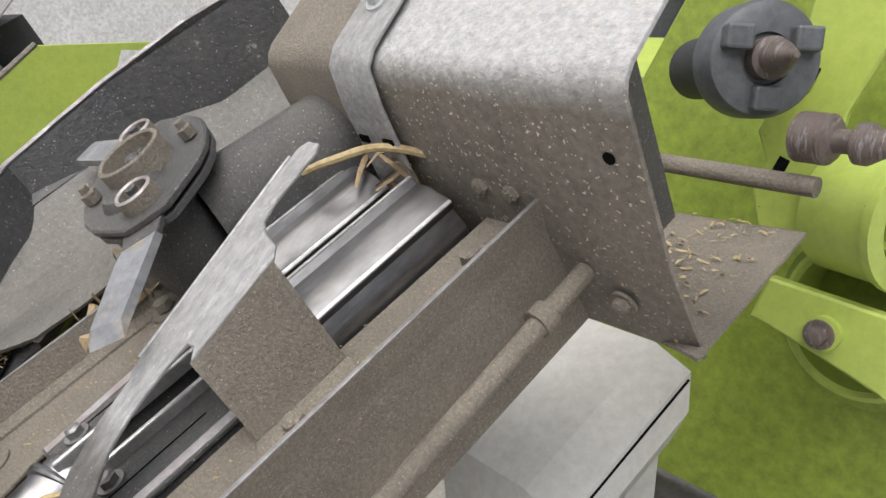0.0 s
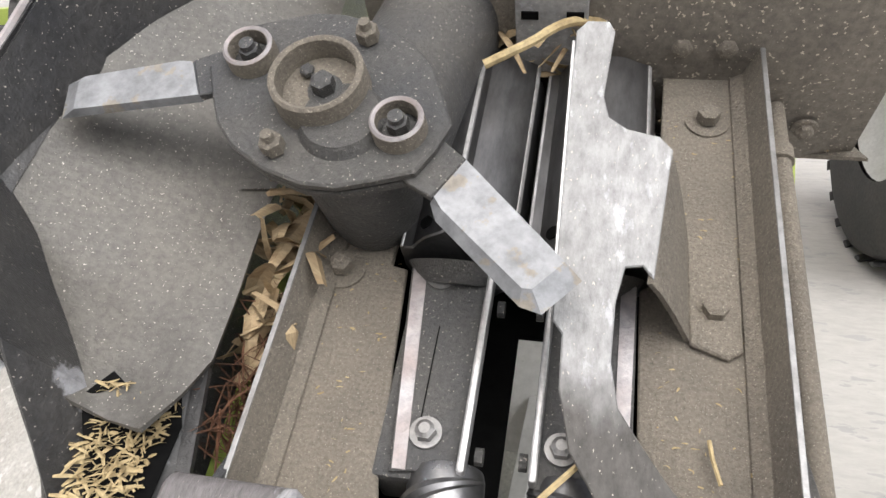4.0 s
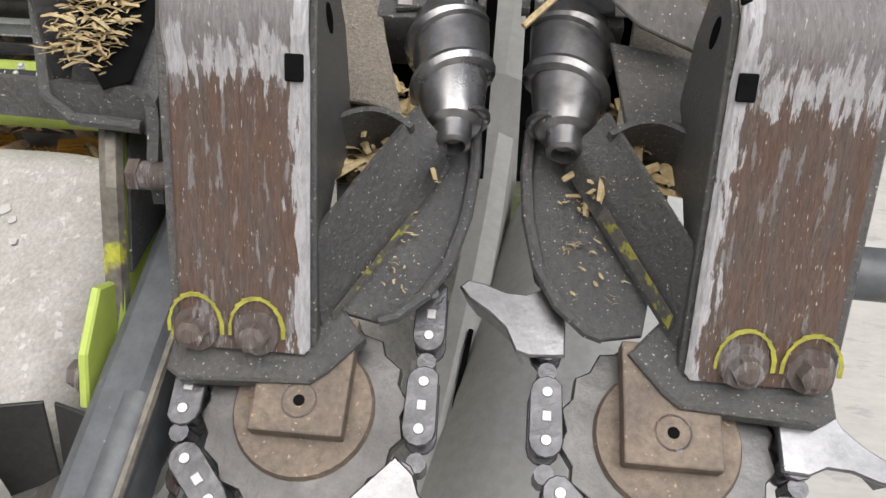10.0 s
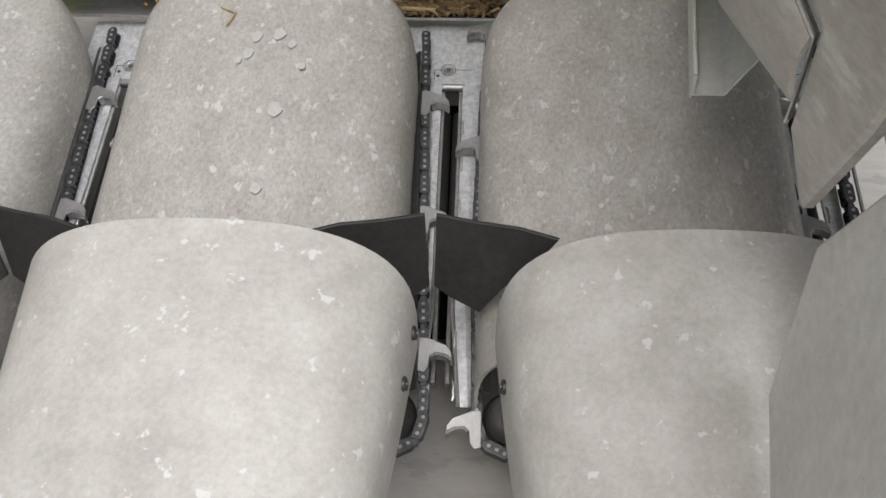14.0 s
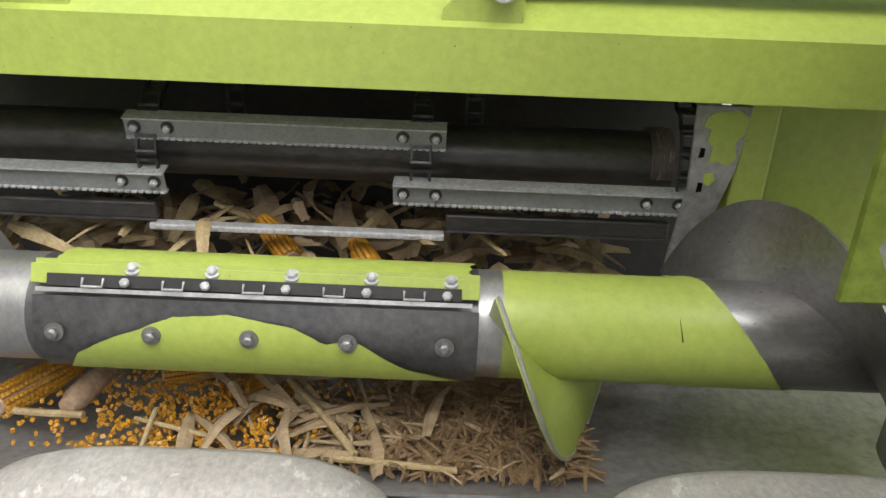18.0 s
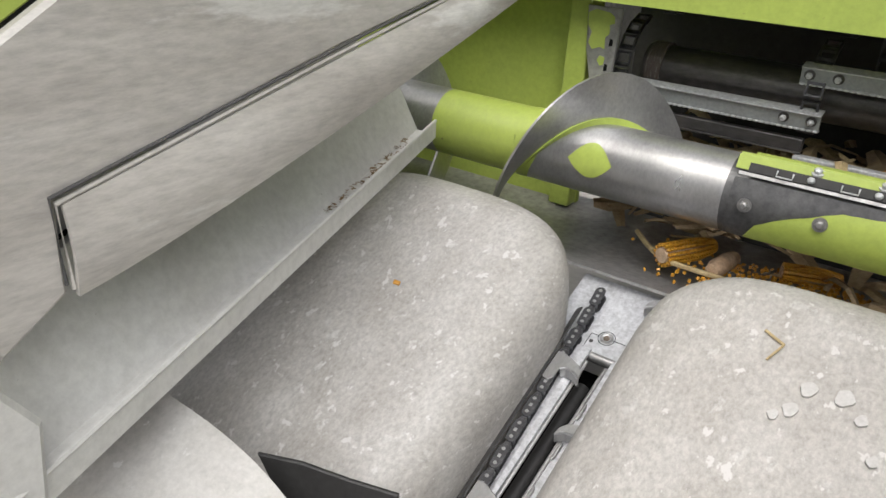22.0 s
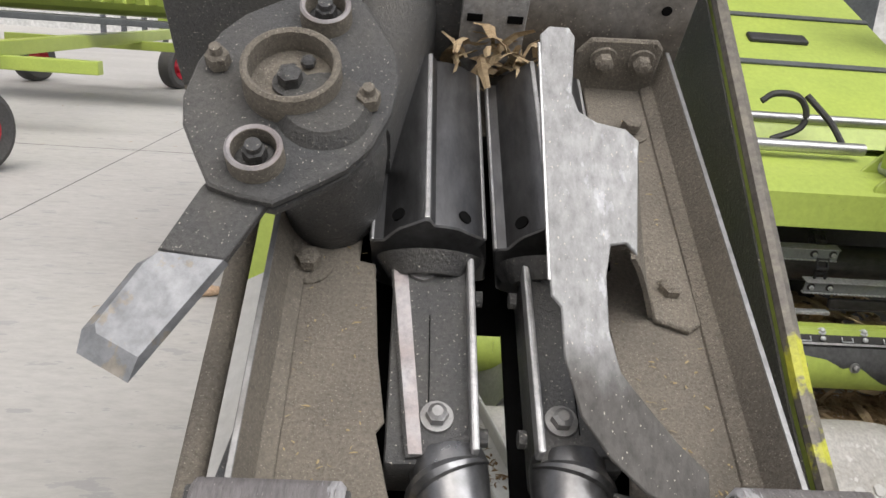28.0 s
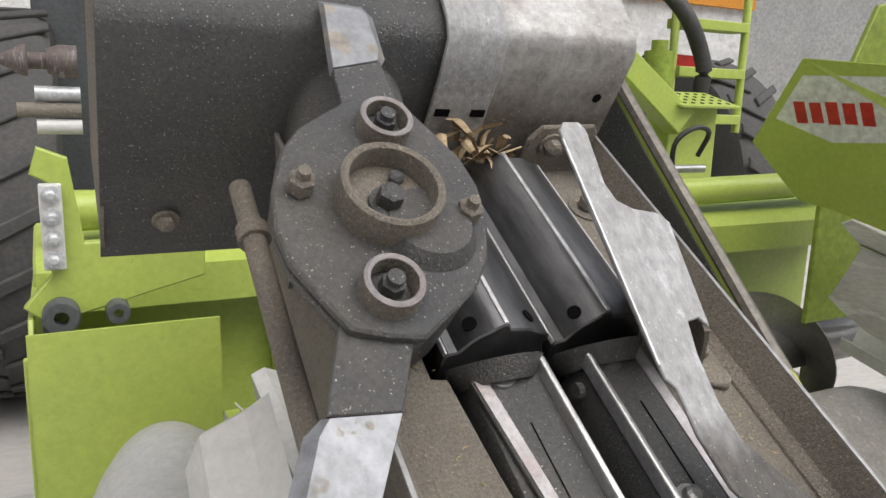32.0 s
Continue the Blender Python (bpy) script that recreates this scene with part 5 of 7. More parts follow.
def box_cover(m, group, u0, u1, ut, left_mat, right_mat):
    """Sheet-metal cover across the rear of the row unit, with a clamp strap at ut."""
    g = thing("gear_cover", "bent sheet steel gearbox cover, dusty brown with scuffed paint", "cover", m, group=group)
    P = [(0.454, -0.135), (0.440, -0.02), (0.440, 0.138), (0.446, 0.150), (0.456, 0.158), (0.60, 0.215), (0.60, 0.211), (0.458, 0.153), (0.449, 0.146), (0.4445, 0.136), (0.4445, -0.02), (0.458, -0.135)]
    for nm, a, z, mt in (("cover_sheet", u0, ut - 0.02, left_mat), ("cover_sheet", ut - 0.02, u1, right_mat)):
        b = B()
        b.prism(P, a, z, axis="x", bevel=0.0006)
        part(nm, b, mt, g, smooth=True)
    b = B()
    b.prism([(0.4445, -0.112), (0.4445, 0.138), (0.60, 0.208), (0.60, -0.112)], u0 + 0.0005, u0 + 0.0035, axis="x")
    part("end_sheet", b, M_DUSTY, g)
    b = B()
    b.box((u0 + (u1 - u0) * 0.4, 0.53, 0.02), ((u1 - u0) * 0.75, 0.13, 0.26))
    part("gear_case", b, M_DARK, g)
    S = [(0.431, 0.0), (0.432, 0.11), (0.437, 0.148), (0.45, 0.160), (0.52, 0.190), (0.52, 0.194), (0.448, 0.165), (0.433, 0.150), (0.427, 0.11), (0.4265, 0.0)]
    b = B()
    b.prism(S, ut - 0.032, ut + 0.036, axis="x", bevel=0.001)
    st = part("strap", b, M_PLATE, g, "bent steel clamp strap", smooth=True)
    b = B()
    hexbolt(b, (ut, 0.500, 0.186), (0, -0.38, 0.92), 0.0105, 0.008)
    part("strap_bolt", b, M_GALV, st, "shiny hexagon bolt")
    b = B()
    part("strap_slot", b.box((ut - 0.018, 0.4262, 0.07), (0.016, 0.003, 0.008)), M_SHADE, st)
    part("strap_slot", B().box((ut + 0.024, 0.4262, 0.07), (0.016, 0.003, 0.008)), M_SHADE, st)
    b = B()
    b.cyl((u1 - 0.028, 0.4385, 0.085), (u1 - 0.028, 0.4395, 0.085), 0.0055, seg=14)
    part("sheet_hole", b, M_SHADE, g)
    for uu in (u0 + 0.06, u1 - 0.06):
        b = B()
        hexbolt(b, (uu, 0.441, -0.075), (0, -1, -0.1), 0.009, 0.007)
        part("cover_bolt", b, M_DUSTY, g)
    return g


row_unit(UNIT_R, "folded row units", False, {-1: (-0.002, 0.006), 1: (0.011, 0.010)})
row_unit(UNIT_L, "folded row units", True, {-1: (-0.004, -0.004), 1: (0, 0)})
for m, fl_, fr_ in ((UNIT_R, ((0.42, -1),), ((0.22, -1), (0.67, -1))), (UNIT_L, ((0.40, -1),), ((0.56, -1),))):
    chain_loop(m, -1, "gathering chains", fl_)
    chain_loop(m, 1, "gathering chains", fr_)
chopper(UNIT_R, (-0.165, 0.2165, 0.131, 8.6, 0), -25.4, "stalk choppers", (-17, 38), 1.0, 0.245, 0.9)
chopper(UNIT_L, (-0.1755, 0.214, 0.1255, 10, 0), -104.4, "stalk choppers", (-12.6, 9), root=0.026)
gear_housing(UNIT_R @ pose(0.006, 0.0, 0.004), "chopper gearboxes", (-0.150, 0.24, -0.115, 0.45))
gear_housing(UNIT_L, "chopper gearboxes", (-0.157, 0.25, -0.118, 0.45))
box_cover(UNIT_R @ pose(0, -0.036, 0.014), "gear covers", -0.19, 0.312, -0.008, M_DUSTY, M_DUSTCOVER)
box_cover(UNIT_L, "gear covers", -0.345, 0.205, -0.005, M_DARK, M_STRAPCOVER)

# ---- divider panels of the folded sections ----
MX = 0.174


def flare(ob, s):
    """One divider's plate sits further back and leans outwards above its foot."""
    if s > 0:
        for v in ob.data.vertices:
            v.co.x -= 0.5 * max(0.0, v.co.z - 1.08)
            v.co.y += 0.05
            v.co.z += 0.018
    return ob


def splay(ob, s):
    """One snout side shell runs inwards towards its tip."""
    if s > 0:
        for v in ob.data.vertices:
            v.co.x += min(0.03, 0.019 + 0.17 * (v.co.y + 1.19))
    return ob


for s in (-1, 1):
    def X(x, s=s):
        return x + 0.03 if s < 0 else MX - x - 0.05

    def XS(x, s=s):
        return x - 0.03 if s < 0 else MX - x - 0.045

    def XF(x, s=s):
        return x + 0.03 if s < 0 else MX - x

    def Q(pts):
        return [(-1.43 + 0.96 * (y + 1.43), 1.25 + 0.96 * (z - 1.25)) for y, z in pts]

    dv = thing("divider_hood", "folded divider hood, dusty grey plastic panels and lime plate", "divider", group="folded dividers")
    b = B()
    up = [(-1.045, 0.96), (-1.015, 0.87), (-0.945, 0.735), (-0.865, 0.785), (-0.862, 0.893), (-0.45, 0.995), (0.03, 1.10), (0.10, 1.155), (0.06, 1.175), (-0.16, 1.118), (-0.28, 1.19), (-0.676, 1.18)]
    b.prism(Q(up), X(-0.655), X(-0.675), axis="x", bevel=0.005)
    part("upper_panel", b, M_PANEL, dv, "scuffed grey plastic upper panel")
    b = B()

    def low(a, c, s=s):
        y, top = Q([(lerp(-0.858, 0.015, a), lerp(0.886, 1.090, a))])[0]
        if s < 0:
            foot = Q([(0, lerp(0.782, 1.03, a ** 1.15))])[0][1]
        else:
            y += 0.08 * a * c
            foot = interp(y, [-0.89, -0.42, -0.22, -0.10, 0.0, 0.07, 0.10], [0.835, 0.812, 0.828, 0.860, 0.907, 0.956, 1.0])
        return (X(-0.655 + 0.008 * math.sin(c * math.pi)), y, lerp(top, foot, c))

    b.sheet(low, 28, 8, 0.006)
    part("lower_panel", b, M_PANEL, dv, "rounded grey plastic lower panel", smooth=True)
    b = B()
    b.tube([(X(-0.652), y, z) for y, z in Q([(-0.860, 0.79), (-0.864, 0.889), (-0.45, 0.989), (0.02, 1.094)])], 0.003, 6)
    part("panel_seam", b, M_PANEL, dv)
    b = B()
    b.tube([(X(-0.651), y, z + 0.008) for y, z in Q([(-0.868, 0.79), (-0.870, 0.889), (-0.45, 0.989), (0.02, 1.094)])], 0.0022, 6)
    part("seam_gap", b, M_DARK, dv, "dark gap above the lower panel")
    b = B()
    gp = [(-1.13, 0.925), (-1.09, 1.05), (-0.925, 1.19), (-0.55, 1.56), (0.05, 1.62), (0.30, 1.37), (0.17, 1.19), (0.06, 1.178), (-0.16, 1.122), (-0.28, 1.193), (-0.676, 1.183), (-1.045, 0.963), (-1.10, 0.915)]
    b.prism(Q(gp), X(-0.672), X(-0.684), axis="x", bevel=0.002)
    flare(part("green_plate", b, M_GREEN, dv, "lime green plate with a worn edge"), s)
    b = B()
    b.prism(Q([(-1.10, 0.99), (-1.085, 1.04), (-0.92, 1.182), (-0.55, 1.55), (0.05, 1.61), (0.2, 1.3), (-0.6, 1.10)]), X(-0.6845), X(-0.687), axis="x")
    flare(part("plate_back", b, M_DARK, dv, "dust-brown inner face of the plate"), s)
    b = B()
    b.tube([(X(-0.677), y, z) for y, z in Q([(-1.12, 0.925), (-1.088, 1.052), (-0.922, 1.193), (-0.55, 1.563)])], 0.0085, 8)
    flare(part("plate_rim", b, M_RIM, dv, "edge worn to yellow and bare metal"), s)
    b = B()
    b.prism([(-0.40, 1.40), (-0.36, 1.55), (0.0, 1.56), (0.12, 1.44), (-0.05, 1.38)], X(-0.670), X(-0.6715), axis="x")
    flare(part("white_decal", b, M_WHITE, dv, "white decal"), s)
    b = B()
    for i in range(5):
        b.box((X(-0.669), -0.17 + 0.05 * i, 1.46), (0.0015, 0.035, 0.055 if i % 2 else 0.06))
    flare(part("red_emblem", b, M_RED, dv, "red lettering shapes"), s)
    b = B()
    b.prism([(-1.186, 0.935), (-1.175, 0.928), (-1.142, 0.933), (-1.123, 0.998), (-1.144, 1.005), (-1.175, 0.971)], X(-0.672), X(-0.679), axis="x", bevel=0.0015)
    tab = flare(part("hinge_tab", b, M_GREEN, dv, "lime green hinge tab with a rusty bolt"), s)
    b = B()
    hexbolt(b, (X(-0.6715), -1.166, 0.947), (-s, 0, 0), 0.010, 0.009)
    flare(part("tab_bolt", b, M_RUST, tab), s)
    b = B()
    b.prism([(-1.131, 0.898), (-1.094, 0.944), (-1.053, 0.958), (-1.03, 0.93), (-1.029, 0.867), (-1.063, 0.80), (-1.13, 0.80), (-1.16, 0.85)], X(-0.690), X(-0.700), axis="x", bevel=0.002)
    pv = part("pivot_plate", b, M_FRAME, dv, "dark grey pivot plate")
    for y, z in ((-1.068, 0.923), (-1.118, 0.873)):
        b = B()
        hexbolt(b, (X(-0.6895), y, z), (-s, 0, 0), 0.0125, 0.010)
        part("pivot_bolt", b, M_RUST, pv)
    # tray along the foot
    b = B()
    A, Z = Vector((XF(-0.612), -1.0, 0.627)), Vector((XF(-0.876), 0.04, 0.756))
    if s > 0:
        A, Z = Vector((0.771, -0.56, 0.697)), Vector((0.868, 0.04, 0.788))
    o = Vector((s * 0.15, 0, 0))
    b.sheet(lambda a, c: A.lerp(Z, a) + (Vector((0, 0, -0.035 + 0.035)) if c == 0 else Vector((0, 0, -0.03)) + o * ((c - 0.25) / 0.75) + Vector((0, 0, 0.16)) * max(0, c - 0.5) * 2), 2, 4, 0.003)
    part("tray", b, M_HOODW, dv, "pale grey sheet metal tray with litter in it")
    b = B()
    b.tube([A + Vector((0, 0, 0.002)), Z + Vector((0, 0, 0.002))], 0.004, 6)
    b.sheet(lambda a, c: A.lerp(Z, a) + Vector((0, 0, -0.035 * c)), 2, 1, 0.002)
    part("tray_lip", b, M_HOODW, dv)
    # snout side shell with its bolt
    b = B()
    sp = [(-1.19, 0.895), (-1.178, 0.906), (-1.165, 0.899), (-1.145, 0.880), (-1.12, 0.868), (-1.095, 0.865), (-1.075, 0.868), (-1.058, 0.876), (-0.955, 0.70), (-0.98, 0.48), (-1.75, 0.10), (-2.0, 0.12), (-1.9, 0.25), (-1.33, 0.745)]
    b.prism(sp, XF(-0.612), XF(-0.628), axis="x", bevel=0.006)
    splay(part("snout_shell", b, M_HOODW, dv, "pale grey snout side shell"), s)
    b = B()
    hexbolt(b, (XF(-0.611), -1.125, 0.825), (-s, 0, 0), 0.009, 0.006)
    splay(part("shell_bolt", b, M_GALV, dv), s)
    b = B()
    b.tube([(XF(-0.625), -1.185, 0.90), (XF(-0.63), -1.33, 0.745), (XF(-0.64), -1.9, 0.25)], 0.014, 8)
    splay(part("shell_edge", b, M_HOODW, dv, "rounded pale shell edge"), s)
    # grey frame tube behind the shell
    fr = thing("folding_strut", "grey painted folding strut with a worn end plate, forks and bolts", "strut", group="folding struts")
    fr.matrix_world = Matrix.Identity(4) if s > 0 else Matrix.Translation((0, 0.005, -0.073))

    def W(x, s=s):
        return x if s > 0 else 0.099 - x

    def strut_fn(a, c):
        y = lerp(-1.225, -0.55, a)
        z = 0.940 + 0.48 * (y + 1.225)
        t = round(c * 5)
        return (W((0.812, 0.814, 0.822, 0.848, 0.856, 0.858)[t]), y, z + (-0.062, -0.006, 0.0, 0.004, -0.004, -0.050)[t])

    b = B()
    b.sheet(strut_fn, 6, 5, 0.004)
    part("frame_tube", b, M_FRAME, fr, "grey painted folded channel")
    b = B()
    b.tube([Vector(strut_fn(a / 8 * 0.42 + 0.01, 0.8)) + Vector((0, 0, 0.003)) for a in range(9)], 0.0032, 6)
    part("worn_edge", b, M_RIM, fr, "edge worn to yellow and rust")
    b = B()
    b.lathe([(0.0075, 0.0), (0.0115, 0.001), (0.0125, 0.012), (0.0125, 0.10), (0.0075, 0.10)], (W(0.845), -1.232, 0.928), (0, 0.90, 0.43), 20)
    part("hollow_pin", b, M_FRAME, fr, "hollow pin worn bright at the mouth", smooth=True)
    b = B()
    b.cyl((W(0.845), -1.224, 0.932), (W(0.845), -1.222, 0.933), 0.0078, seg=16)
    part("pin_bore", b, M_SHADE, fr)
    front = [(0.818, -1.216, 0.925), (0.852, -1.222, 0.928), (0.893, -1.249, 0.880), (0.890, -1.252, 0.864), (0.824, -1.245, 0.860), (0.819, -1.242, 0.872)]
    b = B()
    vs = [(W(x), y, z) for x, y, z in front] + [(W(x), y + 0.008, z) for x, y, z in front]
    b.add(vs, [tuple(range(6)), tuple(range(11, 5, -1))] + [(i, i + 6, (i + 1) % 6 + 6, (i + 1) % 6) for i in range(6)])
    fp = part("end_plate", b, M_SCUFF, fr, "rust-brown end plate edged with yellow paint")
    b = B()
    ym = [(0.824, -1.2455, 0.868), (0.828, -1.2445, 0.882), (0.836, -1.2435, 0.876), (0.852, -1.2465, 0.874), (0.868, -1.2485, 0.875), (0.886, -1.251, 0.880), (0.884, -1.252, 0.870), (0.852, -1.250, 0.866)]
    b.add([(W(x), y - 0.002, z) for x, y, z in ym] + [(W(x), y, z) for x, y, z in ym], [tuple(range(8)), tuple(range(15, 7, -1))])
    part("paint_patch", b, M_YELLOW, fp, "yellow paint mark")
    b = B()
    b.box((W(0.857), -1.240, 0.858), (0.072, 0.026, 0.012), bevel=0.003)
    part("weld_foot", b, M_DUSTY, fr, "rough dirty weld along the foot")
    for xq, fm in ((0.817, M_FRAME), (0.889, M_FRAME)):
        b = B()
        b.prism([(-1.244, 0.868), (-1.215, 0.925), (-1.06, 0.985), (-1.045, 0.955), (-1.085, 0.885), (-1.13, 0.85), (-1.19, 0.846)], W(xq), W(xq + 0.006 if xq < 0.85 else xq - 0.006), axis="x", bevel=0.0015)
        part("side_plate", b, fm, fr, "grey side plate of the strut")
    b = B()
    b.prism([(-1.243, 0.872), (-1.216, 0.924), (-1.190, 0.905), (-1.196, 0.86), (-1.212, 0.850)], W(0.890), W(0.8925), axis="x")
    part("rusty_gusset", b, M_RUST, fr, "rust-brown gusset")
    b = B()
    b.prism([(-1.243, 0.872), (-1.216, 0.924), (-1.190, 0.905), (-1.196, 0.86), (-1.212, 0.850)], W(0.8135), W(0.8165), axis="x")
    part("rusty_gusset", b, M_RUST, fr, "rust-brown gusset")
    for xq in (0.826, 0.880):
        b = B()
        b.prism([(-1.255, 0.858), (-1.264, 0.80), (-1.250, 0.765), (-1.222, 0.752), (-1.194, 0.775), (-1.185, 0.855)], W(xq - 0.004), W(xq + 0.004), axis="x", bevel=0.0015)
        fk = part("fork", b, M_FRAME, fr, "drilled fork plate")
        for yy, zz in ((-1.240, 0.800), (-1.222, 0.806), (-1.230, 0.776), (-1.212, 0.782)):
            b = B()
            b.cyl((W(xq - 0.0046), yy, zz), (W(xq + 0.0046), yy, zz), 0.0058, seg=12)
            part("fork_hole", b, M_SHADE, fk)
    b = B()
    b.cyl((W(0.80), -1.205, 0.79), (W(0.91), -1.205, 0.79), 0.008, seg=12)
    b.cyl((W(0.905), -1.205, 0.79), (W(0.913), -1.205, 0.79), 0.012, seg=6)
    part("fork_pin", b, M_RUST, fr)
    b = B()
    b.tube(bend([(W(0.895), -1.215, 0.800), (W(0.925), -1.23, 0.785), (W(0.928), -1.238, 0.772), (W(0.930), -1.246, 0.757)]), 0.0055, 8)
    part("bent_handle", b, M_BOLT, fr, "bent round locking handle", smooth=True)
    for x, y, z in ((0.8955, -1.13, 0.893), (0.8955, -1.085, 0.925)):
        b = B()
        hexbolt(b, (W(x), y, z), (s, 0, 0), 0.011, 0.012)
        part("frame_bolt", b, M_RUST, fr)
    b = B()
    b.prism([(-1.165, 0.900), (-1.10, 0.925), (-1.06, 0.93), (-1.06, 0.915), (-1.16, 0.885)], W(0.860), W(0.905), axis="x", bevel=0.002)
    br_ = part("bolt_bracket", b, M_FRAME, fr, "small dark bracket with a standing bolt")
    b = B()
    hexbolt(b, (W(0.872), -1.145, 0.908), (0, -0.3, 0.95), 0.0115, 0.014)
    part("standing_bolt", b, M_RUST, br_)
    b = B()
    b.sheet(lambda a, c: Vector((W(0.860 + (-0.022 - 0.006 * (a < 0.2 or a > 0.45) if c < 0.34 else 0.022 + 0.006 * (a < 0.2 or a > 0.45) if c > 0.66 else (c - 0.5) * 0.13)), lerp(-1.20, -1.98, a), lerp(0.785, 0.22, a) + (0.0 if 0.3 < c < 0.7 else 0.03))), 12, 5, 0.004)
    part("channel_arm", b, M_FRAME, fr, "grey steel channel arm")
    b = B()
    b.cyl((W(0.838), -1.37, 0.685), (W(0.886), -1.37, 0.685), 0.016, seg=20)
    part("roller", b, M_CREAM, fr, "cream plastic roller", smooth=True)
    b = B()
    b.cyl((W(0.884), -1.37, 0.685), (W(0.897), -1.37, 0.685), 0.008, seg=6)
    part("roller_bolt", b, M_BOLT, fr)
    # big outer snout below the folded unit
    xc = X(-1.10)

    def big(a, c, xc=xc, s=s):
        y = lerp(-0.02, -2.0, a)
        f = max(0.0, min(1.0, (-y - 0.25) / 0.5)) if s < 0 else 0.0
        end = 1 - (max(0.0, 1 - a / 0.09)) ** 2.5
        w = (1.0 - 0.20 * f) * interp(-y, [0.02, 0.2, 0.45, 0.9, 2.0], [0.115, 0.145, 0.19, 0.235, 0.13]) * (0.45 + 0.55 * end)
        top = interp(-y, [0.02, 0.20, 0.45, 0.92, 2.0], [0.97, 0.955, 0.915, 0.765, 0.16]) - 0.16 * (1 - end)
        base = top - lerp(0.30, 0.10, a) * (0.2 + 0.8 * end)
        t = 2 * c - 1
        return (xc + (0.012 + 0.10 * max(0.0, -y - 0.85)) * f + s * 0.075 * max(0.0, min(1.0, (y + 0.8) / 0.6)) + w * math.sin(t * 1.5), y - 0.14 * f, 0.045 * f + base + (top - base) * max(0.0, math.cos(t * 1.5)) ** 0.8)

    b = B()
    b.sheet(big, 40, 28, 0.006)
    bs = thing("outer_snout", "large whitish plastic divider snout with round holes, stained", "snout", group="outer snouts")
    sh_ = part("shell", b, M_SNOUTW, bs, smooth=True)
    for a_, y, z in ((0.45, -0.92, 0.70), (0.492, -1.0, 0.655)):
        b = B()
        if s > 0:
            b.cyl((X(-1.275), y, z - 0.008), (X(-1.285), y - 0.004, z + 0.004), 0.0115, seg=18)
        else:
            p = Vector(big(a_, 0.15))
            n = Vector((-0.78, -0.28, 0.56)).normalized()
            b.cyl(p - n * 0.006, p + n * 0.0022, 0.0115, seg=18)
        part("hole", b, M_SHADE, bs)

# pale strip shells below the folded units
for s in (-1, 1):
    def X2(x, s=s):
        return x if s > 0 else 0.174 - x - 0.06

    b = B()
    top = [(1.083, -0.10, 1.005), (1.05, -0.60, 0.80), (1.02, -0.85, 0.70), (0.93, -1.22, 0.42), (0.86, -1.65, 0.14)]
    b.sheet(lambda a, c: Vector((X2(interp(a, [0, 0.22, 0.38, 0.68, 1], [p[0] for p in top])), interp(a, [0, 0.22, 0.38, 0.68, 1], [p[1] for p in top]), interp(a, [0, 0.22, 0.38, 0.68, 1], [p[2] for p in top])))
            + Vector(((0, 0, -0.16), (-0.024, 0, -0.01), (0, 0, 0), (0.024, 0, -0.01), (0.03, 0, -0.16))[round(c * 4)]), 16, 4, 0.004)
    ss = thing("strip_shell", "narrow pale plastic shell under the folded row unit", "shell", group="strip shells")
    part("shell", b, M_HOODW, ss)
    b = B()
    b.tube([Vector((X2(x) + 0.014, y, z + 0.0005)) for x, y, z in ((1.035, -0.72, 0.752), (1.02, -0.85, 0.700), (0.975, -1.03, 0.565))], 0.0035, 6)
    part("slit", b, M_SHADE, ss, "long dark slit")
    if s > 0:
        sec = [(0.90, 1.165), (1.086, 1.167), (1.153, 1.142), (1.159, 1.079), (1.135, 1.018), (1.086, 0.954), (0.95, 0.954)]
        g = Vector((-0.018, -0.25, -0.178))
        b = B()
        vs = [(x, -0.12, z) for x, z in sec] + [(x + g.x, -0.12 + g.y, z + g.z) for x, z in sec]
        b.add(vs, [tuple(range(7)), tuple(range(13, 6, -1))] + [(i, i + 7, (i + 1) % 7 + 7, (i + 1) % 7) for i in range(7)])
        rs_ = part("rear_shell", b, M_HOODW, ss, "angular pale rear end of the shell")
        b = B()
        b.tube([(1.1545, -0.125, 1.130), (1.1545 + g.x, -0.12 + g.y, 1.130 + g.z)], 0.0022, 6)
        part("seam", b, M_SHADE, rs_)

# ---- black hollow hood of the folded section beside its row unit ----
hb = thing("hollow_hood", "upturned charcoal divider hood, hollow and dusty, with chaff inside", "hood", UNIT_R)
EDGE = [(-0.250, -0.040, 0.052), (-0.231, 0.030, 0.036), (-0.234, 0.15, 0.033), (-0.236, 0.30, 0.036), (-0.236, 0.50, 0.042)]
CREASE = [(-0.322, -0.026, 0.072), (-0.422, 0.110, 0.088), (-0.420, 0.28, 0.100), (-0.385, 0.41, 0.112), (-0.320, 0.50, 0.125)]
RIM = [(-0.338, -0.014, 0.134), (-0.449, 0.133, 0.158), (-0.436, 0.288, 0.184), (-0.402, 0.42, 0.203), (-0.335, 0.52, 0.215)]


def along(line, a):
    return Vector([interp(a * (len(line) - 1), range(len(line)), [p[k] for p in line]) for k in range(3)])


def dish(a, c):
    e, k = along(EDGE, a), along(CREASE, a)
    sag = Vector((0, 0, -0.010 * math.sin(math.pi * c) + 0.012 * c ** 6 + 0.008 * max(0.0, 0.12 - a) / 0.12 * (1 - c)))
    return e.lerp(k, c) + sag + Vector((0, 0, 0.0025 * noise.noise((a * 7, c * 5, 2))))


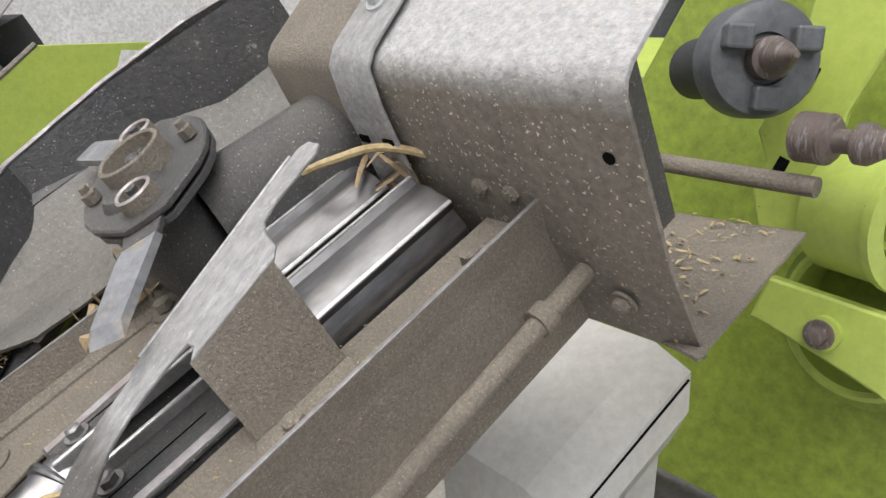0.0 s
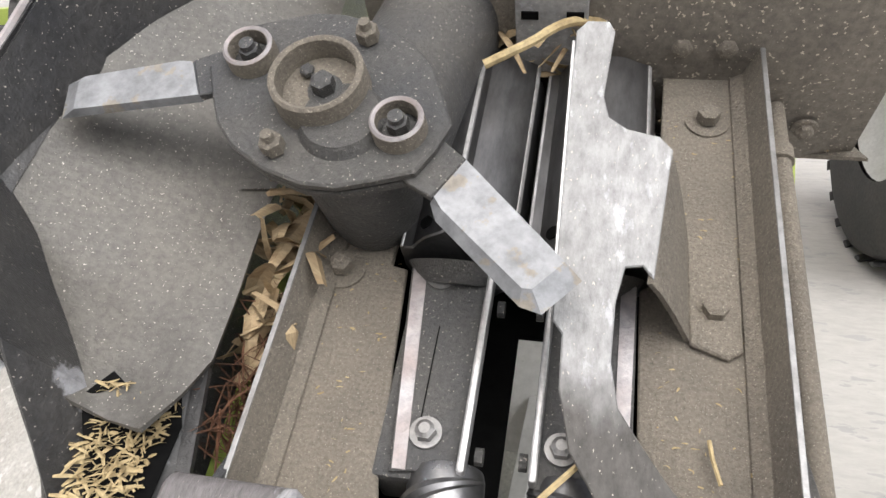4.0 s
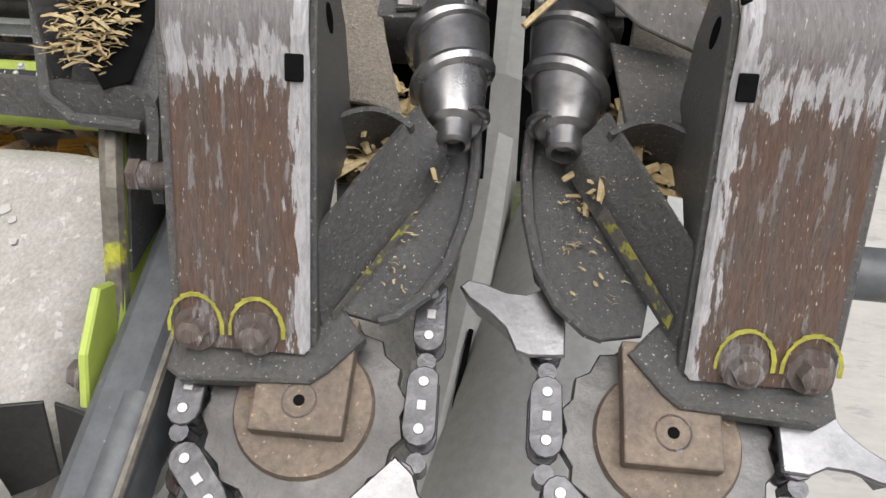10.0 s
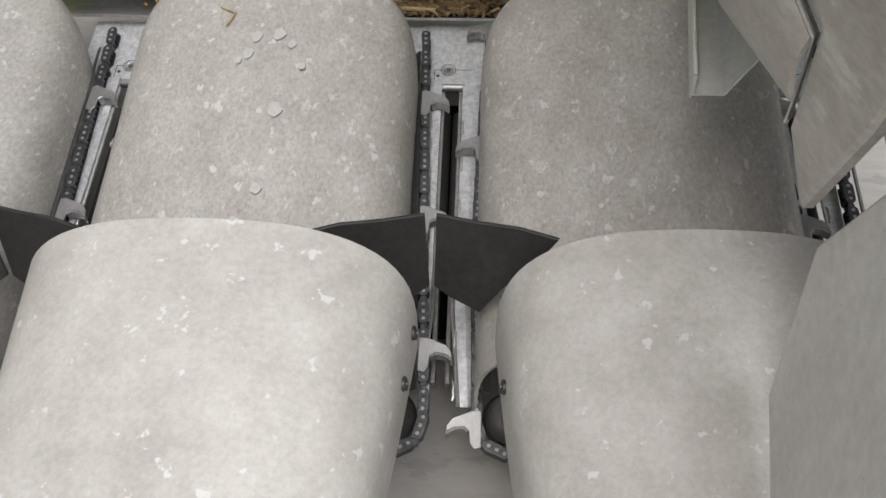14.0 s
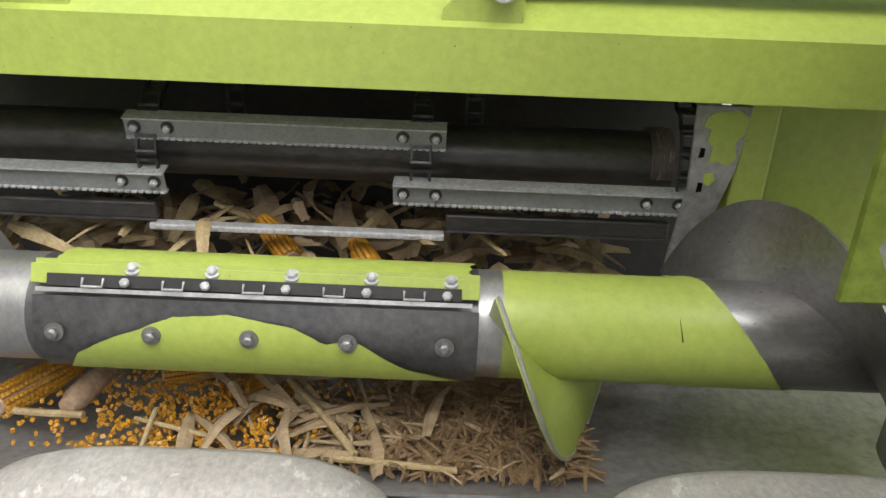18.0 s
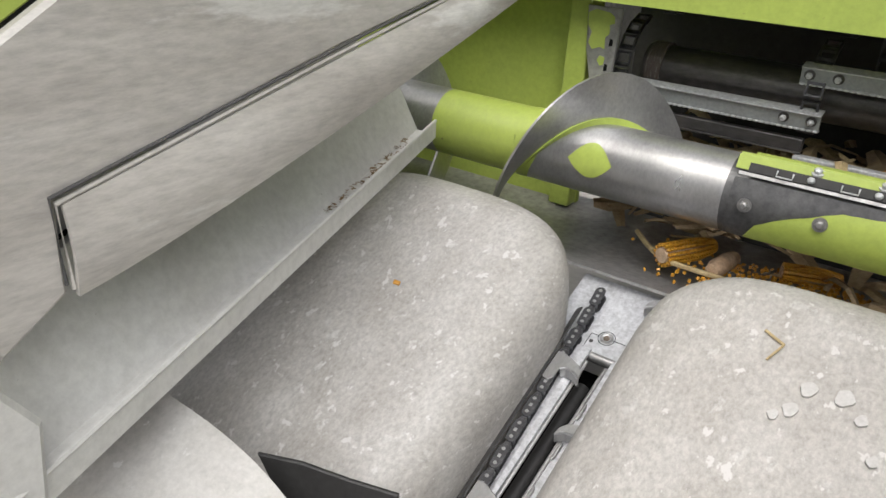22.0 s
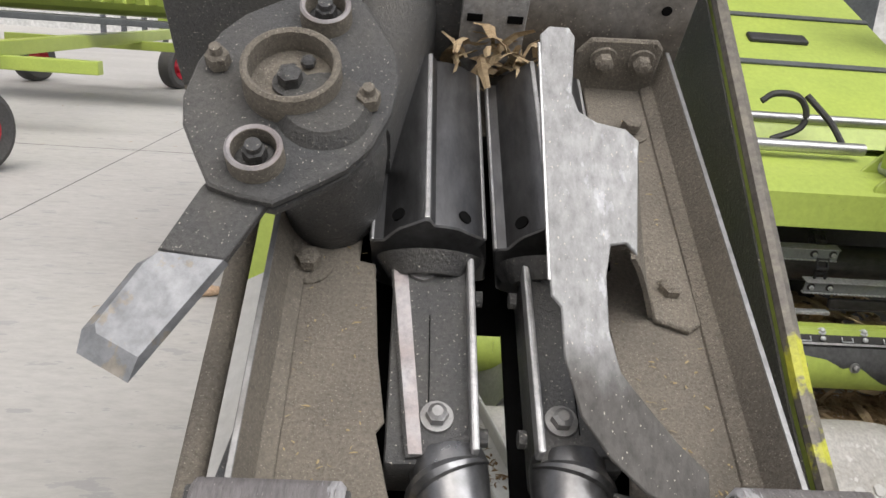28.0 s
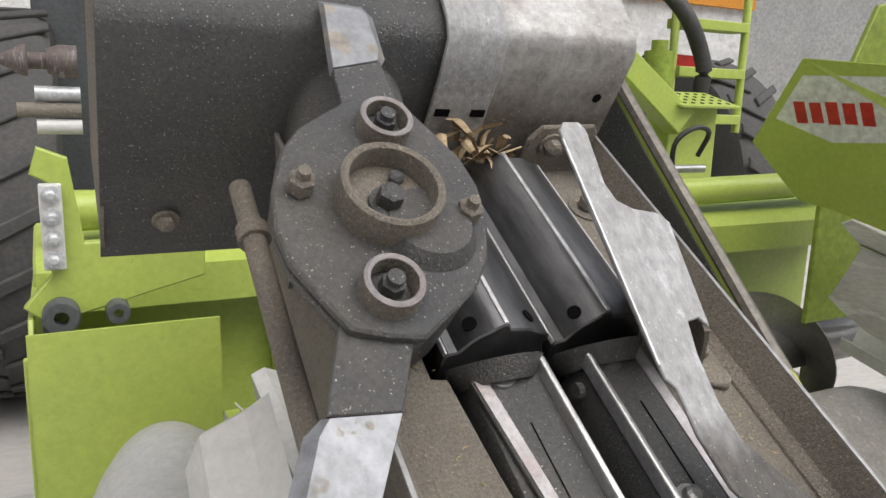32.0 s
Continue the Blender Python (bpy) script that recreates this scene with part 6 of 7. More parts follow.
b = B()
b.sheet(dish, 40, 18, 0.004)
part("dish", b, M_TRAY, hb, "dusty charcoal plastic floor", smooth=True)
b = B()
b.sheet(lambda a, c: (along(CREASE, a) + Vector((0, 0, 0.012))).lerp(along(RIM, a), c) + Vector((-0.010 * math.sin(math.pi * c), 0, 0.002 * noise.noise((a * 9, c * 4, 7)))), 40, 6, 0.005)
part("rim_wall", b, M_TRAYWALL, hb, "dark glossy rim wall with scuffed patches", smooth=True)
b = B()
b.tube([along(RIM, i / 24) for i in range(25)], 0.0036, 6)
part("rim_edge", b, M_WEAR, hb, "edge rubbed bare")
b = B()
b.sheet(lambda a, c: along([RIM[4], RIM[2], RIM[1], RIM[0], (-0.325, -0.06, 0.075), (-0.318, -0.115, -0.002)], a) + Vector((0.004, 0, -0.004)) + Vector((0.03, 0, -0.06 - 0.05 * (1 - a))) * c, 20, 2, 0.004)
part("outer_skirt", b, M_TRAYWALL, hb, "charcoal plastic outer side of the hood")
LEG = [(-0.322, -0.020, 0.070), (-0.236, 0.028, 0.031), (-0.232, -0.06, 0.004), (-0.250, -0.125, -0.016), (-0.318, -0.118, -0.006)]
b = B()
b.add(LEG + [(x, y, z - 0.006) for x, y, z in LEG], [(0, 1, 2, 3, 4), (9, 8, 7, 6, 5)] + [(i, (i + 1) % 5, 5 + (i + 1) % 5, 5 + i) for i in range(5)])
LEGM = Matrix(((1, 0, 0, 0), (0, 1, 0, 0), (-0.644, 0.342, 1, 0.031 - 0.644 * 0.236 - 0.342 * 0.028 + 0.004), (0, 0, 0, 1)))
lg_ = part("leg_sheet", b, M_TRAYWALL, hb, "dark lower end of the hood with a worn opening")
# Flat black patch: the recess is only painted on as shade.
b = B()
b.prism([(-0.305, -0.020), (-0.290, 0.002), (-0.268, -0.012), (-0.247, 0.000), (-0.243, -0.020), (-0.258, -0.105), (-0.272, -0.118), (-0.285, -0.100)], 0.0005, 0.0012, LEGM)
part("leg_opening_shade", b, M_SHADE, lg_)
b = B()
b.tube([(-0.322, -0.022, 0.076), (-0.321, -0.07, 0.040), (-0.316, -0.118, 0.0), (-0.30, -0.128, -0.012), (-0.25, -0.13, -0.014)], 0.005, 8)
part("leg_rim", b, M_DARK, lg_, smooth=True)
hg = part("hinge_bar", B().strip(bend([(-0.36, -0.118, -0.004), (-0.30, -0.120, -0.004), (-0.262, -0.120, -0.006), (-0.248, -0.126, -0.010), (-0.243, -0.140, -0.018), (-0.242, -0.165, -0.034)]), 0.028, (0, 0.5, 0.86), 0.008), M_DARK, hb, "bent flat steel hinge bar")
b = B()
b.cyl((-0.252, -0.160, -0.028), (-0.205, -0.160, -0.028), 0.010, seg=14)
b.cyl((-0.254, -0.160, -0.028), (-0.246, -0.160, -0.028), 0.012, seg=6)
part("hinge_bolt", b, M_RUST, hg)
# Lime sheet low in the gap, darkened in colour for the shade.
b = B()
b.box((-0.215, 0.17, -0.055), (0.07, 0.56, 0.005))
part("green_strip", b, M_DARKGREEN, hb, "lime green edge sheet with its shade in the paint colour")


# ---- litter ----
rng = random.Random(7)


def flake(b, p, L, w, az, el, tw, curl=0.15, m=None, seg=3):
    """A dry leaf strip."""
    d = Vector((math.cos(az) * math.cos(el), math.sin(az) * math.cos(el), math.sin(el)))
    side = d.cross(Vector((0, 0, 1)))
    if side.length < 0.1:
        side = Vector((1, 0, 0))
    side.normalize()
    up = side.cross(d)
    side = side * math.cos(tw) + up * math.sin(tw)
    up = side.cross(d)
    p = Vector(p)
    vs = []
    for i in range(seg + 1):
        t = i / seg
        ww = w * (0.35 + 0.65 * math.sin(math.pi * min(0.95, t + 0.12)))
        c = p + d * (L * (t - 0.5)) + up * (curl * L * (1 - (2 * t - 1) ** 2))
        vs += [c - side * ww / 2, c + up * ww * 0.18, c + side * ww / 2]
    fs = []
    for i in range(seg):
        for k in range(2):
            fs.append((3 * i + k, 3 * i + k + 1, 3 * i + 4 + k, 3 * i + 3 + k))
    b.add(vs, fs, m)


def heap(name, label, material, n, place, L, w, seed, el=0.5, parent=None):
    r = random.Random(seed)
    b = B()
    for _ in range(n):
        p = place(r)
        flake(b, p, r.uniform(*L), r.uniform(*w), r.uniform(0, 6.28), r.uniform(-el, el), r.uniform(-0.8, 0.8), r.uniform(-0.1, 0.25))
    ob = part(name, b, material, recalc=False)
    return tagged(ob, label, "litter", kind="stuff")


# husks and ears behind the auger, under the conveyor
heap("husk_litter", "dry maize husks heaped in the feed opening", M_HUSK, 420, lambda r: ((x := r.uniform(-0.62, 0.68)), r.uniform(0.40, 0.98), 0.50 + 0.17 * r.random() * (1 - abs(x) * 0.6)), (0.06, 0.20), (0.02, 0.055), 11)
heap("pale_husks", "pale husk leaves on the heap", M_STRAW, 60, lambda r: (r.uniform(-0.55, 0.62), r.uniform(0.42, 0.9), r.uniform(0.58, 0.69)), (0.07, 0.2), (0.012, 0.04), 12)
heap("chaff_litter", "brown chaff in front of the auger", M_CHAFF, 1700, lambda r: (min(0.53, (x := r.gauss(0.36, 0.10))), r.uniform(0.15, 0.42), 0.492 + 0.012 * r.random()), (0.02, 0.07), (0.003, 0.010), 13, 0.2)
heap("straw_bits", "pale straw bits in front of the auger", M_HUSK, 120, lambda r: (min(0.5, r.gauss(0.25, 0.13)), r.uniform(0.14, 0.42), r.uniform(0.495, 0.508)), (0.02, 0.07), (0.003, 0.010), 14, 0.15)
heap("husk_leaves", "husk leaves lying in the trough", M_HUSK, 26, lambda r: (r.gauss(0.1, 0.2), r.uniform(0.16, 0.42), r.uniform(0.50, 0.512)), (0.08, 0.2), (0.015, 0.035), 15, 0.1)
b = B()
r = random.Random(21)
for _ in range(900):
    x = r.gauss(-0.06, 0.12)
    y = r.uniform(0.18, 0.38)
    m = pose(x, y, 0.495 + 0.008 * r.random(), r.uniform(0, 360), r.uniform(0, 360), r.uniform(0, 360))
    b.box((0, 0, 0), (0.0072, 0.006, 0.004), m)
tagged(part("kernels", b, M_KERNEL), "loose yellow maize kernels in the trough", "kernels", kind="stuff")


def cob(p, rz, ry, L=0.14, r0=0.021, bare=False):
    m = pose(*p, 0, ry, rz)
    if bare:
        b = B()
        b.lathe([(0.0, -L / 2), (r0 * 0.7, -L / 2), (r0, -L / 4), (r0, L / 5), (r0 * 0.75, L / 2), (0, L / 2 + 0.006)], (0, 0, 0), (1, 0, 0), 16, m)
        return solo("bare_cob", b, M_COB, "pale husked maize cob stump", "cob", smooth=True, group="cobs")
    t = thing("maize_cob", "yellow maize cob with rows of kernels, partly husked", "cob", m, group="cobs")
    b = B()
    b.lathe([(0.0, -L / 2), (r0 * 0.75, -L / 2), (r0 * 0.85, 0), (r0 * 0.5, L / 2), (0, L / 2 + 0.004)], (0, 0, 0), (1, 0, 0), 12)
    part("core", b, M_COB, t)
    b = B()
    for i in range(19):
        x = lerp(-L / 2 + 0.006, L / 2 - 0.004, i / 18)
        rr = r0 * (1.0 if x < 0 else 1 - 0.45 * (x / (L / 2)) ** 2)
        for k in range(14):
            a = 2 * math.pi * k / 14
            b.box((x, rr * math.cos(a), rr * math.sin(a)), (0.0066, 0.0076, 0.007), rot=Matrix.Rotation(a, 4, "X"), bevel=0.0014)
    tagged(part("grain_coat", b, M_KERNEL, t), "rows of yellow kernels", kind="stuff")
    return t


cob((-0.345, 0.315, 0.515), 62, 0, 0.15, 0.023)
cob((-0.262, 0.30, 0.515), 80, 0, 0.10, 0.02, True)
cob((-0.10, 0.37, 0.515), 20, 0, 0.12, 0.017)
cob((-0.01, 0.60, 0.66), 130, -20, 0.12)
cob((0.17, 0.55, 0.64), 120, -20, 0.13)
cob((0.10, 0.47, 0.59), 75, 0, 0.12, 0.024, True)
cob((0.30, 0.47, 0.59), 100, 0, 0.12, 0.022, True)
cob((-0.36, 0.52, 0.62), 60, 0, 0.12, 0.022, True)
# long straws
for pts, rr in (([(-0.48, 0.36, 0.505), (-0.42, 0.29, 0.507), (-0.36, 0.25, 0.507), (-0.24, 0.24, 0.51)], 0.006), ([(0.06, 0.34, 0.52), (0.14, 0.24, 0.518), (0.19, 0.17, 0.512)], 0.006),
                ([(-0.16, 0.24, 0.508), (-0.02, 0.20, 0.508)], 0.004), ([(0.16, 0.165, 0.51), (0.34, 0.15, 0.508)], 0.005), ([(-0.13, 0.25, 0.52), (-0.125, 0.17, 0.508)], 0.004)):
    b = B()
    b.tube(bend(pts) if len(pts) > 2 else pts, rr, 7)
    solo("maize_stalk", b, M_STRAW, "dry pale maize stalk lying in the trough", "stalk", smooth=True, group="stalks")
b = B()
b.tube([(-0.085, -0.125, 0.622), (-0.053, -0.139, 0.6155)], 0.0024, 6)
b.tube([(-0.053, -0.139, 0.6155), (-0.066, -0.172, 0.601)], 0.002, 6)
solo("bent_straw", b, M_STRAW, "bent bit of straw on the middle hood", "straw")
b = B()
b.box((-0.662, -0.305, 0.570), (0.013, 0.009, 0.005), rot=pose(0, 0, 0, 25, 10, 20), bevel=0.002)
solo("kernel", b, M_KERNEL, "single maize kernel on the grey hood", "kernel")

for x, y, z, r_ in ((0.0, -0.192, 0.5875, 0.011), (0.045, -0.186, 0.5905, 0.012), (0.073, -0.207, 0.579, 0.008), (-0.012, -0.228, 0.568, 0.010), (-0.03, -0.243, 0.5605, 0.007), (0.058, -0.345, 0.509, 0.013), (0.045, -0.50, 0.4335, 0.010), (0.015, -0.56, 0.404, 0.008), (0.10, -0.255, 0.5555, 0.007)):
    b = B()
    b.prism([(r_ * (1 + 0.18 * math.sin(3 * q + 40 * x)) * math.cos(q), 1.15 * r_ * (1 + 0.15 * math.cos(2 * q + 9 * y)) * math.sin(q)) for q in (2 * math.pi * i / 14 for i in range(14))], -0.004, 0.0012, pose(x, y, z + 0.0015, 27.6, 0, 0))
    solo("pale_splash", b, M_SPLASH, "pale dried splash on the middle hood", "splash", group="splashes")

# litter on the folded units
for U, sd in ((UNIT_R, 31), (UNIT_L, 41)):
    def at(u0, u1, v0, v1, w0, w1, U=U):
        return lambda r: U @ Vector((r.uniform(u0, u1), r.uniform(v0, v1), r.uniform(w0, w1)))

    heap("stalk_litter", "broken stalk bits packed behind the bracket", M_STRAW, 130, at(-0.115, -0.06, -0.15, -0.07, -0.05, -0.02), (0.02, 0.06), (0.004, 0.012), sd, 0.4)
    heap("stalk_litter", "broken stalk bits packed behind the bracket", M_STRAW, 110, at(0.06, 0.115, -0.15, -0.07, -0.05, -0.02), (0.02, 0.06), (0.004, 0.012), sd + 1, 0.4)
    heap("chaff_litter", "chaff on the base plates", M_STRAW, 40, at(-0.09, -0.05, -0.23, -0.15, -0.037, -0.034), (0.003, 0.008), (0.001, 0.0025), sd + 2, 0.1)
    heap("chaff_litter", "chaff on the base plates", M_STRAW, 40, at(0.04, 0.09, -0.23, -0.15, -0.037, -0.034), (0.003, 0.008), (0.001, 0.0025), sd + 3, 0.1)
    heap("husk_tuft", "dry leaf bits caught behind the rolls", M_HUSK, 45, at(-0.05, 0.05, 0.38, 0.425, 0.0, 0.06), (0.02, 0.07), (0.006, 0.016), sd + 4, 0.9)
    heap("fine_chaff", "fine pale chaff scattered on the deck plates", M_STRAW, 130, at(-0.19, -0.11, -0.09, 0.36, 0.001, 0.002), (0.002, 0.007), (0.001, 0.002), sd + 5, 0.05)
    heap("fine_chaff", "fine pale chaff scattered on the deck plates", M_STRAW, 130, at(0.10, 0.19, -0.09, 0.36, 0.001, 0.002), (0.002, 0.007), (0.001, 0.002), sd + 6, 0.05)
    heap("sawdust", "coarse brown chaff beside the sprocket", M_CHAFF, 60, at(-0.145, -0.115, -0.31, -0.27, -0.05, -0.046), (0.004, 0.01), (0.002, 0.004), sd + 7, 0.2)
b = B()
b.tube(bend([UNIT_R @ Vector(p) for p in ((-0.06, 0.325, 0.080), (-0.023, 0.345, 0.088), (0.015, 0.385, 0.082), (0.077, 0.430, 0.040))]), 0.0045, 8)
solo("dry_stalk", b, M_STRAW, "dry pale stalk caught across the rolls", "stalk", smooth=True)
for U, pts in ((UNIT_R, ((0.008, -0.06, 0.03), (0.03, -0.035, 0.035), (0.055, -0.005, 0.03))), (UNIT_R, ((0.145, -0.005, 0.008), (0.14, 0.012, 0.0085), (0.138, 0.026, 0.008)))):
    b = B()
    b.tube([U @ Vector(p) for p in pts], 0.0024 if pts[0][0] < 0.1 else 0.0017, 6)
    solo("straw", b, M_STRAW, "short piece of straw on the row unit", "straw", group="straws")
heap("chaff_nest", "chaff packed in the lower opening of the hollow hood", M_STRAW, 420, lambda r: UNIT_R @ (LEGM @ Vector(((t := r.random()) * -0.02 + r.uniform(-0.295, -0.245) * (1 - 0.35 * t) - 0.093 * t, lerp(-0.004, -0.108, t), r.uniform(0.001, 0.003)))), (0.006, 0.022), (0.0012, 0.004), 51, 0.3)
heap("husk_bunch", "torn dry husks hanging between hood and rail", M_HUSK, 46, lambda r: UNIT_R @ Vector((r.uniform(-0.232, -0.200), r.uniform(0.06, 0.25), r.uniform(-0.02, 0.035))), (0.04, 0.10), (0.008, 0.022), 52, 1.0)
heap("rootlets", "dark brown roots hanging below the husks", M_ROOT, 220, lambda r: UNIT_R @ Vector((r.uniform(-0.230, -0.200), r.uniform(-0.03, 0.12), r.uniform(-0.045, 0.005))), (0.03, 0.07), (0.001, 0.003), 53, 1.2)
heap("tray_litter", "dark leaf litter in the tray", M_CHAFF, 200, lambda r: ((lambda t: (lerp(-0.743, -0.825, t) - 0.02 - 0.05 * r.random(), lerp(-0.35, -0.02, t), lerp(0.681, 0.724, t)))(r.random())), (0.005, 0.02), (0.002, 0.006), 54, 0.3)

# ---- combine behind the header ----
comb = thing("combine_harvester", "lime green combine harvester front with large tyres and ladder", "combine")
for x, s in ((-1.53, -1), (2.75, 1)):
    b = B()
    R0 = 0.92
    b.lathe([(0.50, -0.24), (0.56, -0.26), (0.80, -0.27), (0.87, -0.25), (R0 - 0.03, -0.20), (R0 - 0.02, 0.20), (0.87, 0.25), (0.80, 0.27), (0.56, 0.26), (0.50, 0.24)], (x, 2.75, R0), (1, 0, 0), 64)
    ty = part("tyre", b, M_TYRE, comb, "large worn tractor tyre with angled lugs", smooth=True)
    lg = B()
    lg.prism([(0.0, -0.03), (0.25, 0.10), (0.25, 0.16), (0.0, 0.035)], 0.0, 0.022, bevel=0.006)
    l0 = None
    for k in range(26):
        for sd in (-1, 1):
            a = 2 * math.pi * (k + 0.5 * (sd > 0)) / 26
            m = pose(x, 2.75, R0) @ Matrix.Rotation(a, 4, "X") @ Matrix.Translation((0, 0, R0 - 0.025)) @ Matrix.Diagonal((sd, 1, 1, 1))
            if l0 is None:
                l0 = part("tread_lug", lg, M_TYRE, ty)
                l0.matrix_basis = m
            else:
                shared(l0, "tread_lug", ty, m)
    b = B()
    b.lathe([(0.0, -0.05), (0.2, -0.05), (0.42, -0.12), (0.50, -0.22), (0.51, 0.22), (0.42, 0.12), (0.2, 0.05), (0, 0.05)], (x, 2.75, R0), (1, 0, 0), 40)
    part("rim", b, M_HOODW, comb, "pale steel wheel rim", smooth=True)
b = B()
b.prism([(0.75, 1.17), (0.80, 1.24), (1.9, 1.75), (2.6, 1.75), (2.6, 0.9), (1.1, 0.9), (1.06, 1.14)], -0.62, 0.80, axis="x", bevel=0.01)
fh = part("feeder_house", b, M_GREEN, comb, "lime green feeder house")
for z in (0.30, 0.62):
    b = B()
    b.box((0.09, 0.80 + 1.1 * z, 1.245 + 0.51 * z), (1.40, 0.03, 0.006), rot=pose(0, 0, 0, 24.9, 0, 0))
    part("grey_stripe", b, M_FRAME, fh)
b = B()
b.box((0.36, 1.30, 1.478), (0.22, 0.06, 0.02), rot=pose(0, 0, 0, 24.9, 0, 0), bevel=0.008)
part("black_handle", b, M_BLACK, fh, "black recessed handle")
b = B()
b.cyl((-0.9, 0.80, 1.245), (1.0, 0.80, 1.245), 0.016, seg=14)
part("cross_rod", b, M_BRIGHT, fh, "bright steel rod", smooth=True)
b = B()
b.tube(bend([(-0.55, 0.58, 1.16), (-0.57, 0.62, 1.30), (-0.50, 0.68, 1.38), (-0.40, 0.72, 1.36), (-0.36, 0.74, 1.26), (-0.45, 0.70, 1.18)]), 0.010, 10)
part("hydraulic_hose", b, M_BLACK, comb, "black hydraulic hose", smooth=True)
for pts in (((0.22, 0.75, 1.32), (0.28, 0.70, 1.25), (0.31, 0.66, 1.19)), ((-0.24, 0.72, 1.30), (-0.245, 0.68, 1.24), (-0.25, 0.64, 1.19)), ((0.06, 0.70, 1.30), (0.097, 0.70, 1.324), (0.165, 0.70, 1.319), (0.20, 0.70, 1.277), (0.19, 0.70, 1.227), (0.11, 0.70, 1.19))):
    b = B()
    b.tube(bend(pts), 0.010, 8)
    part("hydraulic_hose", b, M_BLACK, comb, "black hydraulic hose", smooth=True)
b = B()
b.box((0.1, 2.9, 1.5), (2.9, 0.5, 1.6), bevel=0.03)
part("front_body", b, M_FRAME, comb, "dark machine body under the cab")
b = B()
b.box((0.1, 2.6, 2.6), (1.9, 1.0, 0.9), bevel=0.06)
part("cab_base", b, M_BLACK, comb)
for x in (1.55, 2.05):
    b = B()
    b.tube([(x, 1.6, 1.35), (x, 1.6, 2.3), (x, 1.75, 2.6)], 0.022, 10)
    part("ladder_rail", b, M_GREEN, comb, smooth=True)
for k in range(5):
    b = B()
    b.box((1.80, 1.62, 1.42 + 0.24 * k), (0.47, 0.12, 0.05), bevel=0.004)
    part("ladder_step", b, M_GREEN, comb)
b = B()
b.prism([(0.62, 1.78), (0.70, 1.86), (1.28, 1.46), (1.20, 1.36)], 1.15, 1.25, axis="y", bevel=0.006)
part("side_strut", b, M_GREEN, comb)
b = B()
b.cyl((1.32, 1.45, 1.45), (1.32, 1.45, 1.74), 0.07, seg=20)
b.cyl((1.32, 1.45, 1.74), (1.32, 1.45, 1.79), 0.04, seg=16)
part("filter_can", b, M_DARKGREEN, comb, smooth=True)
b = B()
b.box((1.35, 1.23, 1.515), (0.36, 0.24, 0.012), rot=pose(0, 0, 0, 15, 0, 0), bevel=0.003)
pt = part("perforated_step", b, M_GREEN, comb)
for i in range(6):
    for k in range(4):
        b = B() if (i, k) == (0, 0) else None
        if b:
            b.cyl((0, 0, 0), (0, 0, 0.014), 0.010, seg=10)
            h0 = part("step_hole", b, M_BLACK, pt)
            h0.matrix_basis = pose(1.215, 1.155, 1.490, 15, 0, 0)
        else:
            shared(h0, "step_hole", pt, pose(1.215 + 0.054 * i, 1.155 + 0.050 * k, 1.490 + 0.0134 * k, 15, 0, 0))

# end of the header beside the gear cover: sheet box with couplings
ef = thing("header_end", "lime green header end box with couplings and bolts", "header end")
b = B()
b.prism([(0.10, 0.45), (0.10, 0.98), (0.16, 1.06), (0.60, 1.06), (0.60, 0.40), (0.2, 0.40)], -1.345, -1.335, axis="x", bevel=0.002)
part("side_panel", b, M_GREEN, ef)
b = B()
b.box((-1.18, 0.062, 0.76), (0.33, 0.008, 0.60))
part("back_panel", b, M_GREEN, ef)
b = B()
b.prism([(-1.35, 1.08), (-1.31, 1.045), (-1.02, 1.12), (-1.02, 1.20), (-1.24, 1.20), (-1.26, 1.36), (-1.31, 1.38), (-1.325, 1.33), (-1.29, 1.31), (-1.30, 1.14)], 0.17, 0.20, axis="y", bevel=0.003)
part("bracket", b, M_GREEN, ef)
b = B()
b.box((-1.33, 0.12, 0.72), (0.05, 0.02, 0.56), bevel=0.004)
part("flange", b, M_GREEN, ef)
b = B()
b.box((-1.292, 0.155, 1.235), (0.038, 0.02, 0.16), bevel=0.003)
part("bolt_plate", b, M_HOODW, ef, "pale plate with a row of bolts")
for k in range(4):
    b = B()
    hexbolt(b, (-1.292, 0.145, 1.175 + 0.040 * k), (0, -1, 0), 0.0115, 0.012)
    part("plate_bolt", b, M_GALV, ef)
for x, r_ in ((-1.288, 0.033), (-1.19, 0.022)):
    b = B()
    b.lathe([(0.4 * r_, 0.03), (0.4 * r_, 0.0), (r_ * 0.9, 0.0), (r_, 0.006), (r_, 0.05)], (x, 0.13, 1.065), (0, 1, 0), 24)
    part("round_boss", b, M_FRAME, ef, smooth=True)
for z, L, mt in ((1.445, 0.10, M_DUSTY), (1.415, 0.07, M_HOODW), (1.475, 0.07, M_GALV)):
    b = B()
    b.cyl((-1.23, 0.20, z), (-1.235 - L, 0.20, z), 0.014, seg=14)
    part("coupling_shaft", b, mt, ef, smooth=True)
b = B()
b.lathe([(0.0, 0.10), (0.008, 0.095), (0.028, 0.06), (0.028, 0.052), (0.015, 0.05), (0.015, 0.02), (0.022, 0.02), (0.03, 0.0), (0.03, -0.03)], (-1.262, 0.20, 1.533), (-1, 0, 0), 20)
part("cone_tip", b, M_RUST, ef, "rusty conical coupling tip", smooth=True)
b = B()
b.prism([(-0.05, 0.60), (0.055, 0.72), (0.055, 0.70), (-0.05, 0.58)], -1.33, -1.02, axis="x")
part("sloping_sheet", b, M_GREEN, ef)

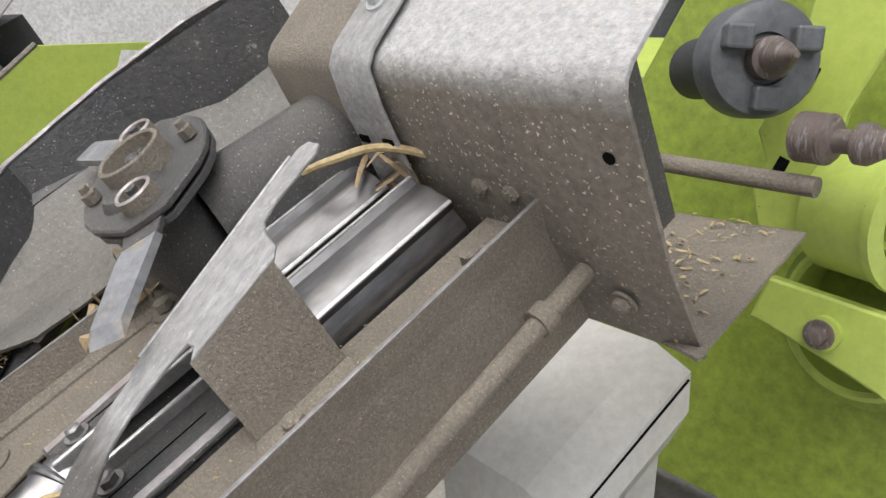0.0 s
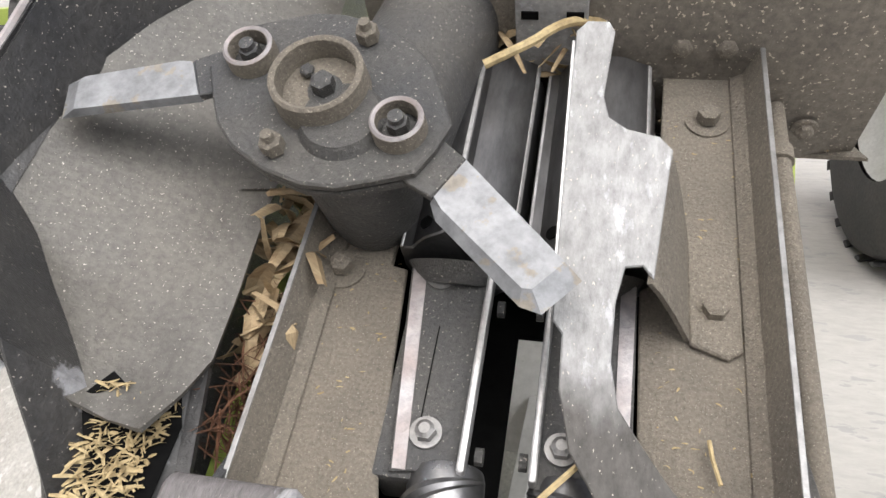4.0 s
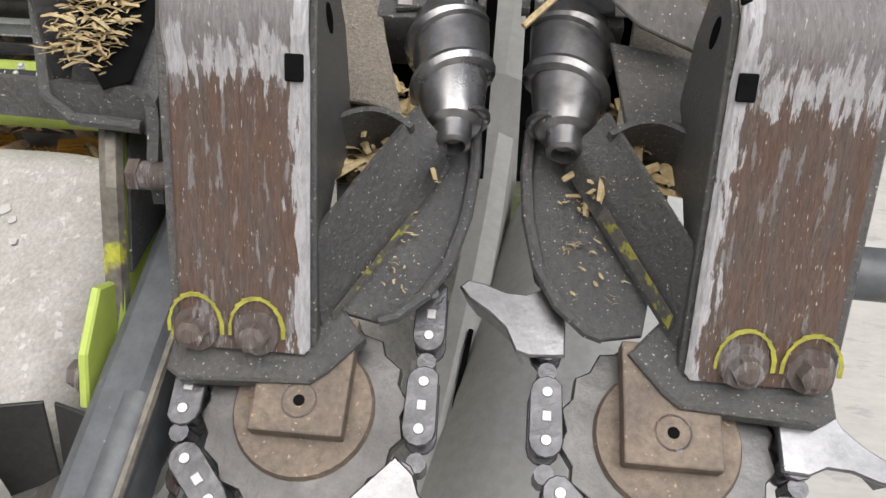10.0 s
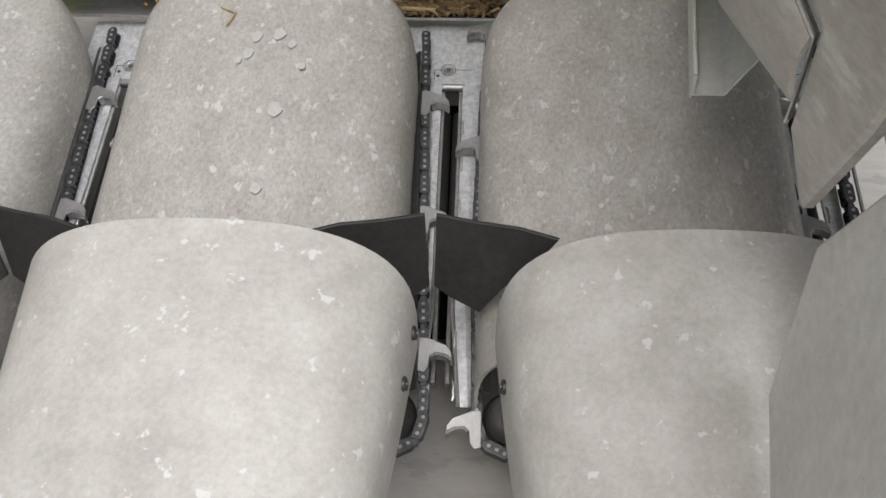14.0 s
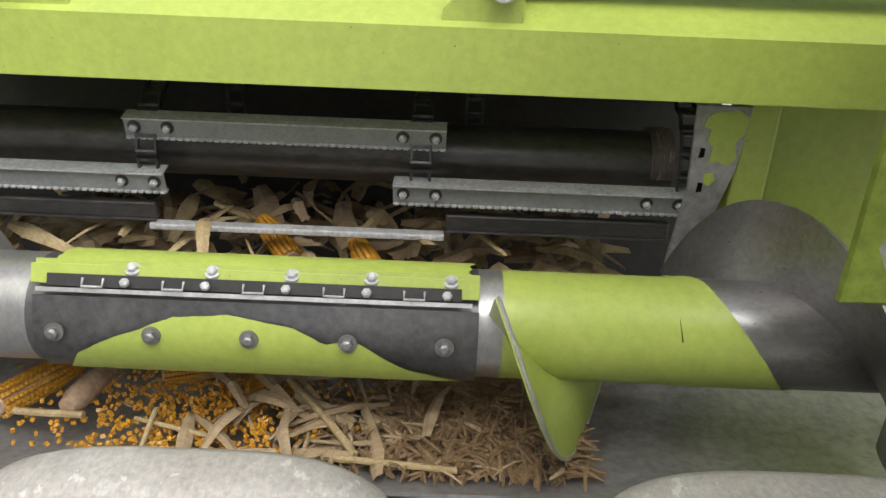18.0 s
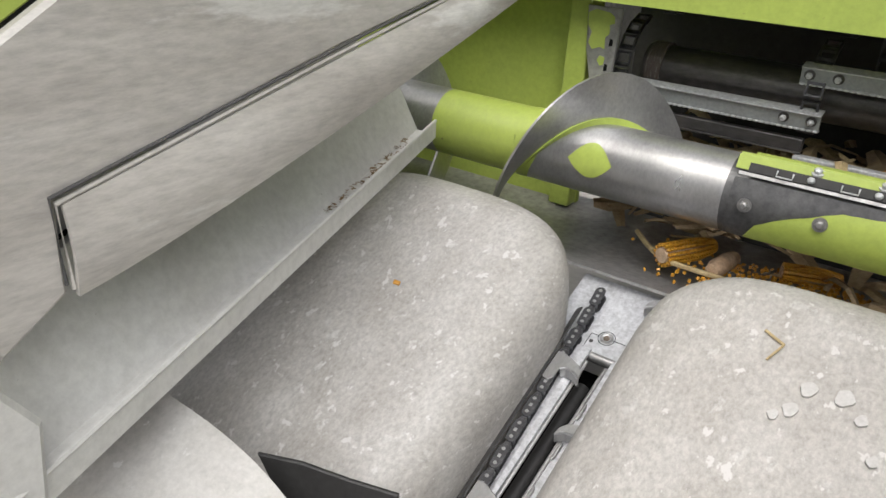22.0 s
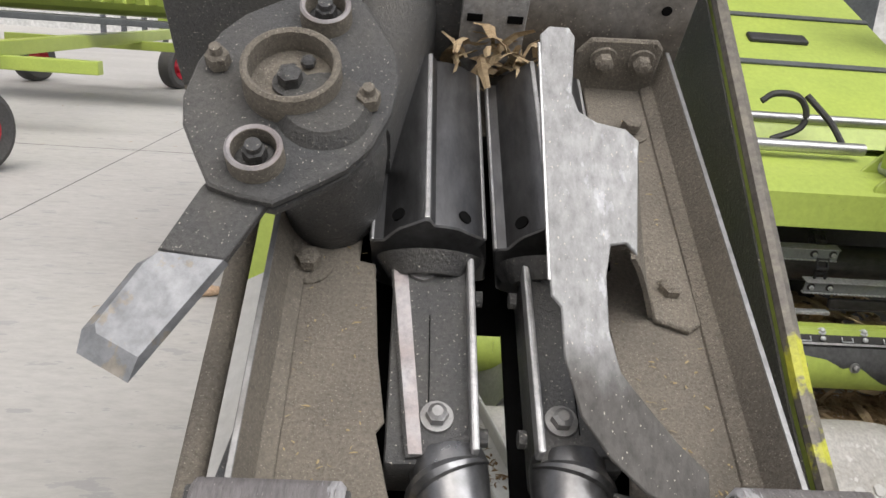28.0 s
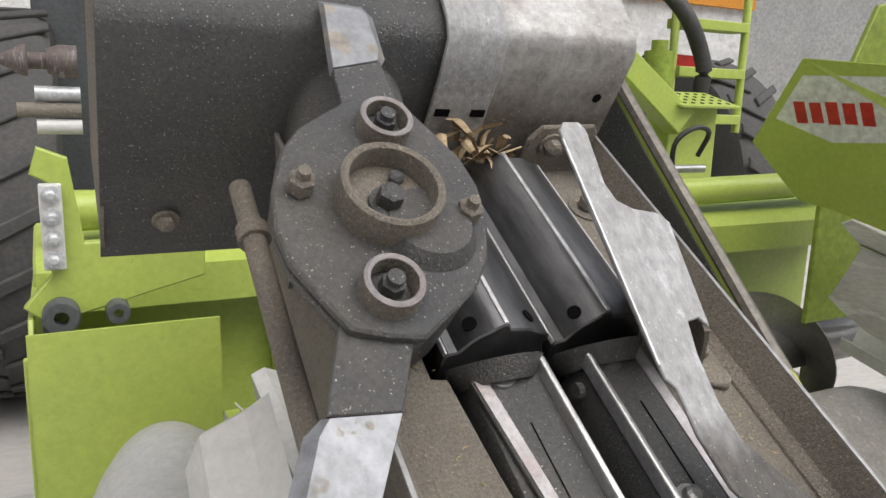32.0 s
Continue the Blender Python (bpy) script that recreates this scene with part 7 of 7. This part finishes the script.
b = B()
b.box((1.35, 1.30, 1.30), (0.30, 0.16, 0.38), bevel=0.01)
part("step_box", b, M_GREEN, comb)
b = B()
b.tube(bend([(1.30, 2.0, 2.3), (1.42, 1.5, 2.0), (1.55, 1.4, 1.72), (1.56, 1.4, 1.55)]), 0.04, 12)
part("air_hose", b, M_BLACK, comb, "thick black hose", smooth=True)
b = B()
b.box((1.72, 1.68, 1.70), (0.20, 0.01, 0.10))
part("red_reflector", b, M_RED, comb)
b = B()
b.tube(bend([(0.98, 0.95, 1.22), (0.96, 0.92, 1.34), (1.04, 0.90, 1.40), (1.14, 0.92, 1.38), (1.15, 0.98, 1.28)]), 0.011, 10)
part("hydraulic_hose", b, M_BLACK, comb, "black hydraulic hose", smooth=True)

# the other end of the header, with a dog clutch
ef = thing("header_end", "lime green header end with grey dog clutch and rusty tip", "header end")
# The darker lime holds this panel's shade.
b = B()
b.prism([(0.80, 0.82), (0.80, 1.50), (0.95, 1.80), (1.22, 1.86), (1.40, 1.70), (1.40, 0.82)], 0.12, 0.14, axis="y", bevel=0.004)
part("back_panel", b, M_DARKGREEN, ef, "dusty lime green back panel, darkened in colour for its shade")
b = B()
b.prism([(1.17, 1.42), (1.184, 1.46), (1.165, 1.50), (1.19, 1.56), (1.205, 1.60), (1.215, 1.70), (1.34, 1.74), (1.42, 1.72), (1.313, 1.614), (1.281, 1.535), (1.272, 1.45), (1.263, 1.358), (1.19, 1.36)], -0.06, -0.045, axis="y", bevel=0.003)
ep = part("end_panel", b, M_GREEN, ef)
for x_, z_ in ((1.205, 1.45), (1.225, 1.575)):
    b = B()
    b.box((x_, -0.061, z_), (0.016, 0.004, 0.036), rot=pose(0, 0, 0, 0, 20, 0), bevel=0.001)
    part("slot", b, M_SHADE, ep)
b = B()
b.prism([(1.204, 1.237), (1.223, 1.301), (1.30, 1.295), (1.43, 1.285), (1.45, 1.15), (1.385, 1.185), (1.30, 1.212), (1.23, 1.232)], -0.075, -0.05, axis="y", bevel=0.004)
ar = part("arm", b, M_GREEN, ef)
b = B()
b.cyl((1.311, -0.073, 1.246), (1.311, -0.086, 1.246), 0.024, seg=24)
part("bolt_boss", b, M_GREEN, ar, smooth=True)
b = B()
hexbolt(b, (1.308, -0.086, 1.244), (0, -1, 0), 0.014, 0.010)
part("arm_bolt", b, M_RUST, ar, "rusty hexagon bolt")
b = B()
b.lathe([(0.106, 0.10), (0.112, 0.0), (0.105, -0.004), (0.098, 0.0), (0.094, 0.10)], (1.335, -0.03, 1.262), (0.1, 1, 0), 48)
part("guard_ring", b, M_GREEN, ef, smooth=True)
# Darker lime paints in the shade inside and behind the ring.
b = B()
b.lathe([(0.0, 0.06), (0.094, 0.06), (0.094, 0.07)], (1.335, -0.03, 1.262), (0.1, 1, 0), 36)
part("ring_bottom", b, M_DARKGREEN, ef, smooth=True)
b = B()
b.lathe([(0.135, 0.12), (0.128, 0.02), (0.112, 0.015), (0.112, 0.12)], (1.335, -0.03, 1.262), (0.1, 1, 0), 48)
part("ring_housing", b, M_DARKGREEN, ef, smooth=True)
b = B()
b.lathe([(0.088, -0.10), (0.088, 0.0), (0.094, 0.004), (0.094, 0.016), (0.070, 0.018), (0.066, -0.06), (0.0, -0.06)], (1.372, -0.03, 1.405), (1, -0.35, 0), 40)
part("drum", b, M_GREEN, ef, "lime green drum with a rounded rim", smooth=True)
dx = Vector((0.78, -0.62, 0.06)).normalized()
sx = Vector((0.62, 0.78, 0)).normalized()
b = B()
c = Vector((1.226, -0.19, 1.594))
b.lathe([(0.0, 0.0), (0.030, 0.0), (0.032, 0.006), (0.058, 0.006), (0.068, 0.002), (0.072, -0.006), (0.072, -0.048), (0.066, -0.052), (0.0, -0.052)], c, dx, 40)
cd = part("dog_clutch", b, M_FRAME, ef, "grey dog clutch disc with claws", smooth=True)
for k in range(3):
    a = 2.1 * k + 0.55
    b = B()
    b.box((0, 0, 0), (0.034, 0.030, 0.024), Matrix.Translation(c + dx * 0.012 + sx * 0.048 * math.cos(a) + Vector((0, 0, 0.048 * math.sin(a)))) @ dx.to_track_quat("Z", "Y").to_matrix().to_4x4(), bevel=0.004)
    part("claw", b, M_FRAME, cd)
b = B()
b.cyl(c - dx * 0.052, c - dx * 0.22, 0.045, seg=24)
b.cyl(c - dx * 0.075, c - dx * 0.085, 0.052, seg=24)
part("clutch_shaft", b, M_BLACK, ef, "black shaft sleeve", smooth=True)
b = B()
b.lathe([(0.026, 0.0), (0.026, 0.022), (0.020, 0.026), (0.020, 0.040), (0.004, 0.078), (0.0, 0.078)], c, dx, 20)
part("cone_tip", b, M_RUST, ef, "rusty conical tip", smooth=True)
b = B()
b.lathe([(0.030, -0.03), (0.030, 0.006), (0.026, 0.010), (0.014, 0.014), (0.014, 0.034), (0.024, 0.040), (0.024, 0.052), (0.006, 0.082), (0.0, 0.082)], (1.318, -0.2, 1.507), (1, -0.12, 0.0), 20)
part("coupling_tip", b, M_RUST, ef, "rusty coupling tip", smooth=True)
b = B()
b.cyl((1.06, -0.2, 1.452), (1.319, -0.2, 1.451), 0.0125, seg=18)
part("drive_shaft", b, M_DUSTY, ef, smooth=True)
LC = [Vector(p) for p in ((1.08, -0.19, 1.383), (1.312, -0.19, 1.395), (1.392, -0.546, 1.338), (1.12, -0.40, 1.30))]
b = B()
b.sheet(lambda a, k: LC[3].lerp(LC[2], a).lerp(LC[0].lerp(LC[1], a), k) + Vector((0, 0, 0.002 * noise.noise((a * 6, k * 6, 1)))), 8, 8, 0.004)
part("ledge", b, M_DUSTY, ef, "dusty ledge strewn with chaff")
heap("ledge_chaff", "coarse chaff lying on the dusty ledge", M_STRAW, 150, lambda r: LC[3].lerp(LC[2], (q := 0.25 + 0.65 * r.random())).lerp(LC[0].lerp(LC[1], q), r.random()) + Vector((0, 0, 0.004)), (0.004, 0.016), (0.0015, 0.005), 61, 0.3)

# ---- header trailer and other machines in the hall ----
tr = thing("header_trailer", "lime green header trailer on black tyres with crimson rims", "trailer")
b = B()
b.box((-5.6, 6.6, 0.72), (2.9, 0.14, 0.14), bevel=0.01)
part("axle_beam", b, M_GREEN, tr)
b = B()
b.box((-5.6, 10.8, 0.72), (3.2, 0.14, 0.14), bevel=0.01)
part("axle_beam", b, M_GREEN, tr)
b = B()
b.box((-5.2, 8.0, 0.85), (0.16, 9.0, 0.16), bevel=0.01)
part("main_rail", b, M_GREEN, tr)
for p in ((-4.44, 4.62), (-4.85, 11.6), (-7.1, 11.4), (-5.8, 6.3)):
    b = B()
    b.lathe([(0.18, -0.10), (0.30, -0.13), (0.35, -0.10), (0.36, 0.0), (0.35, 0.10), (0.30, 0.13), (0.18, 0.10)], (p[0], p[1], 0.36), (0.92, -0.38, 0), 36)
    w = part("tyre", b, M_TYRE, tr, smooth=True)
    b = B()
    b.lathe([(0.0, 0.05), (0.07, 0.07), (0.10, 0.03), (0.18, 0.10), (0.195, 0.12), (0.20, 0.08)], (p[0], p[1], 0.36), (0.92, -0.38, 0), 28)
    b.lathe([(0.0, -0.05), (0.07, -0.07), (0.10, -0.03), (0.18, -0.10), (0.195, -0.12), (0.20, -0.08)], (p[0], p[1], 0.36), (0.92, -0.38, 0), 28)
    part("rim", b, M_REDRIM, w, "crimson wheel rim", smooth=True)
hd = thing("grain_header", "red and lime grain header carried on a trailer", "header")
b = B()
b.cyl((-7.5, 9.2, 1.45), (-3.6, 9.2, 1.45), 0.26, seg=16)
part("reel_tube", b, M_GREEN, hd)
for k in range(14):
    b = B()
    b.box((-7.4 + 0.28 * k, 9.0, 1.50), (0.05, 0.75, 0.30), bevel=0.01)
    part("reel_paddle", b, M_GREEN, hd)
b = B()
b.box((-5.5, 9.4, 2.0), (4.0, 0.5, 0.55), bevel=0.05)
part("red_back", b, M_RED, hd)
b = B()
b.box((-5.5, 8.9, 1.12), (4.0, 0.5, 0.08), bevel=0.01)
part("cutter_table", b, M_FRAME, hd)
for x in (-7.2, -3.9):
    b = B()
    b.box((x, 9.35, 0.9), (0.12, 0.12, 1.8), bevel=0.01)
    part("stand_leg", b, M_FRAME, hd)
ov = thing("parked_machine", "orange and grey implement parked at the far wall", "implement")
b = B()
b.box((-9.5, 24, 1.9), (3.5, 0.15, 0.15))
part("orange_beam", b, M_ORANGE, ov)
for k in range(5):
    b = B()
    b.box((-10.8 + 0.65 * k, 24, 0.9), (0.12, 0.2, 1.8))
    part("tine", b, M_FRAME, ov)
b = B()
b.cyl((-8.8, 23.6, 0.8), (-7.9, 23.6, 0.8), 0.45, seg=24)
part("green_drum", b, M_DARKGREEN, ov, smooth=True)
tk = thing("white_trailer", "white box trailer with an ochre upper edge behind the combine", "trailer")
b = B()
b.box((3.6, 5.6, 1.9), (5.5, 0.3, 1.5))
part("white_side", b, M_WALL, tk)
b = B()
b.box((3.6, 5.55, 2.85), (5.6, 0.35, 0.4))
part("ochre_edge", b, M_ORANGE, tk)
for x in (1.6, 5.4):
    b = B()
    b.lathe([(0.0, -0.15), (0.45, -0.15), (0.5, -0.1), (0.5, 0.1), (0.45, 0.15), (0.0, 0.15)], (x, 5.6, 0.5), (0, 1, 0), 28)
    part("wheel", b, M_TYRE, tk, smooth=True)
b = B()
b.box((3.6, 5.6, 1.05), (5.2, 0.2, 0.25))
part("chassis_rail", b, M_FRAME, tk)
for p in ((-1.98, 2.2),):
    c = cob((p[0], p[1], 0.03), 10, 0, 0.16, 0.03, True)
b = B()
hk = random.Random(5)
for k in range(60):
    flake(b, (hk.uniform(-7, -1.9), hk.uniform(-1, 9), 0.004), hk.uniform(0.02, 0.08), hk.uniform(0.005, 0.02), hk.uniform(0, 6), 0, 0, 0.05)
tagged(part("floor_litter", b, M_HUSK, recalc=False), "scattered husk bits on the concrete floor", "litter", kind="stuff")
